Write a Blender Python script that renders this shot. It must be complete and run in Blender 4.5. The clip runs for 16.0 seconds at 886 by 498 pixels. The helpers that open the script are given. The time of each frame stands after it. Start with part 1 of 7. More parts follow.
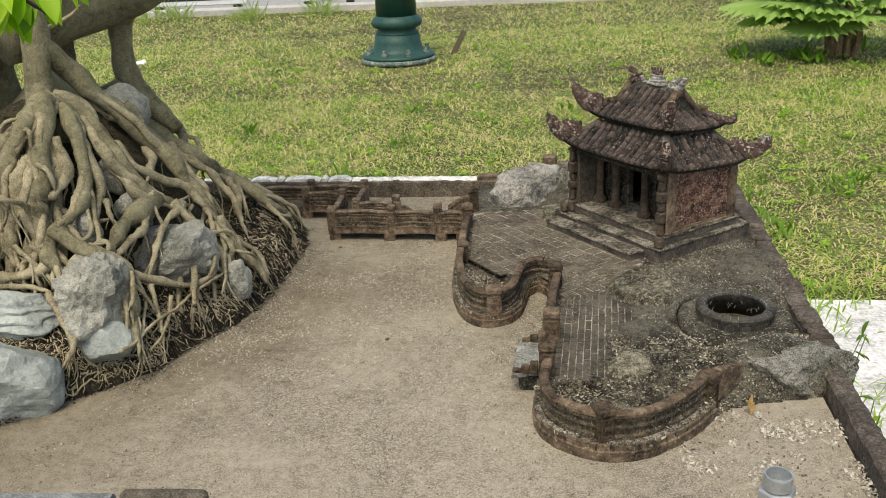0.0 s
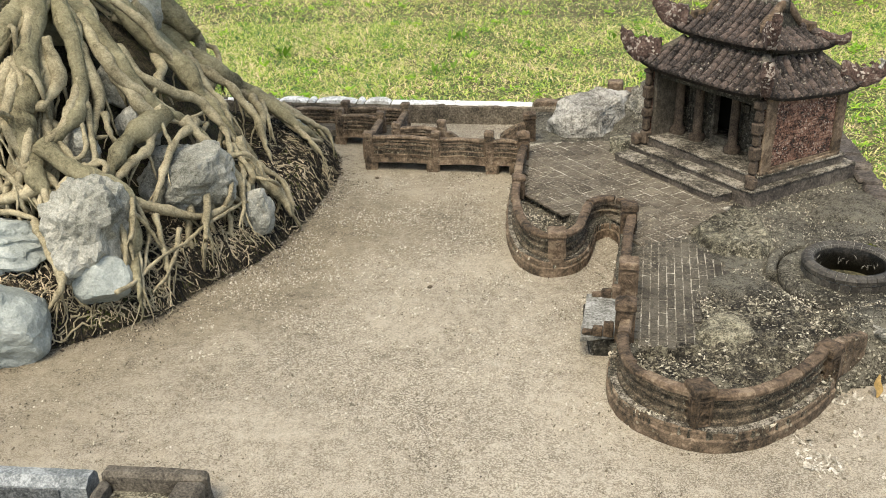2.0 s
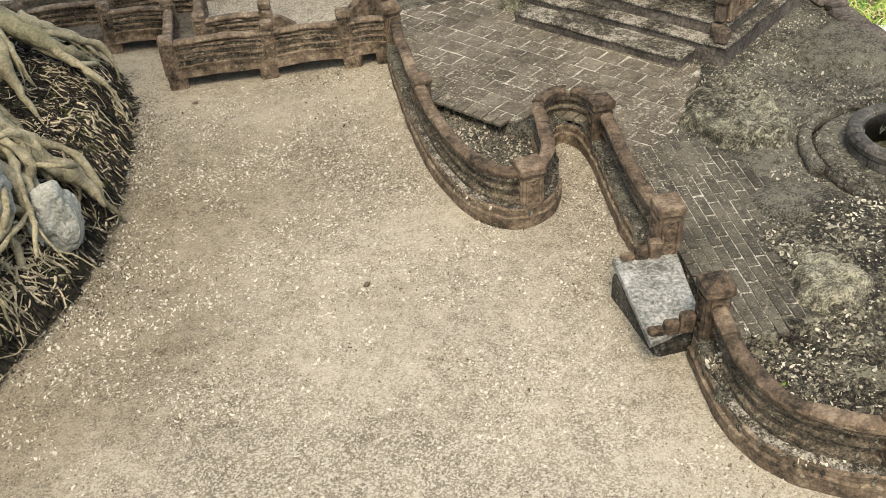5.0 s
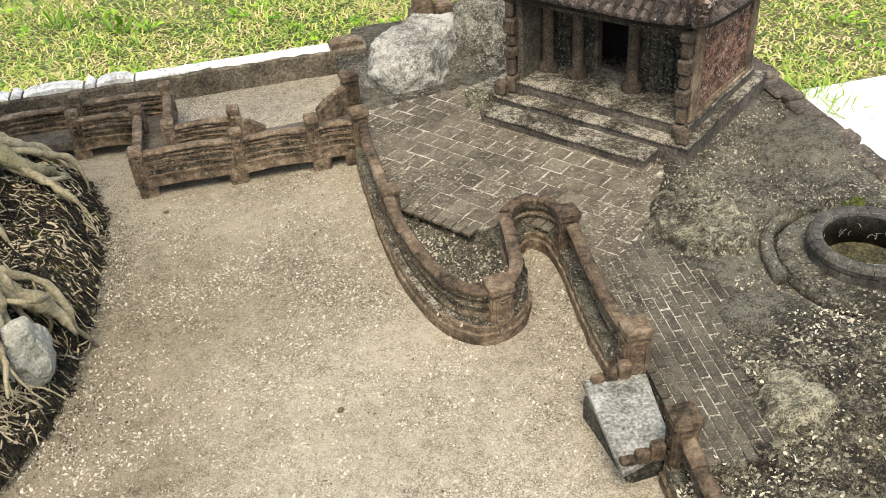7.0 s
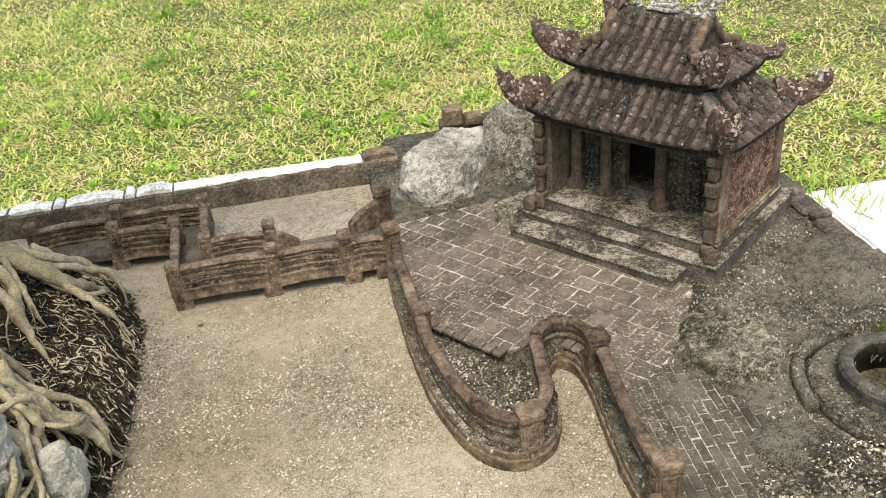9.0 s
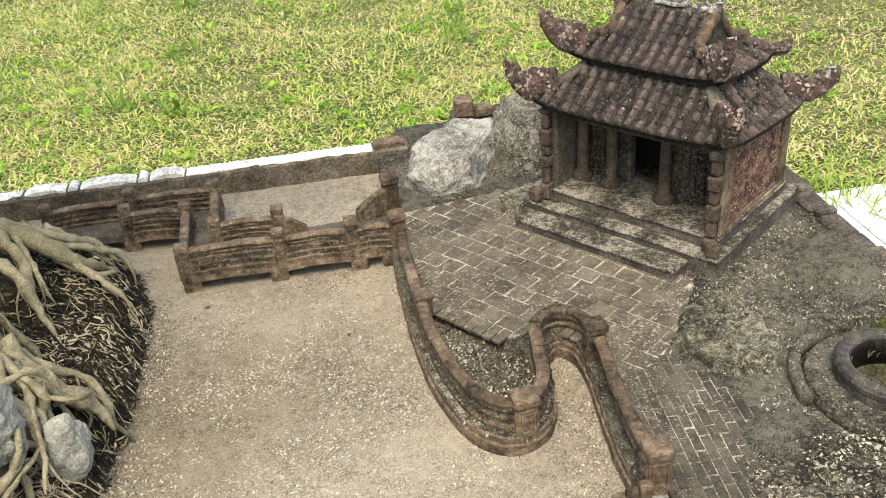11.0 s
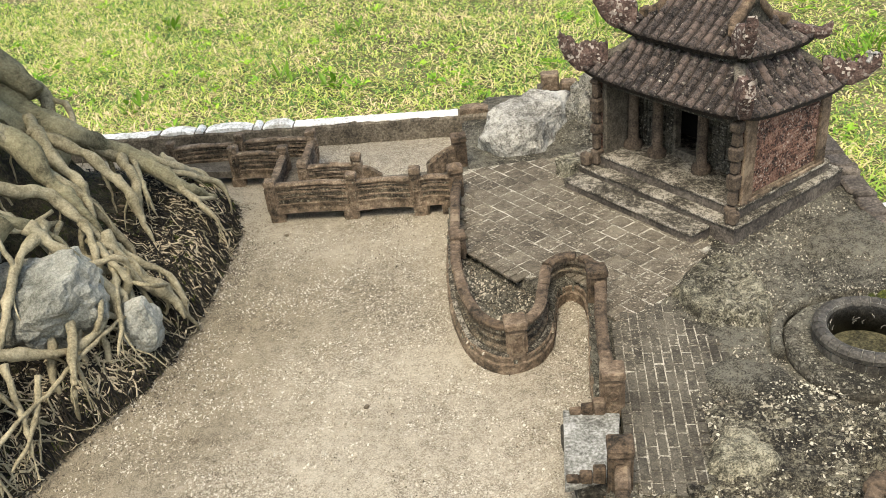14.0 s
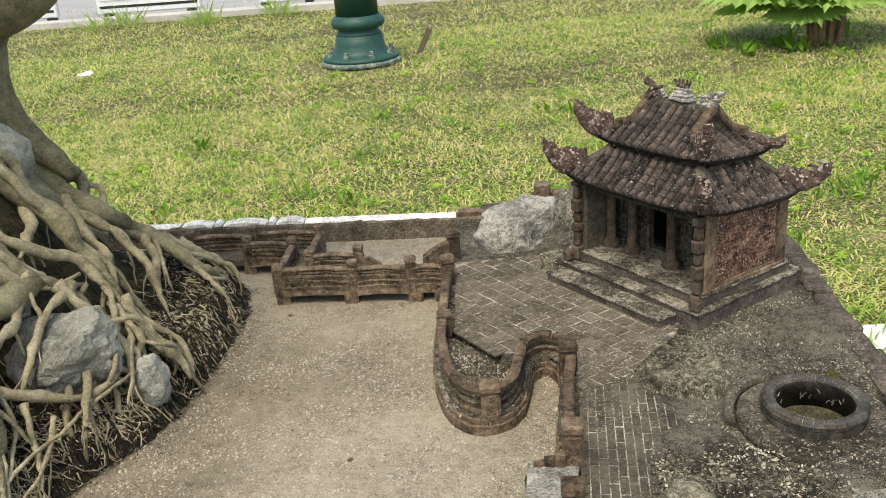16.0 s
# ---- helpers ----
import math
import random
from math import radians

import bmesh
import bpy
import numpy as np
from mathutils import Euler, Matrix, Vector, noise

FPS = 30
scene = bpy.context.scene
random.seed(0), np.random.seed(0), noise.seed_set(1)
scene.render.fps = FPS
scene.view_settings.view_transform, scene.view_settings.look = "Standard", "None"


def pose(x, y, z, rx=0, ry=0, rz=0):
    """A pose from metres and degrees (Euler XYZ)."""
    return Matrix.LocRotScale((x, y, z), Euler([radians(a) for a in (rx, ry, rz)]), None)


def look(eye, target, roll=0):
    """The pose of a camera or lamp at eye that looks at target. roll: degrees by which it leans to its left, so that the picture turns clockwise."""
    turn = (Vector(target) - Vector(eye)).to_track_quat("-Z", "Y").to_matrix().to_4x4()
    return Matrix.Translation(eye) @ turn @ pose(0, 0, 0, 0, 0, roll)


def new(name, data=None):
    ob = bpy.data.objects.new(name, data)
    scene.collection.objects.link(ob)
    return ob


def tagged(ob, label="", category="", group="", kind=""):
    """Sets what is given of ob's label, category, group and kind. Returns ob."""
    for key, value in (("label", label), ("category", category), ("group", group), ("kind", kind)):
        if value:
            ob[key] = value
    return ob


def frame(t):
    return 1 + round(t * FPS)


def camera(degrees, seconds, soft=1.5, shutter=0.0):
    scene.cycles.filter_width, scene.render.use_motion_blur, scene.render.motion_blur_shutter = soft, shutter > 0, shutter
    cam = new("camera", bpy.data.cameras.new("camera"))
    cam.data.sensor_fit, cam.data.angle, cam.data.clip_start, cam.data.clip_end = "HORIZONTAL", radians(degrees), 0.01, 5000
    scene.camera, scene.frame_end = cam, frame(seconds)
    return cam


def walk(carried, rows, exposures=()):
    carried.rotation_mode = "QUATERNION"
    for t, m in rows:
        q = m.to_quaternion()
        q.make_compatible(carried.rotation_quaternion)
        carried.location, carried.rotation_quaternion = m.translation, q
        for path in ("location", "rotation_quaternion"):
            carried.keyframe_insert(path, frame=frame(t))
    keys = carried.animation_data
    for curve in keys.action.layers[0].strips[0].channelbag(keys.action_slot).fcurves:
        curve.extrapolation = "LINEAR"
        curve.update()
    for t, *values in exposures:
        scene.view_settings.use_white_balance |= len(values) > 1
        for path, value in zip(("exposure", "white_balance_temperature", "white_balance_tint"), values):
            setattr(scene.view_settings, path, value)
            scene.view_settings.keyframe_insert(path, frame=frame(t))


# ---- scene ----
cam = camera(51.6, 16.0, soft=0.5)
PATH = [
    (0, (0.065, -0.004, 0.937), (0.033, 1.859, 0.211), -2.6),
    (0.5, (0.043, 0.027, 0.921), (-0.003, 1.883, 0.176), -3.0),
    (1, (0.05, 0.076, 0.89), (-0.003, 1.919, 0.115), -2.8),
    (1.5, (0.042, 0.142, 0.852), (-0.053, 1.968, 0.042), -2.3),
    (2, (0.019, 0.29, 0.819), (-0.089, 2.095, -0.034), -1.8),
    (2.5, (-0.029, 0.436, 0.767), (-0.147, 2.218, -0.133), -1.8),
    (3, (-0.045, 0.539, 0.739), (-0.163, 2.281, -0.237), -2.0),
    (3.5, (-0.07, 0.684, 0.74), (-0.081, 2.367, -0.34), -4.1),
    (4, (-0.164, 0.847, 0.742), (0.063, 2.447, -0.435), -4.1),
    (4.2, (-0.2, 0.889, 0.746), (0.104, 2.453, -0.463), -3.7),
    (6.3, (-0.241, 0.972, 0.781), (0.185, 2.494, -0.444), -4.5),
    (6.5, (-0.23, 0.981, 0.795), (0.199, 2.511, -0.42), -4.6),
    (7, (-0.2, 0.993, 0.851), (0.262, 2.553, -0.313), -4.8),
    (7.5, (-0.188, 0.995, 0.888), (0.29, 2.599, -0.207), -5.2),
    (8, (-0.194, 1.007, 0.913), (0.273, 2.645, -0.135), -5.4),
    (8.5, (-0.198, 1.012, 0.916), (0.259, 2.673, -0.1), -5.3),
    (11, (-0.179, 0.983, 0.912), (0.229, 2.654, -0.109), -4.6),
    (11.5, (-0.141, 0.949, 0.914), (0.219, 2.626, -0.115), -4.8),
    (12, (-0.095, 0.915, 0.92), (0.198, 2.609, -0.103), -5.0),
    (12.5, (-0.044, 0.885, 0.92), (0.174, 2.596, -0.092), -5.2),
    (13, (-0.011, 0.856, 0.915), (0.128, 2.575, -0.098), -5.4),
    (13.5, (0.008, 0.805, 0.914), (0.089, 2.528, -0.099), -6.0),
    (14, (0.018, 0.732, 0.916), (0.055, 2.462, -0.088), -6.0),
    (14.5, (0.037, 0.659, 0.918), (0.051, 2.401, -0.066), -5.5),
    (15, (0.058, 0.583, 0.949), (0.045, 2.384, 0.078), -5.1),
    (15.5, (0.071, 0.548, 0.917), (0.062, 2.385, 0.126), -4.7),
    (16, (0.061, 0.538, 0.89), (0.088, 2.397, 0.152), -4.2),
]
walk(cam, [(t, look(eye, target, roll)) for t, eye, target, roll in PATH],
     exposures=[(0, 0.58, 7250, 7), (1.5, 1.04, 7250, 7), (3.5, 1.10, 7250, 7), (7, 1.24, 7250, 7), (8, 1.22, 7250, 7), (12.5, 1.22, 7250, 7), (15, 1.26, 7250, 7), (16, 0.88, 7250, 7)])

# ---------- world, sun ----------
world = bpy.data.worlds.new("sky")
scene.world = world
world.use_nodes = True
wn = world.node_tree.nodes
sky = wn.new("ShaderNodeTexSky")
sky.sky_type = "NISHITA"
sky.sun_disc = False
sky.sun_elevation, sky.sun_rotation = radians(62), radians(200)
sky.air_density, sky.dust_density, sky.ozone_density = 1.0, 3.0, 1.0
world.node_tree.links.new(sky.outputs[0], wn["Background"].inputs[0])
wn["Background"].inputs[1].default_value = 0.15
sun = new("sun", bpy.data.lights.new("sun", "SUN"))
sun.data.energy, sun.data.angle, sun.data.color = 1.5, radians(24), (1.0, 0.95, 0.88)
sun.matrix_world = look((0, 0, 0), (0.16, 0.44, -0.88))

# ---------- materials ----------
def mat(name, stops, blotch=14.0, grain=260.0, rough=0.9, bump=0.4, dist=0.002, metal=0.0, vary=0.0, fleck=None, fleck_scale=220.0, fleck_cut=0.62, island=0.0, even=0.0, middle=0.75, fine=1.0, gather=(0.38, 0.58)):
    """Stone, clay, soil, bark: colour from noise at two scales, a fine relief, and flecks of a second colour."""
    m = bpy.data.materials.new(name)
    m.use_nodes = True
    nt = m.node_tree
    N, L = nt.nodes.new, nt.links.new
    b = nt.nodes["Principled BSDF"]
    b.inputs["Roughness"].default_value, b.inputs["Metallic"].default_value = rough, metal
    b.inputs["Specular IOR Level"].default_value = 0.3
    co = N("ShaderNodeNewGeometry").outputs["Position"]

    def noise_at(scale, detail=6.0, r=0.62):
        n = N("ShaderNodeTexNoise")
        n.inputs["Scale"].default_value, n.inputs["Detail"].default_value, n.inputs["Roughness"].default_value = scale, detail, r
        L(co, n.inputs["Vector"])
        return n.outputs["Fac"]

    big, mid, small = noise_at(blotch, 8.0, 0.68), noise_at((blotch * grain) ** 0.5 * 1.2, 5.0, 0.7), noise_at(grain, 3.0, 0.65)
    fac, keep_at = None, -0.025 - (middle + fine) / 2
    for source, amount in ((big, 1.05), (mid, middle), (small, fine)):
        k = N("ShaderNodeMath")
        k.operation = "MULTIPLY_ADD"
        L(source, k.inputs[0])
        k.inputs[1].default_value, k.inputs[2].default_value = amount, keep_at
        if fac is not None:
            L(fac, k.inputs[2])
        fac = k.outputs[0]
    for amount, source in ((vary, "object"), (island, "island")):
        if amount:
            r = N("ShaderNodeObjectInfo").outputs["Random"] if source == "object" else N("ShaderNodeNewGeometry").outputs["Random Per Island"]
            a = N("ShaderNodeMath")
            a.operation = "MULTIPLY_ADD"
            L(r, a.inputs[0])
            a.inputs[1].default_value = amount
            c = N("ShaderNodeMath")
            c.operation = "SUBTRACT"
            L(fac, c.inputs[0])
            c.inputs[1].default_value = amount / 2
            L(c.outputs[0], a.inputs[2])
            fac = a.outputs[0]
    ramp = N("ShaderNodeValToRGB")
    els = ramp.color_ramp.elements
    lo, hi = 0.25 - even, 0.75 + even
    for i, colour in enumerate(stops):
        at = lo + (hi - lo) * i / max(1, len(stops) - 1)
        e = els[i] if i < 2 else els.new(at)
        e.position, e.color = at, (*colour, 1)
    L(fac, ramp.inputs[0])
    out = ramp.outputs[0]
    if fleck:
        vor = N("ShaderNodeTexVoronoi")
        vor.inputs["Scale"].default_value = fleck_scale
        wob = N("ShaderNodeTexNoise")
        wob.inputs["Scale"].default_value, wob.inputs["Detail"].default_value = fleck_scale * 0.8, 3.0
        L(co, wob.inputs["Vector"])
        mv = N("ShaderNodeVectorMath")
        mv.operation = "MULTIPLY_ADD"
        L(wob.outputs["Color"], mv.inputs[0])
        mv.inputs[1].default_value = (1.6 / fleck_scale,) * 3
        L(co, mv.inputs[2])
        L(mv.outputs[0], vor.inputs["Vector"])
        sep = N("ShaderNodeSeparateColor")
        L(vor.outputs["Color"], sep.inputs[0])
        f = sep.outputs[0]
        fr = N("ShaderNodeValToRGB")
        fr.color_ramp.elements[0].position, fr.color_ramp.elements[1].position = fleck_cut, fleck_cut + 0.05
        L(f, fr.inputs[0])
        # flecks gather in patches
        p = N("ShaderNodeValToRGB")
        p.color_ramp.elements[0].position, p.color_ramp.elements[1].position = gather
        L(noise_at(blotch * 0.6, 4.0), p.inputs[0])
        mul = N("ShaderNodeMath")
        mul.operation = "MULTIPLY"
        L(fr.outputs[0], mul.inputs[0])
        L(p.outputs[0], mul.inputs[1])
        mx = N("ShaderNodeMix")
        mx.data_type = "RGBA"
        L(mul.outputs[0], mx.inputs[0])
        L(out, mx.inputs[6])
        mx.inputs[7].default_value = (*fleck, 1)
        out = mx.outputs[2]
    L(out, b.inputs["Base Color"])
    if bump:
        add = N("ShaderNodeMath")
        add.operation = "MULTIPLY_ADD"
        L(mid, add.inputs[0])
        add.inputs[1].default_value = 1.8
        L(small, add.inputs[2])
        bp = N("ShaderNodeBump")
        bp.inputs["Strength"].default_value, bp.inputs["Distance"].default_value = bump, dist
        L(add.outputs[0], bp.inputs["Height"])
        L(bp.outputs[0], b.inputs["Normal"])
    return m


def plain(name, colour, rough=0.5, metal=0.0, spread=0.25, scale=6.0, bump=0.1, dist=0.001, vary=0.0):
    lo = tuple(c * (1 - spread) for c in colour)
    hi = tuple(min(1, c * (1 + spread)) for c in colour)
    return mat(name, (lo, colour, hi), blotch=scale, grain=scale * 20, rough=rough, bump=bump, dist=dist, metal=metal, vary=vary)


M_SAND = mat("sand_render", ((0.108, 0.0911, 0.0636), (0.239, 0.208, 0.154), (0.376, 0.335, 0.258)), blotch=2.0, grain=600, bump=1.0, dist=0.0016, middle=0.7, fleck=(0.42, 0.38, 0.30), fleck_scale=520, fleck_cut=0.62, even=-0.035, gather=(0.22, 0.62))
def browned(m, origin, normal, reach, limit, tint):
    """A brown tint multiplied into the floor colour: strongest along a line, fading and ragged away from it, and ending
    at a limit in y.
    """
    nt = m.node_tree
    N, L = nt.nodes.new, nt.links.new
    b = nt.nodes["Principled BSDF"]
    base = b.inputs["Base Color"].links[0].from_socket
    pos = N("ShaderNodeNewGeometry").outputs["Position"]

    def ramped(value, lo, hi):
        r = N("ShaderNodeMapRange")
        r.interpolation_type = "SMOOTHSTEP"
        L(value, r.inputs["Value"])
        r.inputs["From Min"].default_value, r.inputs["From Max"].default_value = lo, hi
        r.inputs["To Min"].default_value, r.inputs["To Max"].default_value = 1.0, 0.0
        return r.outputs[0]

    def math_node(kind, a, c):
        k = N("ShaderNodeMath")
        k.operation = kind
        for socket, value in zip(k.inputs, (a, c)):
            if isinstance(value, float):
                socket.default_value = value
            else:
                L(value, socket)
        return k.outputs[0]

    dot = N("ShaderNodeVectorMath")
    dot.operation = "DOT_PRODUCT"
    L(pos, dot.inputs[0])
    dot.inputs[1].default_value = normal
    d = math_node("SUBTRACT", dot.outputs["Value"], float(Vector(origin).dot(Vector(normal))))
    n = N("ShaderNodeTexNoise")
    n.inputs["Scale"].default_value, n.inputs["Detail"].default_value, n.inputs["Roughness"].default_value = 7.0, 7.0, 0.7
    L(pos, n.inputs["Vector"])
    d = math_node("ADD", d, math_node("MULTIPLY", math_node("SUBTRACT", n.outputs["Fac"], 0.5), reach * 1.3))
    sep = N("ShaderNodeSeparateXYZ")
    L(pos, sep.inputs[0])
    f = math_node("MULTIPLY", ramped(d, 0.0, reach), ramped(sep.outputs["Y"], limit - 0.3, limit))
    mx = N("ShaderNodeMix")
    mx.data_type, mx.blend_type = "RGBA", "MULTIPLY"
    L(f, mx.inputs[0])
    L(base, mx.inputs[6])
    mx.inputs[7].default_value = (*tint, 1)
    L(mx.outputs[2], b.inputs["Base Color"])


browned(M_SAND, (-0.80, 1.50, 0.0), (0.84, -0.54, 0.0), 0.42, 2.45, (0.68, 0.655, 0.60))
browned(M_SAND, (0.0, 2.15, 0.0), (0.0, -1.0, 0.0), 0.60, 2.75, (0.90, 0.89, 0.865))
M_FACING = mat("weathered_brick_render", ((0.0195, 0.0156, 0.0103), (0.0878, 0.0648, 0.0422), (0.168, 0.122, 0.0809), (0.305, 0.24, 0.169)), blotch=18, grain=360, bump=1.0, dist=0.002, middle=0.95, fine=0.5, fleck=(0.28, 0.25, 0.18), fleck_scale=300, fleck_cut=0.95, even=0.0)
M_CLAY = mat("terracotta", ((0.018, 0.0141, 0.00856), (0.072, 0.0507, 0.0319), (0.13, 0.092, 0.0601), (0.225, 0.171, 0.115)), blotch=20, grain=360, bump=1.0, dist=0.0018, vary=0.25, middle=0.9, fine=0.45, even=0.0)
M_TILE = mat("paving_tile", ((0.04, 0.032, 0.022), (0.1, 0.085, 0.061), (0.17, 0.147, 0.108)), blotch=10, grain=420, bump=0.7, dist=0.0014, vary=0.16, middle=0.7, fleck=(0.27, 0.24, 0.18), fleck_scale=330, fleck_cut=0.87, even=-0.01)
M_PAVER = mat("paving_brick", ((0.026, 0.022, 0.016), (0.073, 0.065, 0.048), (0.128, 0.114, 0.085)), blotch=10, grain=420, bump=0.7, dist=0.0014, vary=0.18, middle=0.7, fleck=(0.24, 0.215, 0.16), fleck_scale=330, fleck_cut=0.89, even=-0.01)
M_MORTAR = mat("worn_mortar", ((0.050, 0.043, 0.031), (0.105, 0.092, 0.068), (0.29, 0.27, 0.215), (0.46, 0.43, 0.36)), blotch=16, grain=400, bump=0.6, dist=0.0015, middle=0.8)
M_CRUST = mat("lichen_cement", ((0.0229, 0.0201, 0.012), (0.0936, 0.0861, 0.0584), (0.216, 0.2, 0.139), (0.469, 0.433, 0.31)), blotch=8, grain=420, bump=1.0, dist=0.006, middle=1.1, even=-0.02, fleck=(0.44, 0.41, 0.31), fleck_scale=260, fleck_cut=0.82)
M_YARD = mat("worn_yard_cement", ((0.0192, 0.0174, 0.0116), (0.0558, 0.0504, 0.036), (0.0942, 0.0861, 0.0627), (0.159, 0.149, 0.113)), blotch=7, grain=420, bump=1.0, dist=0.005, middle=0.85, fleck=(0.36, 0.34, 0.26), fleck_scale=300, fleck_cut=0.90, even=-0.1, fine=1.25)
M_BEDSOIL = mat("black_bed_soil", ((0.012, 0.0105, 0.00725), (0.039, 0.0345, 0.0232), (0.093, 0.0825, 0.058), (0.225, 0.21, 0.145)), blotch=26, grain=420, bump=1.0, dist=0.005, middle=1.0, fleck=(0.36, 0.33, 0.24), fleck_scale=240, fleck_cut=0.84, even=-0.07)
M_DARKSOIL = mat("dark_leaf_soil", ((0.00877, 0.0079, 0.00507), (0.0421, 0.0351, 0.0203), (0.123, 0.102, 0.0608)), blotch=22, grain=300, bump=1.0, dist=0.006, fleck=(0.05, 0.055, 0.015), fleck_scale=160, fleck_cut=0.7)
M_LIME = mat("grey_limestone", ((0.0976, 0.0996, 0.0779), (0.287, 0.286, 0.242), (0.512, 0.504, 0.437)), blotch=7, grain=300, bump=1.0, dist=0.003, middle=0.5, even=-0.02, fine=0.55)
M_BLUESTONE = mat("pale_bluish_stone", ((0.134, 0.152, 0.14), (0.296, 0.323, 0.296), (0.484, 0.511, 0.474)), blotch=6, grain=220, rough=0.7, bump=0.7, dist=0.003, even=0.0, middle=0.35, fine=0.4)
M_WHITEROCK = mat("crusted_pale_rock", ((0.0963, 0.0912, 0.0762), (0.25, 0.241, 0.209), (0.424, 0.415, 0.367)), blotch=12, grain=260, bump=0.9, dist=0.004, even=-0.09, middle=0.8, fine=0.8)
M_BARK = mat("fig_bark", ((0.06, 0.0524, 0.0295), (0.165, 0.148, 0.0885), (0.26, 0.236, 0.145), (0.37, 0.339, 0.22)), blotch=9, grain=240, bump=0.9, dist=0.004, even=0.03, middle=0.65, fine=0.55)
M_ROOT = mat("pale_root_bark", ((0.09, 0.0757, 0.0431), (0.26, 0.226, 0.143), (0.45, 0.398, 0.268)), blotch=12, grain=260, bump=0.7, dist=0.002, even=0.02, middle=0.65, fine=0.6)
M_TWIG = mat("thin_root", ((0.009, 0.0072, 0.00522), (0.0144, 0.0117, 0.00696), (0.0252, 0.0198, 0.0121), (0.0576, 0.045, 0.0278), (0.432, 0.36, 0.244)), blotch=12, grain=120, bump=0.3, dist=0.001, island=0.85)
M_ROOF = mat("aged_roof_tile", ((0.0118, 0.0101, 0.00909), (0.0486, 0.0412, 0.0371), (0.0872, 0.0686, 0.0593), (0.132, 0.1, 0.0833)), blotch=22, grain=360, bump=0.9, dist=0.0018, vary=0.26, middle=0.7, fleck=(0.30, 0.28, 0.23), fleck_scale=300, fleck_cut=0.93, even=-0.03)
M_ROOFPAN = mat("dark_tile_bed", ((0.008, 0.007, 0.006), (0.025, 0.02, 0.016), (0.06, 0.046, 0.036)), blotch=30, grain=260, bump=0.6, dist=0.002)
M_REDBRICK = mat("red_brick_render", ((0.0166, 0.0123, 0.0095), (0.092, 0.0475, 0.0333), (0.175, 0.0902, 0.0627), (0.248, 0.162, 0.119)), blotch=34, grain=260, bump=0.8, dist=0.002, fleck=(0.36, 0.29, 0.24), fleck_scale=300, fleck_cut=0.84, even=-0.07)
M_DARKPLASTER = mat("dark_plaster", ((0.01, 0.00976, 0.0069), (0.04, 0.0366, 0.0276), (0.106, 0.0952, 0.0713)), blotch=18, grain=300, bump=0.8, dist=0.002, fleck=(0.18, 0.17, 0.14), fleck_scale=300, fleck_cut=0.84)
M_GREYPLASTER = mat("grey_brown_plaster", ((0.0252, 0.021, 0.0158), (0.0828, 0.0721, 0.0548), (0.158, 0.14, 0.109)), blotch=12, grain=300, bump=0.6, dist=0.002)
M_COLUMN = mat("sooty_brown_column", ((0.0209, 0.0157, 0.011), (0.0666, 0.0496, 0.0348), (0.129, 0.0991, 0.0714)), blotch=16, grain=300, bump=0.7, dist=0.002, middle=0.8)
M_GRIME = mat("grimy_sunk_panel", ((0.012, 0.0108, 0.0069), (0.048, 0.0396, 0.0264), (0.102, 0.0792, 0.0529), (0.204, 0.162, 0.109)), blotch=18, grain=420, bump=1.0, dist=0.002, middle=0.9, fleck=(0.24, 0.22, 0.16), fleck_scale=300, fleck_cut=0.88, even=0.0)
M_STEP = mat("lichened_stone_step", ((0.0189, 0.0156, 0.0108), (0.0678, 0.0598, 0.0439), (0.146, 0.131, 0.101), (0.312, 0.285, 0.233)), blotch=13, grain=380, bump=0.9, dist=0.002, even=-0.09, middle=0.9)
M_LICHROCK = mat("grey_lichened_rock", ((0.045, 0.042, 0.033), (0.125, 0.120, 0.096), (0.22, 0.213, 0.175), (0.36, 0.35, 0.30)), blotch=9, grain=380, bump=1.0, dist=0.005, middle=0.8, fleck=(0.42, 0.40, 0.33), fleck_scale=300, fleck_cut=0.84, even=-0.07)
M_WELL = mat("soot_dark_block", ((0.018, 0.016, 0.013), (0.052, 0.047, 0.038), (0.12, 0.11, 0.09)), blotch=14, grain=380, rough=0.6, bump=0.5, dist=0.001, vary=0.15)
M_LININGSTONE = mat("glossy_black_stone", ((0.004, 0.004, 0.003), (0.011, 0.010, 0.008), (0.035, 0.032, 0.026)), blotch=30, grain=300, rough=0.35, bump=0.6, dist=0.002)
M_RIM = mat("old_cement_rim", ((0.0378, 0.0319, 0.0234), (0.108, 0.0904, 0.065), (0.216, 0.186, 0.137)), blotch=12, grain=200, bump=0.7, dist=0.003)
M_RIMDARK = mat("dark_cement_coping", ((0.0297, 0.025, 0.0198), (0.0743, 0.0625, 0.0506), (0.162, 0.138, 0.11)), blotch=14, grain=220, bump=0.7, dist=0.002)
M_WHITEWASH = mat("chalky_whitewash", ((0.36, 0.348, 0.3), (0.72, 0.708, 0.66), (0.96, 0.948, 0.912)), blotch=20, grain=180, bump=0.5, dist=0.002)
M_KERBBLUE = mat("blue_grey_marble", ((0.06, 0.07, 0.072), (0.155, 0.17, 0.17), (0.32, 0.34, 0.335)), blotch=18, grain=300, rough=0.6, bump=0.5, dist=0.002)
M_SPECKLE = mat("dark_speckled_stone", ((0.02, 0.024, 0.025), (0.065, 0.07, 0.07), (0.17, 0.18, 0.175)), blotch=60, grain=300, bump=0.6, dist=0.002)
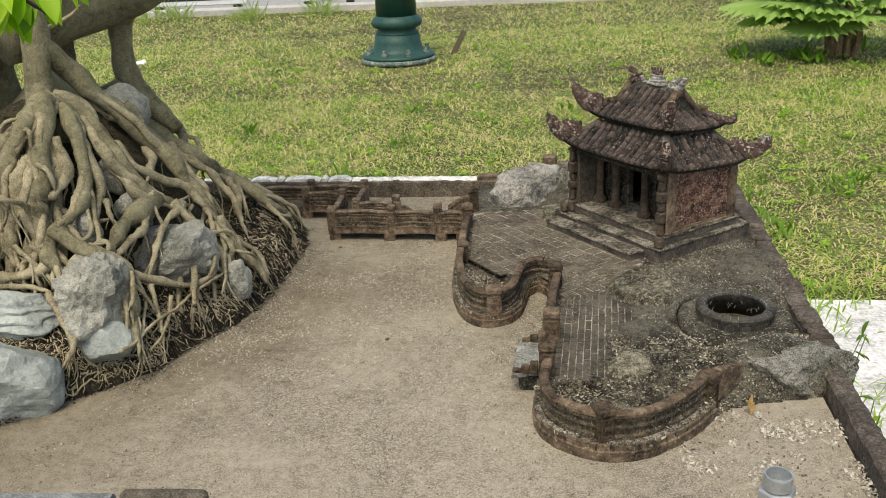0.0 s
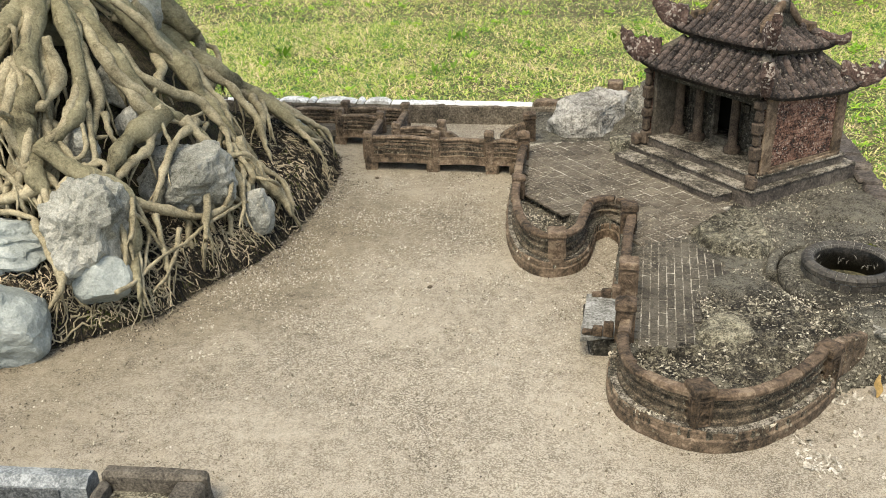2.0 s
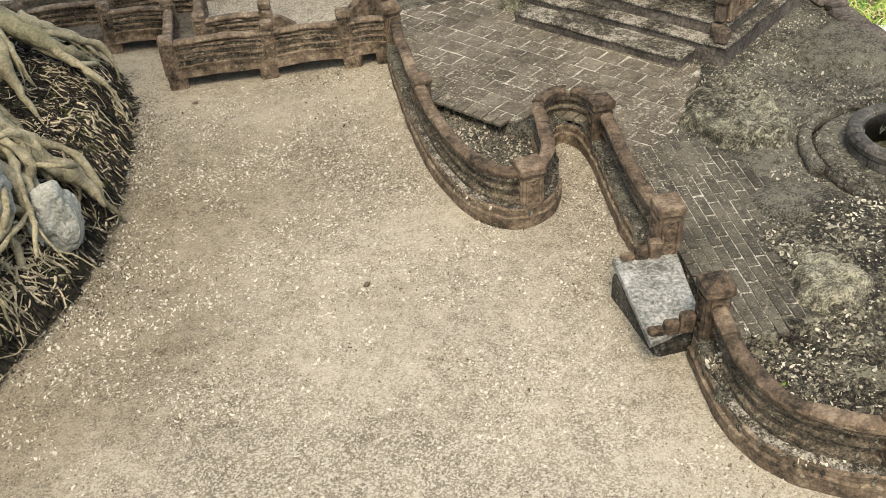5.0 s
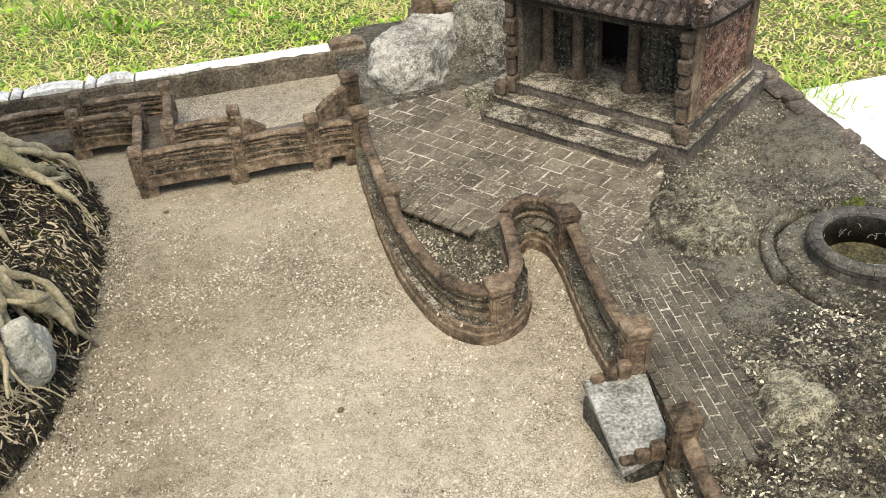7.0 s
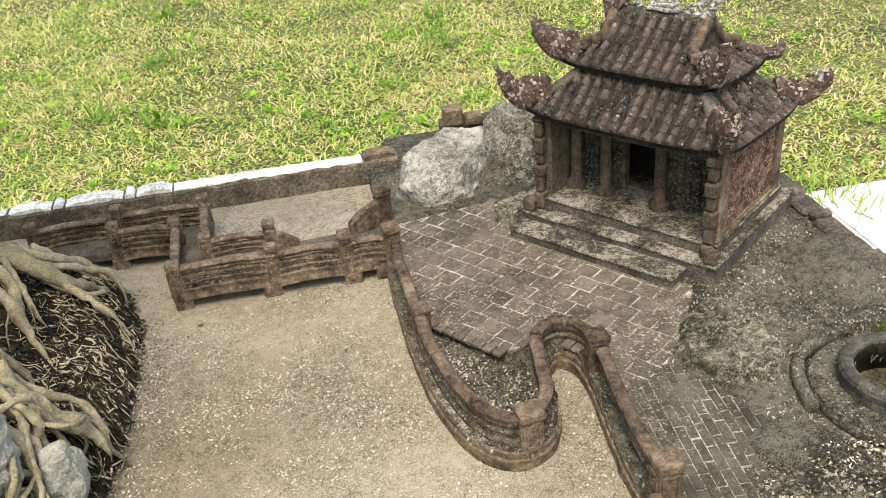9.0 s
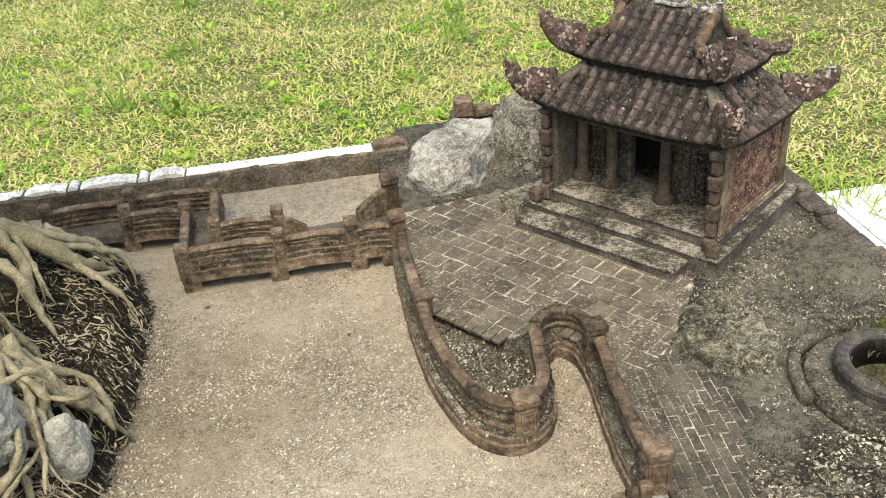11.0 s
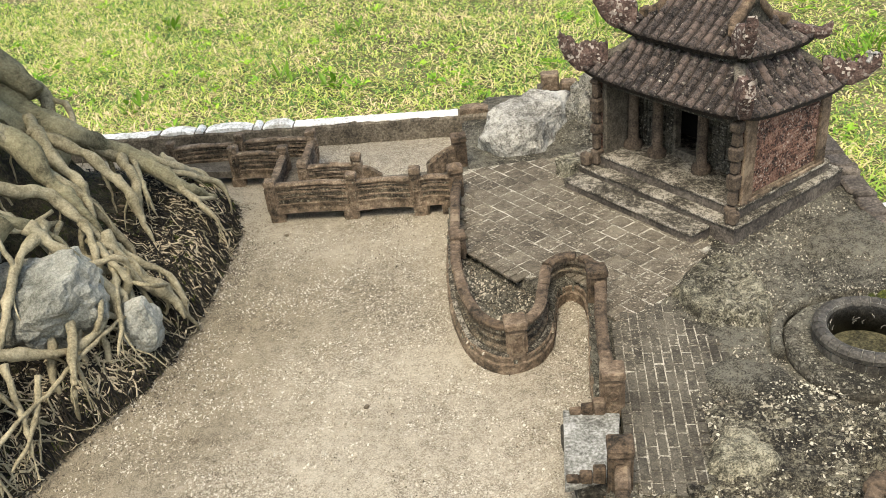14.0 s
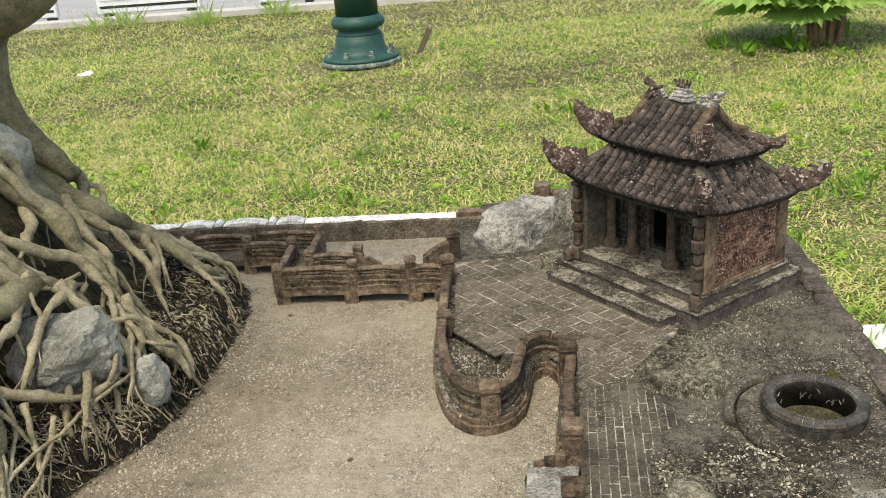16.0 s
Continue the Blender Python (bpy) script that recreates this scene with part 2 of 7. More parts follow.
M_SOIL = mat("lawn_thatch", ((0.035, 0.034, 0.013), (0.10, 0.092, 0.038), (0.20, 0.175, 0.085)), blotch=1.6, grain=30, bump=0.6, dist=0.02)
M_LAMP = plain("dark_green_enamel", (0.012, 0.055, 0.042), rough=0.38, spread=0.25, scale=3.0)
M_LAMPFOOT = plain("chalked_green_enamel", (0.02, 0.065, 0.055), rough=0.5, spread=0.35, scale=9.0)
M_CONCRETE = plain("pale_concrete", (0.42, 0.41, 0.38), rough=0.9, spread=0.18, scale=2.0, bump=0.3, dist=0.004)
M_WHITEPAV = mat("white_stone_paving", ((0.34, 0.34, 0.32), (0.60, 0.60, 0.58), (0.78, 0.78, 0.76)), blotch=5, grain=60, bump=0.3, dist=0.004)
M_ZINC = plain("galvanised_steel", (0.42, 0.44, 0.45), rough=0.5, metal=0.7, spread=0.2, scale=30.0)
M_PVC = plain("grey_plastic", (0.30, 0.33, 0.34), rough=0.5, spread=0.1, scale=20.0)
M_DRYLEAF = plain("dry_leaf", (0.30, 0.20, 0.07), rough=0.7, spread=0.4, scale=60.0)
M_MOSS = mat("moss", ((0.022, 0.030, 0.006), (0.062, 0.075, 0.013), (0.14, 0.145, 0.028)), blotch=40, grain=300, bump=1.0, dist=0.004)
M_BLACK = plain("shadow_black_opening", (0.012, 0.011, 0.01), rough=0.95, spread=0.3, scale=20.0)
M_PORCELAIN = mat("broken_porcelain", ((0.05, 0.047, 0.04), (0.26, 0.25, 0.225), (0.62, 0.60, 0.56)), blotch=40, grain=300, rough=0.6, bump=0.8, dist=0.002, middle=0.8)


def leafy(name, stops, rough=0.5, through_=0.35):
    """Leaves and blades: colour by the single leaf, some light let through."""
    m = bpy.data.materials.new(name)
    m.use_nodes = True
    nt = m.node_tree
    N, L = nt.nodes.new, nt.links.new
    b = nt.nodes["Principled BSDF"]
    b.inputs["Roughness"].default_value, b.inputs["Specular IOR Level"].default_value = rough, 0.25
    r = N("ShaderNodeNewGeometry").outputs["Random Per Island"]
    n = N("ShaderNodeTexNoise")
    n.inputs["Scale"].default_value, n.inputs["Detail"].default_value = 1.4, 5.0
    L(N("ShaderNodeTexCoord").outputs["Object"], n.inputs["Vector"])
    a = N("ShaderNodeMath")
    a.operation = "MULTIPLY_ADD"
    L(n.outputs["Fac"], a.inputs[0])
    a.inputs[1].default_value = 1.3
    s = N("ShaderNodeMath")
    s.operation = "MULTIPLY_ADD"
    L(r, s.inputs[0])
    s.inputs[1].default_value, s.inputs[2].default_value = 1.45, -0.76
    L(s.outputs[0], a.inputs[2])
    ramp = N("ShaderNodeValToRGB")
    els = ramp.color_ramp.elements
    for i, colour in enumerate(stops):
        at = i / (len(stops) - 1)
        e = els[i] if i < 2 else els.new(at)
        e.position, e.color = at, (*colour, 1)
    L(a.outputs[0], ramp.inputs[0])
    L(ramp.outputs[0], b.inputs["Base Color"])
    tr = N("ShaderNodeBsdfTranslucent")
    L(ramp.outputs[0], tr.inputs["Color"])
    mx = N("ShaderNodeMixShader")
    mx.inputs[0].default_value = through_
    L(b.outputs[0], mx.inputs[1])
    L(tr.outputs[0], mx.inputs[2])
    L(mx.outputs[0], nt.nodes["Material Output"].inputs["Surface"])
    return m


def turf(name, stops, patch_scale, patch, single):
    """Lawn blades: the turf's patches choose the part of the range, each blade its own place in it."""
    m = leafy(name, stops, rough=0.55, through_=0.42)
    nt = m.node_tree
    for nd in nt.nodes:
        if nd.type == "TEX_NOISE":
            nd.inputs["Scale"].default_value, nd.inputs["Detail"].default_value, nd.inputs["Roughness"].default_value = patch_scale, 6.0, 0.6
            a = nd.outputs["Fac"].links[0].to_node
            a.inputs[1].default_value = patch
            r = a.inputs[2].links[0].from_node
            r.inputs[1].default_value, r.inputs[2].default_value = single, 0.5 - patch / 2 - single / 2
    return m


M_GRASS = turf("lawn_grass", ((0.079, 0.186, 0.057), (0.153, 0.276, 0.057), (0.291, 0.455, 0.073), (0.48, 0.593, 0.121), (0.624, 0.635, 0.211), (0.727, 0.635, 0.339), (0.814, 0.662, 0.437)), 2.6, 1.15, 0.95)
M_STRAW = turf("dry_straw", ((0.275, 0.237, 0.112), (0.525, 0.45, 0.237), (0.75, 0.663, 0.4)), 3.0, 0.6, 0.9)
M_BROADLEAF = turf("broad_weed_leaf", ((0.1, 0.25, 0.0312), (0.237, 0.45, 0.0438), (0.45, 0.65, 0.075)), 1.5, 0.7, 0.8)
M_LEAF = leafy("fig_leaf", ((0.10, 0.26, 0.01), (0.24, 0.48, 0.02), (0.42, 0.66, 0.05)), rough=0.35, through_=0.5)
M_PALM = leafy("fan_palm_leaf", ((0.05, 0.14, 0.03), (0.13, 0.29, 0.06), (0.28, 0.44, 0.11)), rough=0.4, through_=0.35)
M_WEED = leafy("weed_leaf", ((0.07, 0.17, 0.015), (0.15, 0.28, 0.025), (0.26, 0.38, 0.05)))


# ---------- building tools ----------
def part(name, bm, material, parent=None, label="", smooth=False):
    me = bpy.data.meshes.new(name)
    bm.to_mesh(me)
    bm.free()
    return placed(name, me, material, parent, label, smooth)


def placed(name, me, material, parent=None, label="", smooth=False):
    if material and not me.materials:
        me.materials.append(material)
    if smooth:
        me.polygons.foreach_set("use_smooth", [True] * len(me.polygons))
    ob = new(name, me)
    ob.parent = parent
    if label:
        ob["label"] = label
    return ob


def thing(name, at, label, category, group="", kind="", turn=0.0):
    ob = new(name)
    ob.matrix_world = pose(*at, 0, 0, turn)
    ob.empty_display_size = 0.05
    return tagged(ob, label, category, group, kind)


def box(bm, lo, hi, bevel=0.0, m=None):
    size = [h - l for l, h in zip(lo, hi)]
    mid = [(h + l) / 2 for l, h in zip(lo, hi)]
    r = bmesh.ops.create_cube(bm, size=1.0, matrix=Matrix.Translation(mid) @ Matrix.Diagonal((*size, 1)))
    vs = r["verts"]
    if bevel:
        es = list({e for v in vs for e in v.link_edges})
        vs = [v for v in bmesh.ops.bevel(bm, geom=es, offset=bevel, segments=1, affect="EDGES")["verts"]]
    if m is not None:
        bmesh.ops.transform(bm, matrix=m, verts=list(vs))
    return vs


def rough_up(bm, amount, scale, seed=0.0):
    """Worn, uneven surface: every vertex shifted by a smooth noise."""
    for v in bm.verts:
        v.co += noise.noise_vector(v.co * scale + Vector((seed, seed * 1.7, -seed))) * amount


def spline(pts, step=0.008):
    """A smooth line through the points, at even steps."""
    p = [Vector(q) for q in pts]
    p = [2 * p[0] - p[1], *p, 2 * p[-1] - p[-2]]
    out = []
    for a, b, c, d in zip(p, p[1:], p[2:], p[3:]):
        n = max(2, int((c - b).length / step))
        for i in range(n):
            t = i / n
            out.append(0.5 * ((2 * b) + (c - a) * t + (2 * a - 5 * b + 4 * c - d) * t * t + (3 * b - a - 3 * c + d) * t ** 3))
    out.append(p[-2])
    return out


def sweep(bm, line, profile, wobble=0.0, seed=0.0):
    """A closed profile of (sideways, height) carried along a flat line; sideways is to the line's left."""
    rings = []
    for i, q in enumerate(line):
        d = (line[min(i + 1, len(line) - 1)] - line[max(i - 1, 0)]).normalized()
        side = Vector((-d.y, d.x, 0)).normalized()
        ring = []
        for k, (s, h) in enumerate(profile):
            co = q + side * s + Vector((0, 0, h))
            if wobble:
                co += noise.noise_vector(co * 45 + Vector((seed, k * 0.3, 0))) * wobble
            ring.append(bm.verts.new(co))
        rings.append(ring)
    n = len(profile)
    for a, b in zip(rings, rings[1:]):
        for k in range(n):
            bm.faces.new((a[k], a[(k + 1) % n], b[(k + 1) % n], b[k]))
    bm.faces.new(rings[0][::-1])
    bm.faces.new(rings[-1])
    bmesh.ops.recalc_face_normals(bm, faces=bm.faces[:])


def tube(bm, line, radii, segs=8, knots=0.18, flat=1.0, seed=0.0):
    """A tapering limb or root with a knotty surface."""
    n = len(line)
    up = Vector((0.12, 0.31, 0.94))
    rings = []
    for i, q in enumerate(line):
        d = (line[min(i + 1, n - 1)] - line[max(i - 1, 0)]).normalized()
        a = d.cross(up)
        a = a.normalized() if a.length > 1e-3 else Vector((1, 0, 0))
        b = a.cross(d).normalized()
        r = radii[0] + (radii[-1] - radii[0]) * i / max(1, n - 1) if len(radii) == 2 else float(np.interp(i / max(1, n - 1), np.linspace(0, 1, len(radii)), radii))
        ring = []
        for k in range(segs):
            w = 2 * math.pi * k / segs
            off = a * math.cos(w) + b * math.sin(w) * flat
            at = (q + off * r) * (0.22 / max(r, 0.004)) + Vector((seed, 0, seed))
            lump = 1 + knots * noise.noise(at) + 0.45 * knots * noise.noise(at * 2.7)
            ring.append(bm.verts.new(q + off * r * lump))
        rings.append(ring)
    for p, q in zip(rings, rings[1:]):
        for k in range(segs):
            bm.faces.new((p[k], p[(k + 1) % segs], q[(k + 1) % segs], q[k]))
    bm.faces.new(rings[0][::-1])
    bm.faces.new(rings[-1])


def rock_mesh(size, seed, sub=4, rugged=0.28, layers=0.0, cut=(0.6, 0.92)):
    """A broken limestone lump round the origin, flat-faced with ridges and pits."""
    bm = bmesh.new()
    bmesh.ops.create_icosphere(bm, subdivisions=sub, radius=1.0)
    rnd = random.Random(seed)
    cuts = [(Vector((rnd.uniform(-1, 1), rnd.uniform(-1, 1), rnd.uniform(-0.6, 1))).normalized(), rnd.uniform(*cut)) for _ in range(11)]
    off = Vector((seed * 3.1, seed * 1.3, seed * 0.7))
    for v in bm.verts:
        d = v.co.normalized()
        r = 1.0
        for nrm, lim in cuts:
            k = d.dot(nrm)
            if k > 0.05:
                r = min(r, lim / k)
        r *= 1 + rugged * (noise.fractal(d * 1.6 + off, 0.9, 2.2, 5) * 0.55) - rugged * 0.35 * max(0, noise.noise(d * 5 + off)) ** 1.0
        if layers:
            r *= 1 + layers * math.sin(d.z * 17 + 3 * noise.noise(d * 2 + off))
        v.co = Vector((d.x * r * size[0], d.y * r * size[1], d.z * r * size[2]))
    return bm


def inside(x, y, poly):
    hit = False
    j = len(poly) - 1
    for i in range(len(poly)):
        (xi, yi), (xj, yj) = poly[i], poly[j]
        if (yi > y) != (yj > y) and x < (xj - xi) * (y - yi) / (yj - yi) + xi:
            hit = not hit
        j = i
    return hit


def bump_at(x, y, cx, cy, rx, ry, h, power=2.0):
    d = ((x - cx) / rx) ** 2 + ((y - cy) / ry) ** 2
    return h * max(0.0, 1 - d) ** (power / 2) if d < 1 else 0.0


def n3(x, y, s, z=0.0):
    return noise.noise(Vector((x * s, y * s, z)))

# ---------- ground, basin ----------
LAWN = -0.827
bm = bmesh.new()
bmesh.ops.create_grid(bm, x_segments=60, y_segments=60, size=1.0)
for v in bm.verts:
    v.co = Vector((v.co.x * 60, 12 + v.co.y * 60, LAWN + 0.02 * noise.noise(v.co * 40)))
tagged(part("ground", bm, M_SOIL, smooth=True), "level ground of soil and short lawn turf", "ground", kind="structure")

# the basin's own axes, turned a little against the plan
BASIN = -6.4


def basin(u, v, z=0.0):
    a = radians(BASIN)
    return Vector((u * math.cos(a) - v * math.sin(a), u * math.sin(a) + v * math.cos(a), z))


# basin block with its sanded floor
bm = bmesh.new()
lo, hi = (-1.95, 0.93), (0.58, 2.99)
nx, ny = 150, 120
grid = [[bm.verts.new(basin(lo[0] + (hi[0] - lo[0]) * i / nx, lo[1] + (hi[1] - lo[1]) * j / ny)) for j in range(ny + 1)] for i in range(nx + 1)]
for i in range(nx):
    for j in range(ny):
        bm.faces.new((grid[i][j], grid[i + 1][j], grid[i + 1][j + 1], grid[i][j + 1]))
for v in bm.verts:
    v.co.z = 0.0025 * n3(v.co.x, v.co.y, 9) + 0.0012 * n3(v.co.x, v.co.y, 40)
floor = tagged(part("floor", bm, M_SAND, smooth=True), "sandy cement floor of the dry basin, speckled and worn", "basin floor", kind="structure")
bm = bmesh.new()
box(bm, (-2.0, 0.90, LAWN - 0.05), (0.64, 3.03, -0.012))
for v in bm.verts:
    v.co = basin(v.co.x, v.co.y, v.co.z)
tagged(part("basin_plinth", bm, M_RIM), "weathered cement body that carries the basin", "plinth", kind="structure")


def to_basin(x, y):
    a = radians(BASIN)
    return x * math.cos(a) + y * math.sin(a), -x * math.sin(a) + y * math.cos(a)


# ---------- rims ----------
def rim_run(name, u0, u1, v0, v1, z0, z1, material, label, worn=0.004, along="u"):
    bm = bmesh.new()
    n = max(6, int(max(u1 - u0, v1 - v0) / 0.02))
    line = [Vector((u0 + (u1 - u0) * i / n, (v0 + v1) / 2, 0)) for i in range(n + 1)] if along == "u" else [Vector(((u0 + u1) / 2, v0 + (v1 - v0) * i / n, 0)) for i in range(n + 1)]
    w = (v1 - v0) / 2 if along == "u" else (u1 - u0) / 2
    b = min(0.006, w * 0.4)
    sweep(bm, line, [(-w, z0), (w, z0), (w, z1 - b), (w - b, z1), (-w + b, z1), (-w, z1 - b)], worn, u0 * 7)
    for v in bm.verts:
        v.co = basin(v.co.x, v.co.y, v.co.z)
    return tagged(part(name, bm, material, smooth=False), label, "rim", kind="structure")


rim_back = rim_run("rim_back", -1.95, -0.105, 2.857, 2.905, -0.02, 0.056, M_RIM, "weathered cement rim of the basin with traces of whitewash on top")
rim_run("rim_left", -1.99, -1.95, 0.93, 2.99, -0.02, 0.056, M_RIM, "weathered cement rim of the basin", along="v")
rim_right = rim_run("rim_right", 0.586, 0.628, 0.92, 2.99, -0.02, 0.042, M_RIMDARK, "blackened cement rim of the basin with lichen", along="v")
rim_run("rim_corner", 0.02, 0.628, 2.985, 3.02, -0.02, 0.066, M_RIMDARK, "dark low cement rim behind the pale rock")

# whitewashed cap strips and worn, cloud-shaped copings on the back rim
def cap(u0, u1, h, hump, material, name, label):
    bm = bmesh.new()
    n = max(5, int((u1 - u0) / 0.008))
    rings = []
    for i in range(n + 1):
        t = i / n
        u = u0 + (u1 - u0) * t
        z = 0.054 + h + hump * math.sin(math.pi * t) ** 0.6 + 0.0018 * n3(u, 0, 60)
        w = 0.019 + 0.0025 * n3(u, 3, 40)
        rings.append([bm.verts.new(basin(u, 2.881 + s * w, zz)) for s, zz in ((-1, 0.0535), (-1, z - 0.003), (-0.7, z), (0.7, z), (1, z - 0.003), (1, 0.0535))])
    for a, b in zip(rings, rings[1:]):
        for k in range(6):
            bm.faces.new((a[k], a[(k + 1) % 6], b[(k + 1) % 6], b[k]))
    bm.faces.new(rings[0][::-1]), bm.faces.new(rings[-1])
    bmesh.ops.recalc_face_normals(bm, faces=bm.faces[:])
    return part(name, bm, material, rim_back, label)


cap(-0.60, -0.185, 0.005, 0.001, M_WHITEWASH, "cap_strip", "chipped whitewashed cap strip")
for u0, u1, hump in ((-0.948, -0.86, 0.008), (-0.855, -0.835, 0.009), (-0.83, -0.71, 0.009), (-0.705, -0.685, 0.010), (-0.68, -0.605, 0.010)):
    cap(u0, u1, 0.004, hump, M_WHITEWASH, "cloud_coping", "cloud-shaped whitewashed coping")
cap(-1.45, -0.955, 0.004, 0.0, M_WHITEWASH, "cap_strip", "chipped whitewashed cap strip")
cap(-0.18, -0.11, 0.012, 0.006, M_FACING, "end_block", "brown worn end block")

# stacked dark copings along the right rim
rnd = random.Random(5)
v = 1.70
while v < 2.93:
    n = rnd.choice((0.022, 0.024, 0.055, 0.075))
    bm = bmesh.new()
    tall = 0.016 if n < 0.03 else 0.011
    box(bm, (0.588 + rnd.uniform(-0.003, 0.003), v, 0.041), (0.634 + rnd.uniform(-0.004, 0.004), v + n - 0.003, 0.041 + tall + rnd.uniform(0, 0.004)), 0.005)
    if n > 0.03:
        bmesh.ops.subdivide_edges(bm, edges=bm.edges[:], cuts=2)
    rough_up(bm, 0.0022, 60, v)
    for w in bm.verts:
        w.co = basin(w.co.x, w.co.y, w.co.z)
    part("coping", bm, M_RIMDARK, rim_right)
    v += n
bm = bmesh.new()
box(bm, (0.03, 2.98, 0.055), (0.075, 3.02, 0.098), 0.004)
box(bm, (0.078, 2.97, 0.055), (0.12, 3.01, 0.078), 0.004)
rough_up(bm, 0.003, 50)
for w in bm.verts:
    w.co = basin(w.co.x, w.co.y, w.co.z)
tagged(part("rim_block", bm, M_FACING), "worn brown brick end block on the rim", "brick", kind="structure")

# ---------- terrace: the raised yard with its rocky side ----------
LOBE = [(0.083, 2.47), (0.070, 2.38), (0.062, 2.30), (0.052, 2.19), (0.049, 2.08), (0.056, 2.0), (0.073, 1.937), (0.106, 1.897), (0.143, 1.888), (0.180, 1.905),
        (0.208, 1.947), (0.226, 2.013), (0.238, 2.058), (0.262, 2.075), (0.279, 2.055), (0.278, 2.0), (0.262, 1.92), (0.245, 1.83), (0.238, 1.765)]
FRONT = [(0.213, 1.590), (0.198, 1.52), (0.195, 1.47), (0.208, 1.424), (0.241, 1.385), (0.287, 1.356), (0.334, 1.346), (0.385, 1.355), (0.443, 1.388), (0.494, 1.431), (0.535, 1.478)]
edge = [tuple(p[:2]) for p in spline([(*p, 0) for p in LOBE], 0.012)] + [(0.268, 1.735), (0.246, 1.604)] + [tuple(p[:2]) for p in spline([(*p, 0) for p in FRONT], 0.012)]
YARD = edge + [(0.575, 1.505), (0.64, 1.518), (0.74, 1.53), (0.80, 1.545), (0.96, 2.92), (0.22, 3.0), (0.14, 2.84), (0.115, 2.60)]


def yard_height(x, y):
    z = 0.043
    crust = 0.004 * n3(x, y, 9) + 0.003 * abs(n3(x, y, 45, 3)) + 0.0016 * n3(x, y, 110, 5) - 0.001
    z += bump_at(x, y, 0.69, 1.60, 0.12, 0.09, 0.052, 1.3)
    z += bump_at(x, y, 0.80, 2.05, 0.12, 0.20, 0.010)
    z += bump_at(x, y, 0.40, 2.75, 0.25, 0.12, 0.02)
    z -= bump_at(x, y, 0.662, 1.803, 0.15, 0.15, 0.020, 0.7)
    z -= bump_at(x, y, 0.662, 1.803, 0.068, 0.068, 0.08, 0.8)
    z -= bump_at(x, y, 0.35, 1.46, 0.17, 0.12, 0.022, 1.0)
    # flat where the paving lies
    flat = 0.0
    if x < 0.46 and 1.92 < y < 2.70 and x < 0.32 + (2.6 - y) * 0.25 + 0.05:
        flat = 1.0
    if x < 0.345 + (y - 1.56) * 0.42 and x < 0.47 - max(0.0, y - 1.80) * 0.45 and 1.55 < y < 1.99:
        flat = 1.0
    # the lobe's bed lies lower
    if y < 2.215 - (x - 0.10) * 1.45 and y > 1.87 and x < 0.215:
        return 0.028 + 0.006 * n3(x, y, 50) + 0.003 * n3(x, y, 140)
    z += crust * (1 - flat) + flat * 0.001 * n3(x, y, 60)
    if flat:
        z = 0.043 + 0.001 * n3(x, y, 60)
    # runs down to the sand at the near right
    if x > 0.53:
        k = max(0.0, min(1.0, (y - 1.50 - (x - 0.53) * 0.12) / 0.07))
        z = z * (0.05 + 0.95 * k ** 0.6)
    return z


bm = bmesh.new()
step = 0.0062
xs, ys = np.arange(0.03, 0.98, step), np.arange(1.33, 3.02, step)
made = {}
keep = [[inside(x, y, YARD) for y in ys] for x in xs]
for i in range(len(xs) - 1):
    for j in range(len(ys) - 1):
        if keep[i][j] and keep[i + 1][j] and keep[i][j + 1] and keep[i + 1][j + 1]:
            q = []
            for a, b in ((i, j), (i + 1, j), (i + 1, j + 1), (i, j + 1)):
                if (a, b) not in made:
                    made[a, b] = bm.verts.new((xs[a], ys[b], yard_height(xs[a], ys[b])))
                q.append(made[a, b])
            bm.faces.new(q)
border = [e for e in bm.edges if e.is_boundary]
ext = bmesh.ops.extrude_edge_only(bm, edges=border)
for g in ext["geom"]:
    if isinstance(g, bmesh.types.BMVert):
        g.co.z = -0.01
bmesh.ops.recalc_face_normals(bm, faces=bm.faces[:])
terrace = tagged(part("terrace", bm, M_YARD, smooth=True), "raised yard of grey-brown worn cement with lichened humps", "terrace", kind="structure")

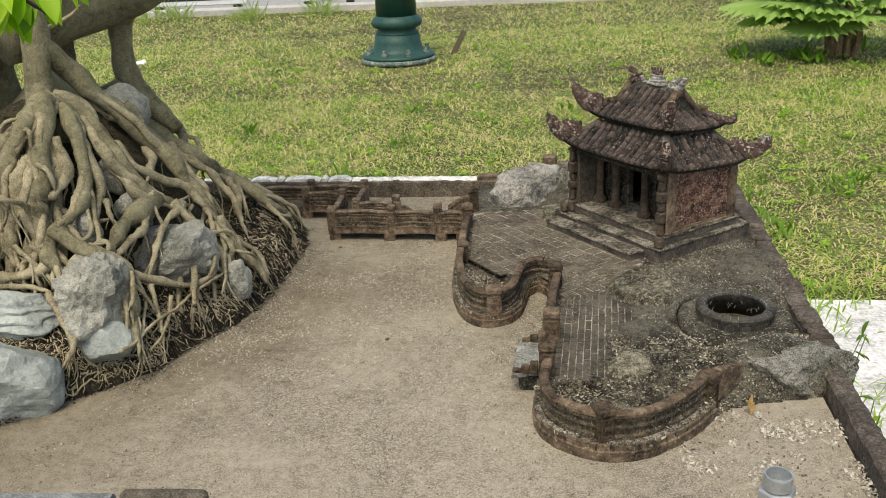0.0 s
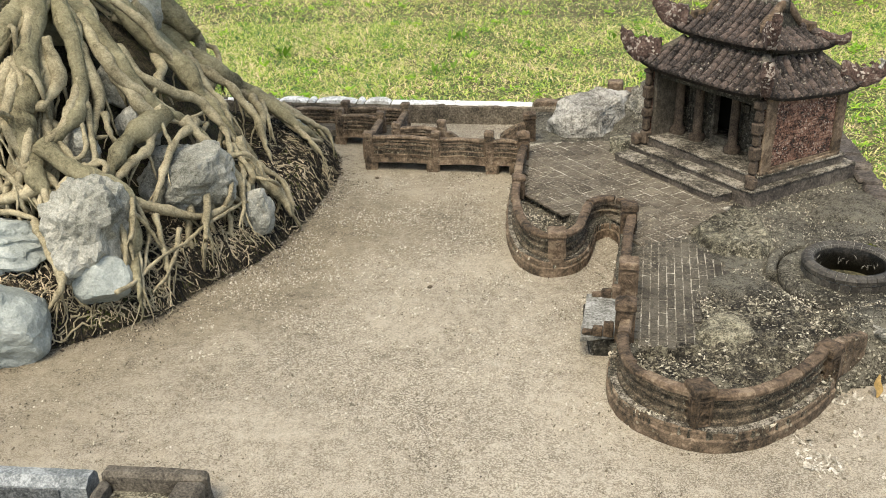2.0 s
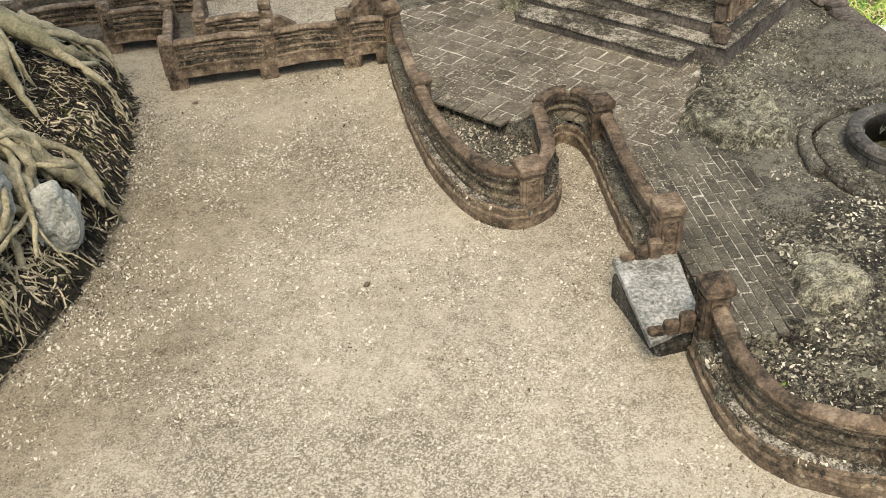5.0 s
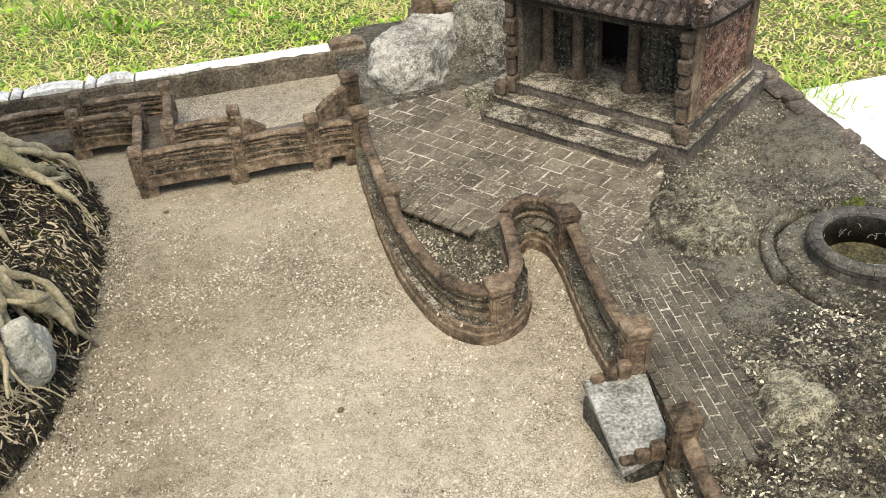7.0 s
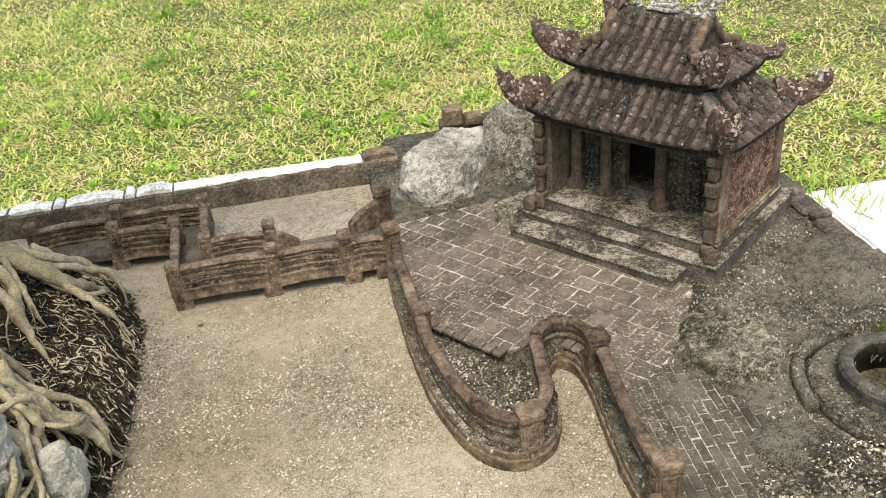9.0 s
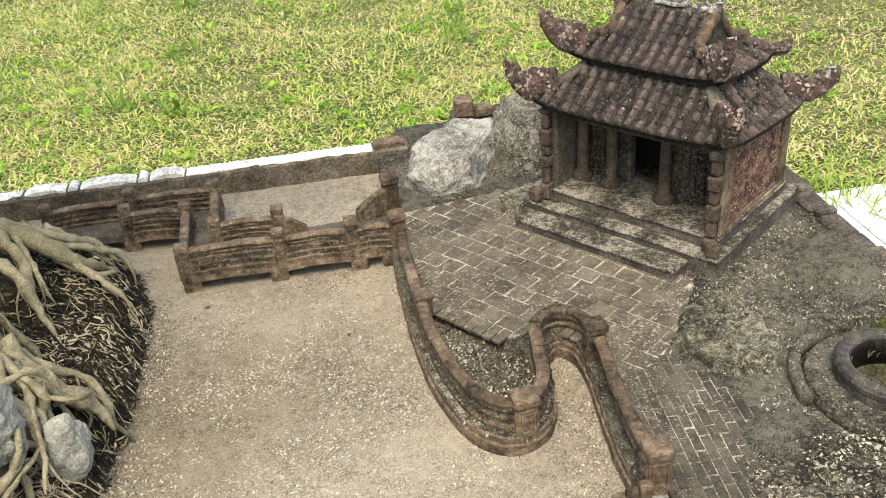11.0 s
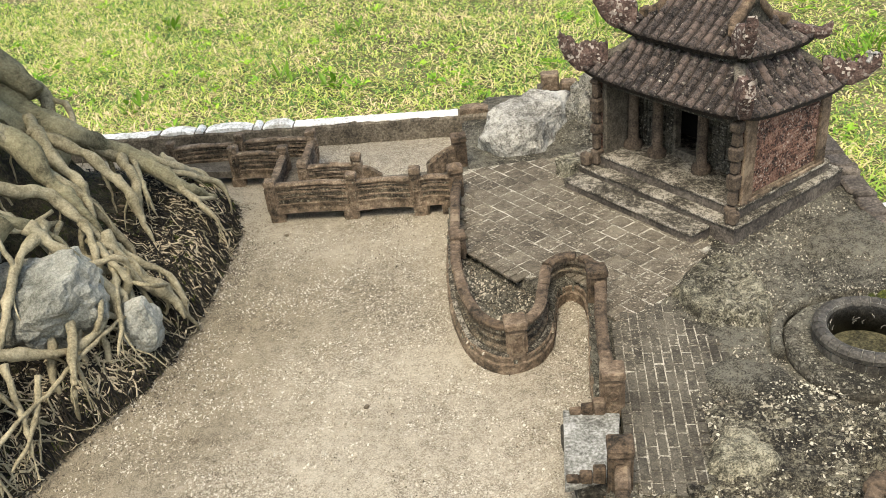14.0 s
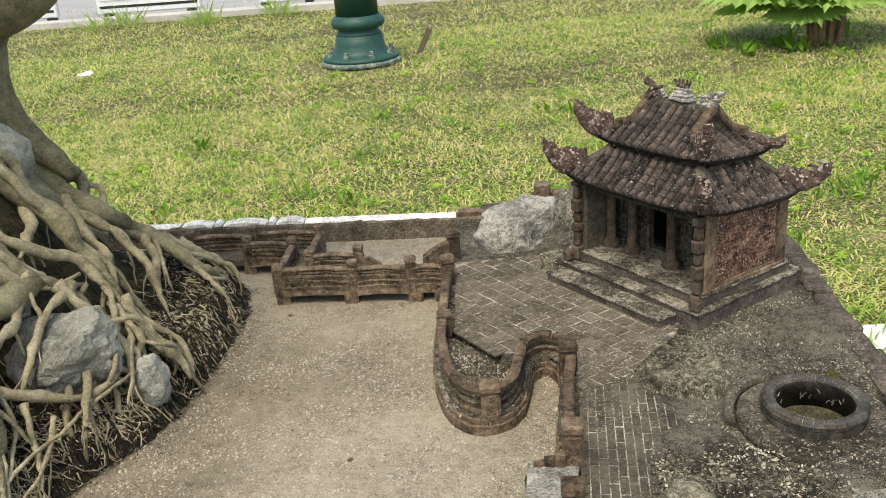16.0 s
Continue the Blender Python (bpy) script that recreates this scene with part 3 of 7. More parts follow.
# ---------- parapets ----------
def carved_post(name, x, y, z0, z1, w, parent, turn=0.0, cap_w=0.004, peak=0.0, material=None, label=""):
    """A square post with a base, a sunk carved panel on each face and a projecting cap."""
    bm = bmesh.new()
    h = w / 2
    ch = min(0.016, (z1 - z0) * 0.22)
    box(bm, (-h, -h, z0), (h, h, z1 - ch), 0.0012)
    box(bm, (-h - cap_w, -h - cap_w, z1 - ch), (h + cap_w, h + cap_w, z1 - 0.002), 0.0025)
    if peak:
        top = [bm.verts.new((sx * (h + 0.001), sy * (h + 0.001), z1 - 0.003)) for sx, sy in ((-1, -1), (1, -1), (1, 1), (-1, 1))]
        tip = bm.verts.new((0, 0, z1 + peak))
        for k in range(4):
            bm.faces.new((top[k], top[(k + 1) % 4], tip))
    zb, zt = z0 + 0.008, z1 - ch - 0.005
    for k in range(4):
        r = Matrix.Rotation(k * math.pi / 2, 4, "Z")
        # raised frame and zigzag carving on the face
        e = h - 0.0035
        for lo, hi in (((-e, -h - 0.0027, zb), (-e + 0.0025, -h + 0.001, zt)), ((e - 0.0025, -h - 0.0027, zb), (e, -h + 0.001, zt)),
                       ((-e + 0.0025, -h - 0.0027, zb), (e - 0.0025, -h + 0.001, zb + 0.0025)), ((-e + 0.0025, -h - 0.0027, zt - 0.0025), (e - 0.0025, -h + 0.001, zt))):
            box(bm, lo, hi, 0, r)
        n = max(2, int((zt - zb) / 0.011))
        for q in range(n):
            zc = zb + (zt - zb) * (q + 0.5) / n
            for sg in (-1, 1):
                m = r @ Matrix.Translation((sg * e * 0.3, -h - 0.0002, zc)) @ Matrix.Rotation(sg * 0.75 * (1 if q % 2 else -1), 4, "Y")
                box(bm, (-e * 0.50, -0.0022, -0.0010), (e * 0.50, 0.0012, 0.0010), 0, m)
    rough_up(bm, 0.0005, 130, x * 9 + y)
    ob = part(name, bm, material or M_CLAY, parent, label)
    ob.matrix_basis = pose(x, y, 0, 0, 0, turn)
    return ob


def parapet(line, z_ledge, z_top, name_parent, thick=0.012, inset=0.011, kerb=True, clay_seed=0, kerb_w=0.03):
    """A kerb with a ledge, a panelled wall on it, and a coping laid of single bricks. The line is the kerb's outer foot; the wall stands to its left."""
    par = name_parent
    if kerb:
        bm = bmesh.new()
        sweep(bm, line, [(0, -0.012), (kerb_w, -0.012), (kerb_w, z_ledge), (0.004, z_ledge), (0.0015, z_ledge - 0.003), (0.0022, z_ledge * 0.62), (-0.0012, z_ledge * 0.56), (-0.0005, 0.004)], 0.0016, clay_seed)
        part("kerb", bm, M_FACING, par, "weathered kerb below the wall")
    bm = bmesh.new()
    a, b = inset, inset + thick
    zt = z_top - 0.008
    h = zt - z_ledge
    if kerb:
        strip = bmesh.new()
        sweep(strip, line, [(0.0035, z_ledge - 0.003), (a - 0.0015, z_ledge - 0.003), (a - 0.0015, z_ledge + 0.0016), (0.0035, z_ledge + 0.0008)], 0.0009, clay_seed + 7)
        part("ledge", strip, M_STEP, par, "pale worn ledge at the foot of the panels")
    # panel: foot band, sunk field, upper band
    sweep(bm, line, [(a - 0.001, z_ledge - 0.006), (b, z_ledge - 0.006), (b, zt), (a, zt), (a, zt - 0.18 * h), (a + 0.006, zt - 0.22 * h), (a + 0.006, zt - 0.42 * h), (a + 0.001, zt - 0.45 * h),
                     (a + 0.001, zt - 0.52 * h), (a + 0.0055, zt - 0.55 * h), (a + 0.0055, z_ledge + 0.2 * h), (a - 0.001, z_ledge + 0.16 * h)], 0.0011, clay_seed + 2)
    part("panel", bm, M_GRIME, par, "grimy sunk wall panel with raised bands")
    rnd = random.Random(clay_seed + 1)
    i = 0
    while i < len(line) - 2:
        n = min(len(line) - 1 - i, rnd.choice((3, 4, 5, 5, 6)))
        if len(line) - 1 - (i + n) < 2:
            n = len(line) - 1 - i
        bm = bmesh.new()
        dz, ds = rnd.uniform(-0.0012, 0.0012), rnd.uniform(-0.0012, 0.0012)
        sub = [q.copy() for q in line[i:i + n + 1]]
        d = (sub[-1] - sub[-2]).normalized()
        sub[-1] -= d * 0.0006
        sweep(bm, sub, [(a - 0.003 + ds, zt), (b + 0.003 + ds, zt), (b + 0.0035 + ds, zt + 0.005 + dz), (b + ds, zt + 0.0085 + dz), (a + ds, zt + 0.0085 + dz), (a - 0.0035 + ds, zt + 0.005 + dz)], 0.0009, i)
        part("coping_brick", bm, M_CLAY, par)
        i += n


def at_step(pts, step=0.008):
    return spline([(*p, 0) for p in pts], step)


wall_lobe = thing("parapet_wall", (0, 0, 0), "winding miniature parapet of weathered terracotta on a dark kerb", "wall")
parapet(at_step(LOBE), 0.034, 0.086, wall_lobe, clay_seed=1, inset=0.0135)
carved_post("post", 0.096, 2.455, 0.0, 0.113, 0.024, wall_lobe, 4, peak=0.006)
carved_post("post", 0.0785, 2.205, 0.04, 0.094, 0.022, wall_lobe, 4)
carved_post("post", 0.143, 1.9035, 0.030, 0.099, 0.028, wall_lobe, 0)
carved_post("post", 0.2955, 2.012, 0.030, 0.107, 0.026, wall_lobe, -2)
carved_post("gate_post", 0.257, 1.738, 0.030, 0.114, 0.029, wall_lobe, -8, cap_w=0.003)

wall_front = thing("parapet_wall", (0, 0, 0), "curved miniature parapet of weathered terracotta with a carved post", "wall")
parapet(at_step(FRONT), 0.034, 0.088, wall_front, clay_seed=5, kerb_w=0.034, inset=0.0155)
carved_post("gate_post", 0.231, 1.584, 0.030, 0.118, 0.026, wall_front, -8, peak=0.006)
carved_post("post", 0.307, 1.3715, 0.030, 0.101, 0.028, wall_front, 14)
carved_post("post", 0.522, 1.492, 0.0, 0.092, 0.026, wall_front, 42, peak=0.003)

# stub of wall that runs on into the rock
bm = bmesh.new()
for i, (h, k) in enumerate(((0.088, 0.0), (0.083, 0.022), (0.078, 0.042), (0.074, 0.06))):
    box(bm, (k, -0.008, 0.02), (k + 0.021, 0.008, h), 0.002)
rough_up(bm, 0.0025, 70)
stub = part("stepped_stub", bm, M_FACING, wall_front, "broken wall end stepping into the rock")
stub.matrix_basis = pose(0.535, 1.503, 0, 0, 0, 40)

# ---------- landing slab at the gate ----------
landing = thing("landing_slab", (0.205, 1.655, 0), "mottled grey stone landing slab with broken stepped cheeks", "slab")
bm = bmesh.new()
top = [Vector(p) for p in ((0.186, 1.738), (0.262, 1.716), (0.232, 1.600), (0.160, 1.586))]
c = Vector((0.205, 1.655))
lowv = [bm.verts.new((*(p - c), 0.036)) for p in top]
upv = [bm.verts.new((*(p - c), 0.0465)) for p in top]
bm.faces.new(upv), bm.faces.new(lowv[::-1])
for k in range(4):
    bm.faces.new((lowv[k], lowv[(k + 1) % 4], upv[(k + 1) % 4], upv[k]))
bmesh.ops.recalc_face_normals(bm, faces=bm.faces[:])
bmesh.ops.bevel(bm, geom=bm.edges[:], offset=0.0015, segments=1, affect="EDGES")
bmesh.ops.subdivide_edges(bm, edges=bm.edges[:], cuts=3, use_grid_fill=True)
rough_up(bm, 0.0016, 60)
M_LANDING = mat("mottled_pale_stone", ((0.06, 0.058, 0.048), (0.18, 0.178, 0.155), (0.36, 0.355, 0.325)), blotch=16, grain=240, bump=0.5, dist=0.0015)
part("slab", bm, M_LANDING, landing)
bm = bmesh.new()
box(bm, (-0.026, -0.054, -0.008), (0.030, 0.066, 0.0365), 0.003)
rough_up(bm, 0.003, 50)
part("foot", bm, M_DARKPLASTER, landing, "dark foot under the slab")
for y0, sgn in ((-0.062, 1), (0.070, -1)):
    for i, h in enumerate((0.009, 0.017, 0.026)):
        bm = bmesh.new()
        box(bm, (-0.030 + i * 0.017, y0 - 0.006, 0.045), (-0.0135 + i * 0.017, y0 + 0.006, 0.045 + h), 0.002)
        rough_up(bm, 0.0018, 70, i)
        ob = part("cheek_step", bm, M_CLAY, landing)
        ob.matrix_basis = pose(0.006 if sgn < 0 else 0, 0, 0, 0, 0, -10)


# ---------- zigzag bridge ----------
def bridge_wall(a, b, z_deck, z_top, parent, seed, w=0.012, piers=True):
    """A bridge parapet: an arched beam on piers, a worn panel with rails, and a coping."""
    a, b = Vector((*a, 0)), Vector((*b, 0))
    n = max(8, int((b - a).length / 0.007))
    line = [a + (b - a) * i / n + Vector((0, 0, 0.004 * math.sin(math.pi * i / n))) for i in range(n + 1)]
    bm = bmesh.new()
    sweep(bm, line, [(-w * 0.8, z_deck - 0.022), (w, z_deck - 0.022), (w, z_deck), (-w * 0.95, z_deck), (-w * 0.7, z_deck - 0.010)], 0.0018, seed)
    part("beam", bm, M_FACING, parent, "dark arched beam")
    h = z_top - z_deck
    bm = bmesh.new()
    sweep(bm, line, [(-w * 0.35, z_deck - 0.002), (w * 0.45, z_deck - 0.002), (w * 0.45, z_top - 0.007), (-w * 0.35, z_top - 0.007)], 0.0014, seed + 1)
    part("panel", bm, M_GRIME, parent, "eroded panel")
    for k, (f, t) in enumerate(((0.20, 0.004), (0.48, 0.0045), (0.70, 0.004))):
        bm = bmesh.new()
        z = z_deck + h * f
        sweep(bm, line, [(-w * 0.55, z), (-w * 0.2, z), (-w * 0.2, z + t), (-w * 0.55, z + t)], 0.0026, seed + 3 + k)
        part("rail", bm, M_FACING, parent)
    bm = bmesh.new()
    sweep(bm, line, [(-w * 0.7, z_top - 0.008), (w * 0.7, z_top - 0.008), (w * 0.75, z_top - 0.003), (w * 0.4, z_top), (-w * 0.4, z_top), (-w * 0.75, z_top - 0.003)], 0.0024, seed + 9)
    part("coping", bm, M_FACING, parent, "worn terracotta coping", smooth=True)


bridge = thing("zigzag_bridge", (-0.1, 2.54, 0), "low zigzag miniature bridge of eroded terracotta and cement", "bridge")
bo = Vector((-0.1, 2.54))


def B(x, y):
    return (x - bo.x, y - bo.y)


FL, FM, FR, FC = (-0.296, 2.512), (-0.122, 2.489), (0.012, 2.472), (0.088, 2.462)
BL, BM_, BC = (-0.232, 2.602), (-0.112, 2.583), (0.117, 2.602)
SF0, SF1, SB0, SB1, SB2 = (-0.283, 2.690), (-0.400, 2.716), (-0.222, 2.762), (-0.393, 2.785), (-0.56, 2.800)
bridge_wall(B(*FL), B(*FM), 0.042, 0.089, bridge, 1)
bridge_wall(B(*FM), B(*FR), 0.042, 0.087, bridge, 2)
bridge_wall(B(*FR), B(*FC), 0.042, 0.087, bridge, 3)
bridge_wall(B(*BL), B(*BM_), 0.042, 0.083, bridge, 4)
bridge_wall(B(*FL), B(*SF0), 0.042, 0.080, bridge, 5)
bridge_wall(B(*BL), B(*SB0), 0.042, 0.080, bridge, 6)
bridge_wall(B(*SF1), B(*SF0), 0.042, 0.084, bridge, 7)
bridge_wall(B(*SB1), B(*SB0), 0.042, 0.084, bridge, 8)
bridge_wall(B(*SB2), B(*SB1), 0.042, 0.080, bridge, 9)
for (x, y), z, w in ((FL, 0.102, 0.022), (FM, 0.108, 0.020), (FR, 0.112, 0.021), (BL, 0.098, 0.020), (BM_, 0.108, 0.020), (SF0, 0.102, 0.020), (SF1, 0.104, 0.020), (SB0, 0.104, 0.020), (SB1, 0.106, 0.020), (SB2, 0.098, 0.018)):
    carved_post("post", *B(x, y), 0.02, z, w, bridge, -6, cap_w=0.0018, material=M_FACING)
carved_post("post", *B(*BC), 0.0, 0.118, 0.026, bridge, 2, peak=0.003)
# sagging broken end of the far parapet
bm = bmesh.new()
line = [Vector((*B(0.108, 2.598), 0.0)), Vector((*B(0.085, 2.590), -0.006)), Vector((*B(0.062, 2.584), -0.018)), Vector((*B(0.042, 2.578), -0.03))]
sweep(bm, line, [(-0.008, 0.03), (0.008, 0.03), (0.008, 0.092), (0.003, 0.097), (-0.003, 0.097), (-0.008, 0.092)], 0.003, 3)
part("broken_rail", bm, M_FACING, bridge, "broken brown rail end")
bm = bmesh.new()
line = [Vector((*B(-0.108, 2.582), 0.0)), Vector((*B(-0.085, 2.579), -0.006)), Vector((*B(-0.06, 2.575), -0.024))]
sweep(bm, line, [(-0.007, 0.03), (0.007, 0.03), (0.007, 0.078), (-0.007, 0.078)], 0.002, 3)
part("broken_rail", bm, M_FACING, bridge, "broken rail stump")
# decks
for quad in ((FL, FC, (0.115, 2.59), BL), (FL, BL, SB0, SF0), (SF0, SB0, SB2, (-0.56, 2.74))):
    bm = bmesh.new()
    q = [Vector(B(*p)) for p in quad]
    up = [bm.verts.new((*p, 0.040)) for p in q]
    dn = [bm.verts.new((*p, 0.024)) for p in q]
    bm.faces.new(up), bm.faces.new(dn[::-1])
    for k in range(4):
        bm.faces.new((dn[k], dn[(k + 1) % 4], up[(k + 1) % 4], up[k]))
    bmesh.ops.recalc_face_normals(bm, faces=bm.faces[:])
    bmesh.ops.subdivide_edges(bm, edges=bm.edges[:], cuts=4, use_grid_fill=True)
    rough_up(bm, 0.002, 40)
    part("deck", bm, M_GREYPLASTER, bridge, "uneven cement deck")
for (x, y) in ((-0.29, 2.515), (-0.13, 2.492), (0.02, 2.472), (-0.235, 2.60), (-0.11, 2.585), (-0.28, 2.69), (-0.23, 2.755), (-0.40, 2.72), (-0.40, 2.785), (0.08, 2.465), (-0.55, 2.78)):
    bm = bmesh.new()
    box(bm, (-0.016, -0.012, -0.01), (0.016, 0.012, 0.026), 0.004)
    rough_up(bm, 0.003, 60, x)
    ob = part("pier", bm, M_FACING, bridge)
    ob.matrix_basis = pose(*B(x, y), 0, 0, 0, -6)

# ---------- pale rock by the bridge ----------
def rock(name, at, size, seed, material, label, turn=(0, 0, 0), sub=4, rugged=0.28, layers=0.0, category="rock", cut=(0.6, 0.92)):
    ob = part(name, rock_mesh(size, seed, sub, rugged, layers, cut), material, smooth=False)
    ob.matrix_world = pose(*at, *turn)
    return tagged(ob, label, category)


def hull_rock(points, seed, material, label, rugged=0.010, cuts=4, name="rock"):
    """A broken block: the hull of a few corners, cut fine, chipped along its edges and pitted."""
    bm = bmesh.new()
    for p in points:
        bm.verts.new(p)
    r = bmesh.ops.convex_hull(bm, input=bm.verts[:])
    bmesh.ops.delete(bm, geom=list({g for g in r["geom_unused"] + r["geom_interior"] if isinstance(g, bmesh.types.BMVert)}), context="VERTS")
    bmesh.ops.bevel(bm, geom=bm.edges[:], offset=0.006, segments=1, affect="EDGES")
    bmesh.ops.triangulate(bm, faces=bm.faces[:])
    for _ in range(cuts):
        bmesh.ops.subdivide_edges(bm, edges=[e for e in bm.edges if e.calc_length() > 0.008], cuts=1)
        bmesh.ops.triangulate(bm, faces=bm.faces[:])
    off = Vector((seed * 1.7, seed, 0))
    bm.normal_update()
    for v in bm.verts:
        k = rugged * noise.fractal(v.co * 16 + off, 0.8, 2.2, 5) - rugged * 0.5 * max(0.0, noise.noise(v.co * 55 + off)) - 0.0015 * abs(noise.noise(v.co * 150 + off))
        v.co += v.normal * k
    return tagged(part(name, bm, material), label, "rock")


hull_rock([(0.165, 2.690, 0.02), (0.222, 2.598, 0.02), (0.315, 2.618, 0.02), (0.342, 2.680, 0.02), (0.425, 2.800, 0.02), (0.205, 2.815, 0.02), (0.166, 2.672, 0.080), (0.178, 2.640, 0.086), (0.224, 2.606, 0.066),
           (0.300, 2.628, 0.104), (0.262, 2.640, 0.110), (0.200, 2.735, 0.116), (0.305, 2.795, 0.130), (0.405, 2.785, 0.124), (0.338, 2.692, 0.112)], 3, M_WHITEROCK, "angular pale lichen-crusted rock beside the tiled yard", 0.009)
hull_rock([(0.350, 2.715, 0.02), (0.365, 2.640, 0.02), (0.455, 2.610, 0.02), (0.570, 2.780, 0.02), (0.560, 2.900, 0.02), (0.380, 2.900, 0.02), (0.400, 2.815, 0.116), (0.500, 2.870, 0.112), (0.470, 2.760, 0.080), (0.372, 2.668, 0.040), (0.440, 2.640, 0.050), (0.540, 2.780, 0.086)],
          8, M_LICHROCK, "craggy dark rubble rock with pale lichen behind the yard", 0.040, 5)


def crag(outline, height, seed, material, label, lip=0.012, rugged=1.0, category="rock", kind=""):
    """A low crusted plate on the yard: an uneven outline, a steep lip, a pitted top."""
    n = len(outline)
    segs = [(Vector(outline[i]), Vector(outline[(i + 1) % n])) for i in range(n)]
    x0, x1 = min(p[0] for p in outline) - 0.02, max(p[0] for p in outline) + 0.02
    y0, y1 = min(p[1] for p in outline) - 0.02, max(p[1] for p in outline) + 0.02
    st = 0.0042
    bm = bmesh.new()
    made = {}
    nx, ny = int((x1 - x0) / st), int((y1 - y0) / st)
    for i in range(nx + 1):
        for j in range(ny + 1):
            x, y = x0 + i * st, y0 + j * st
            p = Vector((x, y))
            d = 9.0
            for a, b in segs:
                ab = b - a
                t = max(0.0, min(1.0, (p - a).dot(ab) / ab.length_squared))
                d = min(d, (a + ab * t - p).length)
            if not inside(x, y, outline):
                d = -d
            d += 0.009 * n3(x, y, 28, seed) + 0.005 * n3(x, y, 80, seed)
            if d < -0.008:
                continue
            k = max(0.0, min(1.0, d / lip))
            top = (0.55 + 0.45 * n3(x, y, 11, seed + 2)) * height + rugged * (0.0055 * n3(x, y, 34, seed) + 0.0040 * abs(n3(x, y, 70, seed)) + 0.0022 * n3(x, y, 150, seed))
            z = yard_height(x, y) - 0.004 + k ** 0.5 * (height * 0.7 + top + 0.004)
            made[i, j] = bm.verts.new((x + 0.0014 * n3(x, y, 120, 4), y + 0.0014 * n3(x, y, 120, 9), z))
    for (i, j), v in list(made.items()):
        q = [made.get(c) for c in ((i, j), (i + 1, j), (i + 1, j + 1), (i, j + 1))]
        if all(q):
            bm.faces.new(q)
    return tagged(part("crusted_rock" if category == "rock" else "planting_bed", bm, material), label, category, kind=kind)


crag([(0.420, 2.000), (0.463, 2.050), (0.525, 2.088), (0.572, 2.060), (0.566, 1.985), (0.563, 1.931), (0.531, 1.880), (0.458, 1.893), (0.432, 1.940)], 0.017, 1, M_CRUST, "craggy hump of lichen-crusted cement beside the brick path", 0.010, 1.2)
crag([(0.404, 1.795), (0.455, 1.815), (0.515, 1.785), (0.545, 1.735), (0.515, 1.705), (0.455, 1.715), (0.392, 1.740)], 0.008, 5, M_YARD, "low worn cement ridge in the yard", 0.02, 0.6)
crag([(0.345, 1.580), (0.362, 1.640), (0.400, 1.668), (0.440, 1.640), (0.448, 1.585), (0.405, 1.552)], 0.014, 9, M_CRUST, "pale crumbly crusted hump at the end of the brick path", 0.016, 1.3)
crag([(0.665, 2.085), (0.735, 2.150), (0.835, 2.205), (0.862, 2.080), (0.790, 2.025), (0.705, 2.040)], 0.008, 12, M_YARD, "flat lichened crust beside the temple plinth", 0.02, 1.0)
crag([(0.236, 1.552), (0.226, 1.500), (0.243, 1.430), (0.300, 1.392), (0.380, 1.390), (0.460, 1.430), (0.520, 1.500), (0.590, 1.560), (0.600, 1.640), (0.545, 1.690), (0.425, 1.725), (0.372, 1.700), (0.352, 1.580)], 0.005, 15, M_BEDSOIL,
     "black lumpy soil bed strewn with pale flakes", 0.02, 1.5, "planting bed", "stuff")
rock("rock", (0.715, 1.600, 0.030), (0.130, 0.085, 0.062), 13, M_LICHROCK, "grey lichened rock running down to the sand", (0, 6, 8), sub=5, rugged=0.35)

# ---------- miniature temple ----------
TURN = 32.7
HX, HY, HZ = 0.548, 2.133, 0.046
temple = thing("miniature_temple", (HX, HY, HZ), "blackened terracotta model of a two-roofed temple on a stone plinth", "model temple", turn=TURN)


def worn_box(lo, hi, bevel=0.003, cuts=3, amount=0.0016, scale=55, seed=0.0):
    bm = bmesh.new()
    box(bm, lo, hi, bevel)
    long_ = [e for e in bm.edges if e.calc_length() > 0.02]
    if cuts:
        bmesh.ops.subdivide_edges(bm, edges=long_, cuts=cuts, use_grid_fill=True)
    rough_up(bm, amount, scale, seed)
    return bm


# each step: lichened tread, slightly projecting; the riser's dark colour holds grime and shade
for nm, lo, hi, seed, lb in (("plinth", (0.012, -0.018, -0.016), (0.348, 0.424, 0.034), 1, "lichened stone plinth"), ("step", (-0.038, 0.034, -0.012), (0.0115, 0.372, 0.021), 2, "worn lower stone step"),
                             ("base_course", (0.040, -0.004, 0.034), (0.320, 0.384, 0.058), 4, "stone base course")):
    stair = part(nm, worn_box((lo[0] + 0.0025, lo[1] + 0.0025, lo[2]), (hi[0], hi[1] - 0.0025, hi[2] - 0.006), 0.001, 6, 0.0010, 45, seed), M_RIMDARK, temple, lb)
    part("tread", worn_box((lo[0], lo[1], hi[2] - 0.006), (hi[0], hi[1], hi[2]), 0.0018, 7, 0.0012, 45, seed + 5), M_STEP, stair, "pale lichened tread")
part("end_block", worn_box((-0.004, 0.377, -0.008), (0.044, 0.432, 0.038), 0.004, 2, 0.003, 50, 5), M_CRUST, temple)
part("base_moulding", worn_box((0.046, -0.003, 0.056), (0.302, 0.004, 0.064), 0.0015, 5, 0.001, 60, 6), M_FACING, temple)

ZF, ZW = 0.056, 0.226
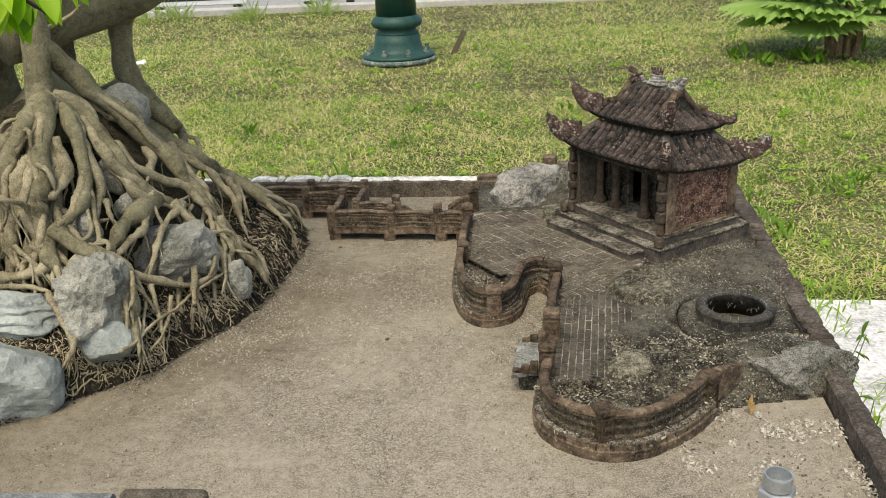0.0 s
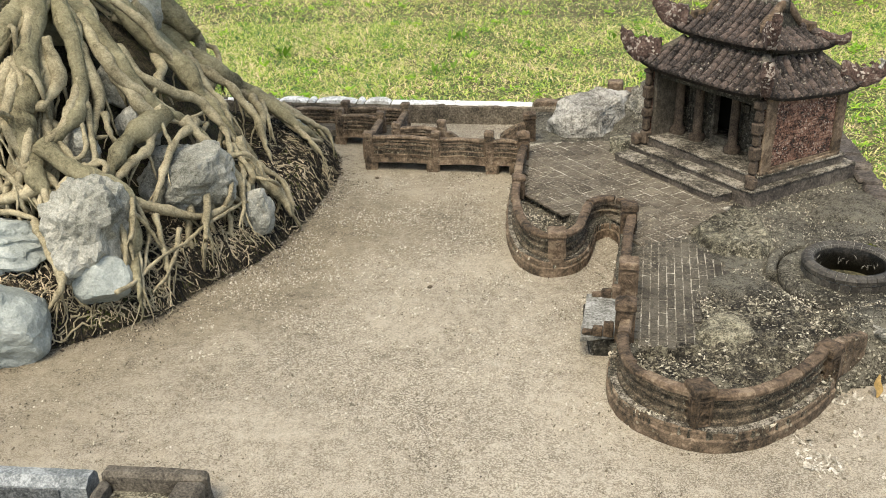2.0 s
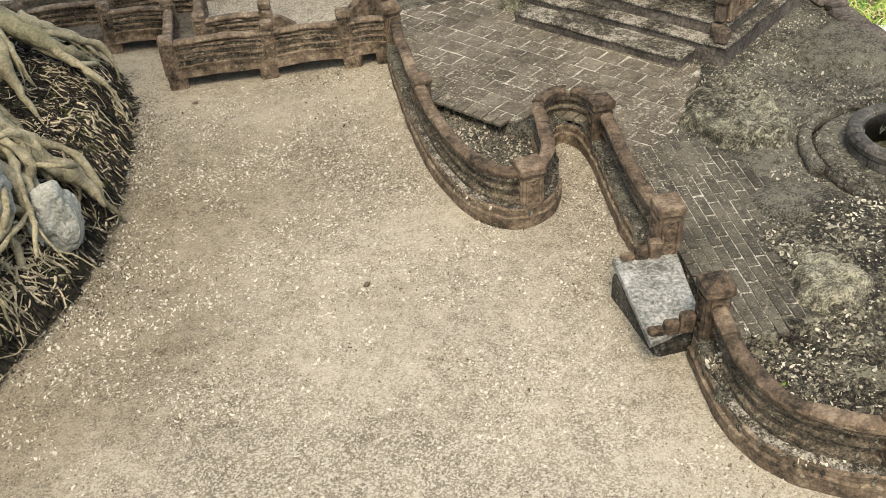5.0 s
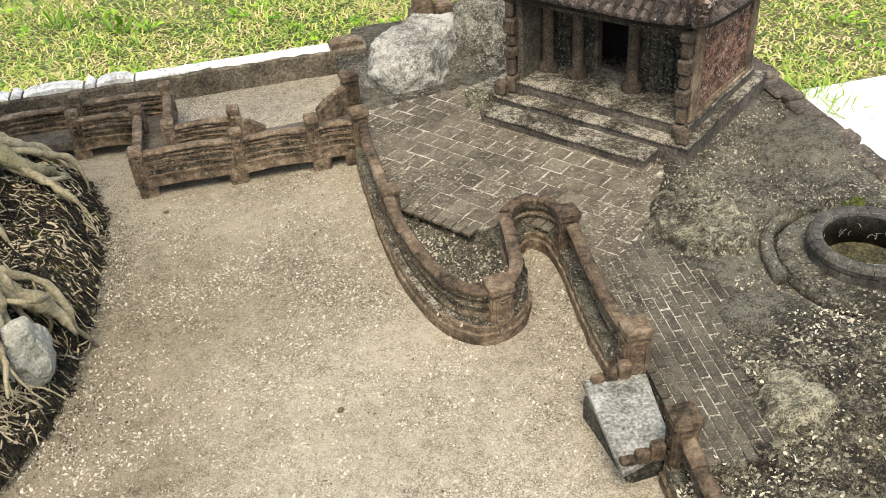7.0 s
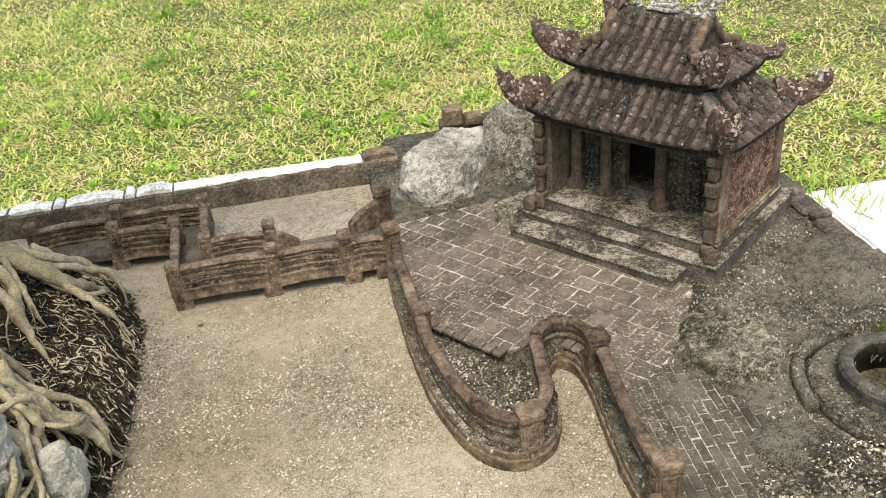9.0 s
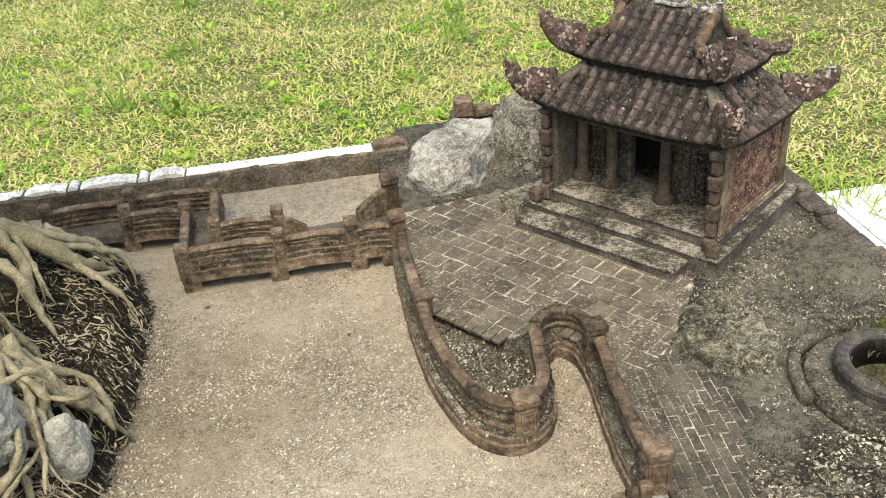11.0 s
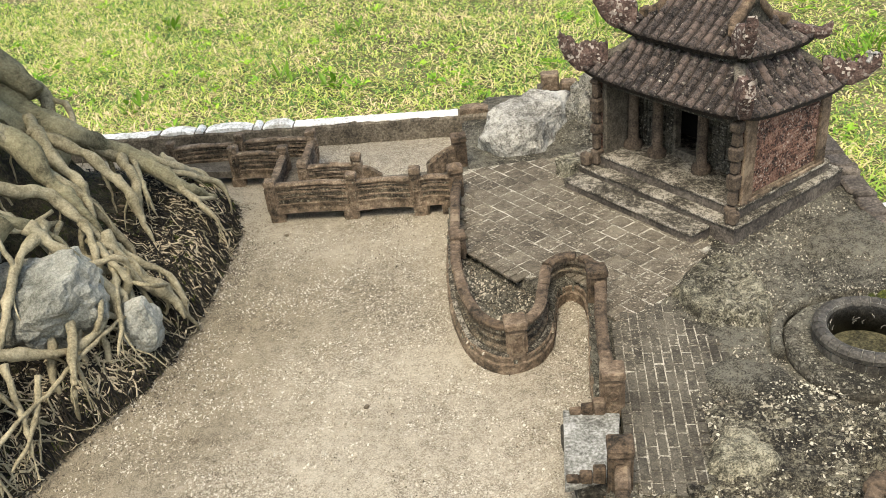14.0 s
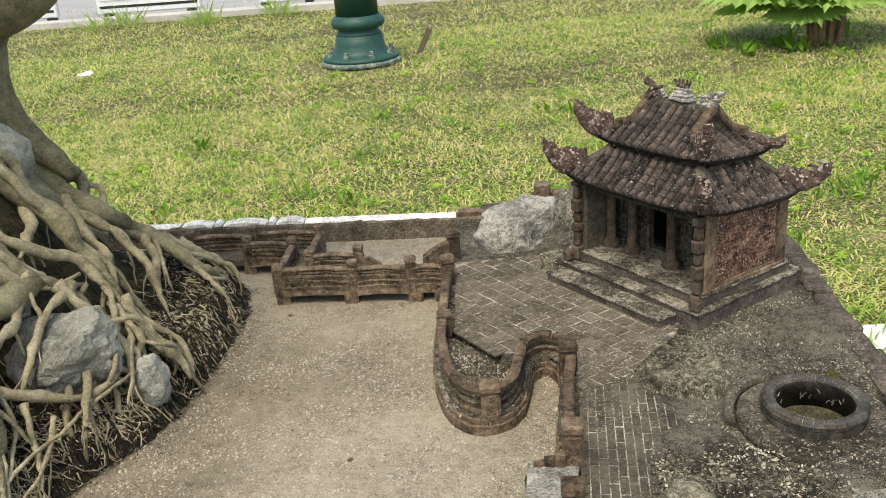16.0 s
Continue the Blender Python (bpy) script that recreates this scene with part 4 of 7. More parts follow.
# side walls with sunk brick panels
for y0, y1, nm in ((0.004, 0.018, "right"), (0.346, 0.360, "left")):
    part("side_wall", worn_box((0.055, y0, ZF), (0.300, y1, ZW), 0.001, 4, 0.0008, 70, y0), M_REDBRICK, temple, "red brick side wall, stained black")
    ya, yb = (y0 - 0.005, y0 + 0.002) if y0 < 0.1 else (y1 - 0.002, y1 + 0.005)
    for x0, x1 in ((0.050, 0.082), (0.272, 0.304)):
        part("pilaster", worn_box((x0, ya, ZF), (x1, yb, ZW), 0.002, 2, 0.0012, 60, x0), M_CLAY, temple)
    part("panel_frame", worn_box((0.082, ya + 0.002, ZF), (0.272, yb, ZF + 0.014), 0.001, 3, 0.001, 60, 2), M_CLAY, temple)
    part("panel_frame", worn_box((0.082, ya + 0.002, ZW - 0.03), (0.272, yb, ZW - 0.006), 0.001, 3, 0.001, 60, 3), M_REDBRICK, temple)
    # courses of small bricks in the panel
    rnd = random.Random(int(y0 * 1000))
    for r in range(12):
        z = ZF + 0.016 + r * 0.0101
        x = 0.084 + (0.009 if r % 2 else 0.0)
        while x < 0.262:
            bm = bmesh.new()
            d = rnd.uniform(0.0012, 0.0034)
            yy = (y0 - d, y0 + 0.002) if y0 < 0.1 else (y1 - 0.002, y1 + d)
            box(bm, (x, yy[0], z), (min(x + 0.0172, 0.2715), yy[1], z + 0.0088), 0.0008)
            part("brick", bm, M_REDBRICK, temple)
            x += 0.0184
part("back_wall", worn_box((0.288, 0.018, ZF), (0.300, 0.346, ZW), 0.001, 3, 0.0008, 60, 9), M_REDBRICK, temple)
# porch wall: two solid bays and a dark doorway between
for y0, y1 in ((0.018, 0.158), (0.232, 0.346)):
    part("porch_wall", worn_box((0.140, y0, ZF), (0.150, y1, ZW), 0.001, 4, 0.0014, 60, y0), M_DARKPLASTER, temple, "dark carved porch wall")
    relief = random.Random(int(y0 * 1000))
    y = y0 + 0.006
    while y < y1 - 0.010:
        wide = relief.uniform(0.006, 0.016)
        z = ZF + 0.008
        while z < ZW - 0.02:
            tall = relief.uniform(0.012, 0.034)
            part("carving", worn_box((0.1405 - relief.uniform(0.0015, 0.006), y, z), (0.1415, min(y + wide, y1 - 0.003), min(z + tall, ZW - 0.012)), 0.001, 1, 0.0022, 90, y * 50 + z), M_DARKPLASTER, temple)
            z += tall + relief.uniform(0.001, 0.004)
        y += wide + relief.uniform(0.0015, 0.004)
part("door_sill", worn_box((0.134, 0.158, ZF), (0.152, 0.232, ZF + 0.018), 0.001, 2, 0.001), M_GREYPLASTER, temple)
part("door_head", worn_box((0.140, 0.158, 0.205), (0.150, 0.232, ZW), 0.001, 2, 0.001), M_DARKPLASTER, temple)
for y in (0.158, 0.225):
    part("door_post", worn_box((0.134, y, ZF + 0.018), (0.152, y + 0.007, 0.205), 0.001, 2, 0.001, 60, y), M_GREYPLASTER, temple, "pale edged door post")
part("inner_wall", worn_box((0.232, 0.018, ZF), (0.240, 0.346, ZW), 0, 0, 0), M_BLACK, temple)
part("ceiling_board", worn_box((0.055, 0.018, ZW - 0.012), (0.288, 0.346, ZW - 0.004), 0, 0, 0), M_DARKPLASTER, temple)
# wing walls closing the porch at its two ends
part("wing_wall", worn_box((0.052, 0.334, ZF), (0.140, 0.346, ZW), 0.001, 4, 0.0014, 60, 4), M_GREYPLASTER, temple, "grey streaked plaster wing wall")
part("wing_wall", worn_box((0.062, 0.018, ZF), (0.140, 0.028, ZW), 0.001, 4, 0.0014, 60, 7), M_DARKPLASTER, temple, "dark plaster wing wall")
part("porch_beam", worn_box((0.060, 0.028, ZW - 0.026), (0.076, 0.334, ZW - 0.013), 0.001, 5, 0.0012, 60, 8), M_DARKPLASTER, temple, "dark porch beam")


def column(x, y, r, base, material, name="column"):
    bm = bmesh.new()
    prof = ((0, r * 1.5), (0.004, r * 1.75), (0.014, r * 1.8), (0.019, r * 1.5), (0.022, r * 1.02), (0.09, r), (0.165, r * 0.94), (ZW - ZF, r * 0.95)) if base else ((0, r), (0.09, r * 0.98), (ZW - ZF, r * 0.93))
    rings = [[bm.verts.new((x + q * math.cos(k * math.pi / 5), y + q * math.sin(k * math.pi / 5), ZF - 0.002 + h)) for k in range(10)] for h, q in prof]
    for a, b in zip(rings, rings[1:]):
        for k in range(10):
            bm.faces.new((a[k], a[(k + 1) % 10], b[(k + 1) % 10], b[k]))
    bm.faces.new(rings[-1])
    rough_up(bm, 0.0008, 90, y * 20)
    part(name, bm, material, temple, smooth=True)


for y in (0.142, 0.254, 0.318):
    column(0.114, y, 0.0110, True, M_COLUMN)
# knotted corner piers in front of the side walls
for y, seed in ((0.012, 1), (0.352, 2)):
    z = 0.036
    rnd = random.Random(seed)
    for k in range(7):
        h = rnd.uniform(0.022, 0.034)
        w = 0.0085 if k % 2 else 0.0115
        if z + h > ZW - 0.004:
            h = ZW - 0.004 - z
        part("pier_block", worn_box((0.042 - w, y - w, z), (0.042 + w, y + w, z + h - 0.001), 0.004, 1, 0.0022, 70, z * 40 + seed), M_COLUMN, temple)
        z += h
        if z > ZW - 0.006:
            break
for y in (-0.002, 0.366):
    part("foot_stone", worn_box((0.014, y - 0.013, 0.033), (0.034, y + 0.011, 0.060), 0.005, 1, 0.003, 60, y * 9), M_COLUMN, temple)


# ---------- roofs ----------
SKEW = -0.08
GABLE = 0.5


def roof_face(side, eave, crown, z0, z1, lift, s, t, gable=1.0):
    """A point of one roof side. side 0 front, 1 right, 2 back, 3 left; s from -1 to 1 along it, t from eave 0 to crown 1. Below gable 1 the ends stop short and the long slopes run on to the ridge."""
    (ex0, ey0, ex1, ey1), (cx0, cy0, cx1, cy1) = eave, crown
    w = (s + 1) / 2
    if side in (0, 2):
        k = min(1.0, t / gable)
        ya, yb = ey0 + (cy0 - ey0) * k, ey1 + (cy1 - ey1) * k
        x = ex0 + (cx0 - ex0) * t if side == 0 else ex1 + (cx1 - ex1) * t
        p = Vector((x, ya + (yb - ya) * w, 0))
        up_ = t
    else:
        up_ = t * gable
        xa, xb = ex0 + (cx0 - ex0) * up_, ex1 + (cx1 - ex1) * up_
        y = ey0 + (cy0 - ey0) * t if side == 1 else ey1 + (cy1 - ey1) * t
        p = Vector((xa + (xb - xa) * w, y, 0))
    p.z = z0 + (z1 - z0) * (0.72 * up_ + 0.28 * up_ * up_) + lift * abs(s) ** 4.6 * (1 - t) ** 1.5 + SKEW * (p.x - 0.10)
    return p


# one half-round tile, a unit long, reused for all
def tile_mesh():
    bm = bmesh.new()
    rings = []
    for y, r, dz in ((0.0, 0.56, 0.0), (0.06, 0.58, 0.02), (1.08, 0.47, -0.03)):
        rings.append([bm.verts.new((math.cos(math.pi * k / 5) * r, y, math.sin(math.pi * k / 5) * r + dz)) for k in range(6)])
    for a, b in zip(rings, rings[1:]):
        for k in range(5):
            bm.faces.new((a[k], b[k], b[k + 1], a[k + 1]))
    bm.faces.new(rings[0])
    me = bpy.data.meshes.new("roof_tile")
    bm.to_mesh(me)
    bm.free()
    me.materials.append(M_ROOF)
    me.polygons.foreach_set("use_smooth", [True] * len(me.polygons))
    return me


TILE = tile_mesh()


def tiled_roof(eave, crown, z0, z1, lift, rows, pitch, parent, label, gable=1.0):
    roof = None
    bm = bmesh.new()
    for side in range(4):
        nx, ny = 24, 6
        for th in (0.0, -0.006):
            g = [[bm.verts.new(roof_face(side, eave, crown, z0, z1, lift, -1 + 2 * i / nx, j / ny, gable) + Vector((0, 0, th))) for j in range(ny + 1)] for i in range(nx + 1)]
            for i in range(nx):
                for j in range(ny):
                    bm.faces.new((g[i][j], g[i + 1][j], g[i + 1][j + 1], g[i][j + 1]))
            if th == 0.0:
                top = g
            else:
                for i in range(nx):
                    bm.faces.new((top[i][0], top[i + 1][0], g[i + 1][0], g[i][0]))
    bmesh.ops.remove_doubles(bm, verts=bm.verts[:], dist=0.0002)
    roof = part("roof", bm, M_ROOFPAN, parent, label, smooth=True)
    rest_v, rest_f = [], []
    rnd = random.Random(int(z0 * 1000))
    for side in range(4):
        length = (eave[3] - eave[1]) if side in (0, 2) else (eave[2] - eave[0])
        short = (crown[3] - crown[1]) if side in (0, 2) else (crown[2] - crown[0])
        cols = int(length / pitch)
        for c in range(cols):
            # a column keeps its distance along the eave; it ends where it meets the hip
            s0 = -1 + 2 * (c + 0.5) / cols
            off = s0 * length / 2
            count = rows if side in (0, 2) else max(2, round(rows * gable))
            for r in range(count):
                t0, t1 = r / count, (r + 1) / count
                k0, k1 = (min(1.0, t0 / gable), min(1.0, t1 / gable)) if side in (0, 2) else (t0 * gable, t1 * gable)
                half0, half1 = (length + (short - length) * k0) / 2, (length + (short - length) * k1) / 2
                if abs(off) > half0 - pitch * 0.25:
                    continue
                a = roof_face(side, eave, crown, z0, z1, lift, max(-1, min(1, off / half0)), t0, gable)
                b = roof_face(side, eave, crown, z0, z1, lift, max(-1, min(1, off / half1)), t1, gable)
                d = b - a
                ln = d.length * (0.98 if abs(off) <= half1 else 0.7)
                d.normalize()
                x = d.cross(Vector((0, 0, 1))).normalized()
                up = x.cross(d)
                m = Matrix.Identity(4)
                jit = rnd.uniform(-0.0007, 0.0007)
                wide, high = pitch * rnd.uniform(0.56, 0.64), pitch * 0.86
                for k in range(3):
                    m[k][0], m[k][1], m[k][2], m[k][3] = x[k] * wide, d[k] * ln, up[k] * high, a[k] + x[k] * jit + up[k] * (0.0005 + 0.0006 * rnd.random())
                if side in (0, 1):
                    ob = new("roof_tile", TILE)
                    ob.parent = roof
                    ob.matrix_basis = m
                else:
                    base = len(rest_v)
                    rest_v += [m @ v.co for v in TILE.vertices]
                    rest_f += [[base + i for i in p.vertices] for p in TILE.polygons]
    me = bpy.data.meshes.new("far_roof_tiles")
    me.from_pydata(rest_v, [], rest_f)
    ob = placed("far_roof_tiles", me, M_ROOF, roof, smooth=True)
    ob["kind"] = "stuff"
    return roof


def ridge_line(parent, pts, w, h, material, seed=0.0, name="hip_ridge"):
    bm = bmesh.new()
    sweep(bm, spline(pts, 0.006), [(-w, -0.004), (w, -0.004), (w * 1.05, h * 0.6), (w * 0.6, h), (-w * 0.6, h), (-w * 1.05, h * 0.6)], 0.0012, seed)
    return part(name, bm, material, parent, smooth=True)


def ornament(parent, at, size, seed, material, name="finial", turn=0.0, lean=0.0):
    """A broken, scrolled clay finial: a crooked stem with curls along its back."""
    bm = bmesh.new()
    rnd = random.Random(seed)
    pts = [Vector((size * (-0.45 + 0.25 * math.sin(k * 1.1) + 0.17 * k + rnd.uniform(-0.06, 0.06)), rnd.uniform(-0.1, 0.1) * size, size * (-0.25 + 0.21 * k + rnd.uniform(-0.05, 0.05)))) for k in range(8)]
    tube(bm, spline(pts, size * 0.09), [size * q * rnd.uniform(0.85, 1.2) for q in (0.40, 0.46, 0.36, 0.44, 0.30, 0.36, 0.20, 0.10)], 9, 0.75, 0.7, seed)
    rough_up(bm, size * 0.13, 2.2 / size, seed)
    ob = part(name, bm, material, parent)
    ob.matrix_basis = pose(*at, 0, lean, turn)
    return ob


M_FINIAL = mat("flaking_clay_finial", ((0.0166, 0.0122, 0.00968), (0.0663, 0.0414, 0.0329), (0.146, 0.1, 0.0823)), blotch=34, grain=300, bump=0.8, dist=0.002, fleck=(0.38, 0.34, 0.29), fleck_scale=200, fleck_cut=0.78)


def flare(parent, start, corner, out, seed, reach=0.040, rise=0.055, fin=0.026, curls=True, tip_material=None):
    """The upswept end of a hip: a thick fin that rises past the corner and breaks into flame-like curls."""
    rnd = random.Random(seed)
    side = Vector((-out.y, out.x, 0))
    top = corner + out * reach + Vector((0, 0, rise))
    line = spline([start, start.lerp(corner, 0.6) + Vector((0, 0, 0.002)), corner + Vector((0, 0, 0.003)), corner + out * reach * 0.55 + Vector((0, 0, rise * 0.36)), top], 0.004)
    bm = bmesh.new()
    rings = []
    n = len(line)
    for i, q in enumerate(line):
        t = i / (n - 1)
        h = 0.010 + fin * (0.25 + 0.75 * math.sin(math.pi * min(1.0, 0.12 + t * 0.86))) + min(fin, 0.010) * noise.noise(Vector((t * 7, seed, 0))) + min(fin, 0.008) * noise.noise(Vector((t * 17, seed, 3)))
        w = 0.0135 - 0.003 * t
        rings.append([bm.verts.new(q + side * a * w + Vector((0, 0, b))) for a, b in ((-0.7, -0.009), (0.7, -0.009), (1, -0.001), (1, h * 0.55), (0.55, h), (-0.55, h), (-1, h * 0.55), (-1, -0.001))])
    for a, b in zip(rings, rings[1:]):
        for k in range(8):
            bm.faces.new((a[k], a[(k + 1) % 8], b[(k + 1) % 8], b[k]))
    bm.faces.new(rings[0][::-1])
    bm.faces.new(rings[-1])
    bmesh.ops.recalc_face_normals(bm, faces=bm.faces[:])
    rough_up(bm, 0.003, 70, seed)
    part("flared_eave", bm, M_FINIAL, parent)
    if not curls:
        return
    # curls on its back
    for k, (t, size) in enumerate(((0.42, 0.012), (0.58, 0.016), (0.74, 0.017), (0.90, 0.013))):
        q = line[int(t * (n - 1))] + Vector((0, 0, 0.024 if t < 0.8 else 0.012))
        bm = bmesh.new()
        c = [q + out * size * x + Vector((0, 0, size * z)) + side * rnd.uniform(-0.3, 0.3) * size for x, z in ((0.3, -0.7), (0.1, 0.0), (0.3, 0.6), (0.0, 0.95), (-0.35, 0.8))]
        tube(bm, spline(c, size * 0.25), [size * r for r in (0.5, 0.48, 0.38, 0.28, 0.15)], 7, 0.6, 0.75, seed + k)
        rough_up(bm, size * 0.12, 2.5 / size, seed + k)
        part("curl", bm, (tip_material or M_FINIAL) if k >= 2 else M_FINIAL, parent)


EAVE1, CROWN1 = (0.024, -0.012, 0.330, 0.376), (0.098, 0.060, 0.262, 0.304)
Z10, Z11, LIFT1 = 0.222, 0.292, 0.016
low = tiled_roof(EAVE1, CROWN1, Z10, Z11, LIFT1, 5, 0.0212, temple, "lower roof of dark half-round tiles")
part("neck_wall", worn_box((0.104, 0.066, 0.262), (0.256, 0.298, 0.318), 0.002, 4, 0.0015, 50, 3), M_DARKPLASTER, temple, "dark neck wall between the roofs")
part("neck_band", worn_box((0.094, 0.056, 0.284), (0.266, 0.308, 0.293), 0.002, 5, 0.0022, 50, 4), M_GREYPLASTER, temple, "grey plaster band under the upper roof")
EAVE2, CROWN2 = (0.084, 0.040, 0.290, 0.340), (0.178, 0.104, 0.194, 0.276)
Z20, Z21, LIFT2 = 0.309, 0.388, 0.012
up = tiled_roof(EAVE2, CROWN2, Z20, Z21, LIFT2, 6, 0.0205, temple, "upper roof of dark half-round tiles", GABLE)
for y, yo in ((CROWN2[1], -0.004), (CROWN2[3], 0.004)):
    bm = bmesh.new()
    low_ = roof_face(0, EAVE2, CROWN2, Z20, Z21, LIFT2, 0, GABLE), roof_face(2, EAVE2, CROWN2, Z20, Z21, LIFT2, 0, GABLE)
    tri = [(low_[0].x, low_[0].z - 0.004), (low_[1].x, low_[1].z - 0.004), (CROWN2[2], Z21 - 0.010), (CROWN2[0], Z21 - 0.006)]
    a_, b_ = [bm.verts.new((q[0], y, q[1])) for q in tri], [bm.verts.new((q[0], y + yo, q[1])) for q in tri]
    bm.faces.new(a_), bm.faces.new(b_)
    for k in range(4):
        bm.faces.new((a_[k], a_[(k + 1) % 4], b_[(k + 1) % 4], b_[k]))
    bmesh.ops.recalc_face_normals(bm, faces=bm.faces[:])
    part("gable_wall", bm, M_DARKPLASTER, up, "dark gable wall")
for eave, crown, z0, z1, lift, host, sd, gab in ((EAVE1, CROWN1, Z10, Z11, LIFT1, low, 1, 1.0), (EAVE2, CROWN2, Z20, Z21, LIFT2, up, 7, GABLE)):
    for side, s in ((0, -1), (0, 1), (2, -1), (2, 1)):
        pts = [roof_face(side, eave, crown, z0, z1, lift, s, t * gab, gab) for t in (1.0, 0.75, 0.5, 0.25, 0.08, 0.0)]
        out = (pts[-1] - pts[-2]).normalized()
        flat_out = Vector((out.x, out.y, 0)).normalized()
        ridge_line(host, pts, 0.0095, 0.012, M_GREYPLASTER if host is low else M_ROOF, sd + s)
        rear_right = side == 2 and s < 0
        reach, rise, fin = (0.042, 0.054, 0.036) if not rear_right else ((0.050, 0.036, 0.022) if host is low else (0.026, 0.014, 0.001))
        if side == 0 and s < 0:
            reach, rise = 0.026, 0.052
        flare(host, pts[2], pts[-1], flat_out, sd * 3 + side + (5 if s > 0 else 0), reach, rise, fin, not (rear_right and host is up), M_PORCELAIN if rear_right else None)
# gables and the main ridge with its pearl and beasts
RX = (CROWN2[0] + CROWN2[2]) / 2
RZ = Z21 + SKEW * (RX - 0.10)
ridge_line(up, [(RX, 0.096, RZ - 0.004), (RX, 0.186, RZ - 0.006), (RX, 0.276, RZ - 0.004)], 0.010, 0.020, M_DARKPLASTER, 3, "main_ridge")
for k, (w, h0, h1) in enumerate(((0.030, 0.014, 0.023), (0.024, 0.022, 0.030), (0.017, 0.029, 0.036), (0.020, 0.035, 0.042))):
    part("ridge_tablet", worn_box((RX - 0.011 + 0.001 * k, 0.186 - w, RZ + h0), (RX + 0.011 - 0.001 * k, 0.186 + w, RZ + h1), 0.002, 2, 0.0022, 90, k), M_PORCELAIN, up, "stepped porcelain tablet, chipped and grimy")
for k in range(5):
    a = (k - 2) * 0.42
    bm = bmesh.new()
    tube(bm, spline([(0, 0, 0), (0, 0.009 * math.sin(a), 0.010), (0, 0.016 * math.sin(a), 0.020 * math.cos(a * 0.6))], 0.003), (0.0052, 0.0026), 7, 0.5, 0.8, k)
    ob = part("flame", bm, M_FINIAL, up, "upright clay flame on the ridge tablet")
    ob.matrix_basis = pose(RX, 0.186 + 0.005 * (k - 2), RZ + 0.040)
for y, size, seed, material, turn in ((0.272, 0.026, 23, M_FINIAL, 90), (0.258, 0.018, 24, M_FINIAL, -90), (0.238, 0.014, 27, M_PORCELAIN, 90), (0.138, 0.015, 25, M_PORCELAIN, -90), (0.120, 0.020, 28, M_PORCELAIN, -90), (0.102, 0.024, 26, M_PORCELAIN, -90)):
    ornament(up, (RX, y, RZ + 0.014 + size * 0.2), size, seed, material, turn=turn)
# ridges that run down the front and back slopes from the gables, with a stepped end
for side in (0, 2):
    for s in (-1, 1):
        run = [roof_face(side, EAVE2, CROWN2, Z20, Z21, LIFT2, s, t, GABLE) for t in (1.0, 0.75, GABLE, GABLE * 0.72)]
        ridge_line(up, run, 0.0085, 0.018, M_CLAY, s + side, "slope_ridge")
        q = run[-1]
        part("ridge_end", worn_box((q.x - 0.012, q.y - 0.010, q.z), (q.x + 0.010, q.y + 0.010, q.z + 0.019), 0.003, 1, 0.0015), M_CLAY, up)

# ---------- well ----------
well = thing("well", (0.662, 1.803, 0.03), "round miniature well ring of dark stone blocks with pale joints", "well")
well.matrix_world = pose(0.662, 1.803, 0.036) @ Matrix.Diagonal((1.07, 1.07, 0.80, 1))
bm = bmesh.new()


def lathe(bm, prof, n=48, wob=0.0):
    rows = [[bm.verts.new((r * math.cos(2 * math.pi * k / n), r * math.sin(2 * math.pi * k / n), z)) for k in range(n)] for r, z in prof]
    for a, b in zip(rows, rows[1:]):
        for k in range(n):
            bm.faces.new((a[k], a[(k + 1) % n], b[(k + 1) % n], b[k]))
    bmesh.ops.recalc_face_normals(bm, faces=bm.faces[:])
    if wob:
        rough_up(bm, wob, 50)


lathe(bm, ((0.060, -0.02), (0.060, 0.053), (0.0733, 0.053), (0.0730, -0.026), (0.060, -0.026), (0.060, -0.02)), wob=0.0006)
part("ring", bm, M_WHITEROCK, well, "pale mortar core")
blk = bmesh.new()
w = 2 * math.pi / 30
rows = []
for ang in (-w * 0.455, 0.0, w * 0.455):
    rows.append([blk.verts.new((r * math.cos(ang), r * math.sin(ang), z)) for r, z in ((0.0727, 0.010), (0.0765, 0.011), (0.0765, 0.0345), (0.0750, 0.035))])
for a, b in zip(rows, rows[1:]):
    for k in range(3):
        blk.faces.new((a[k], b[k], b[k + 1], a[k + 1]))
bmesh.ops.recalc_face_normals(blk, faces=blk.faces[:])
me_side = bpy.data.meshes.new("block")
blk.to_mesh(me_side)
blk.free()
me_side.materials.append(M_WELL)
blk = bmesh.new()
rows = []
for ang in (-w * 0.465, 0.0, w * 0.465):
    rows.append([blk.verts.new((r * math.cos(ang), r * math.sin(ang), z)) for r, z in ((0.0755, 0.0365), (0.0774, 0.038), (0.0784, 0.047), (0.0755, 0.0535), (0.0703, 0.0565), (0.066, 0.0565), (0.0605, 0.0535), (0.0575, 0.047), (0.058, -0.012))])
for a, b in zip(rows, rows[1:]):
    for k in range(8):
        blk.faces.new((a[k], b[k], b[k + 1], a[k + 1]))
bmesh.ops.recalc_face_normals(blk, faces=blk.faces[:])
me_top = bpy.data.meshes.new("kerb_block")
blk.to_mesh(me_top)
blk.free()
me_top.materials.append(M_WELL)
for k in range(30):
    for nm, me, f in (("block", me_side, 0.5), ("kerb_block", me_top, 0.0)):
        ob = new(nm, me)
        ob.parent = well
        ob.matrix_basis = pose(0, 0, 0, 0, 0, (k + f) * 12)
bm = bmesh.new()
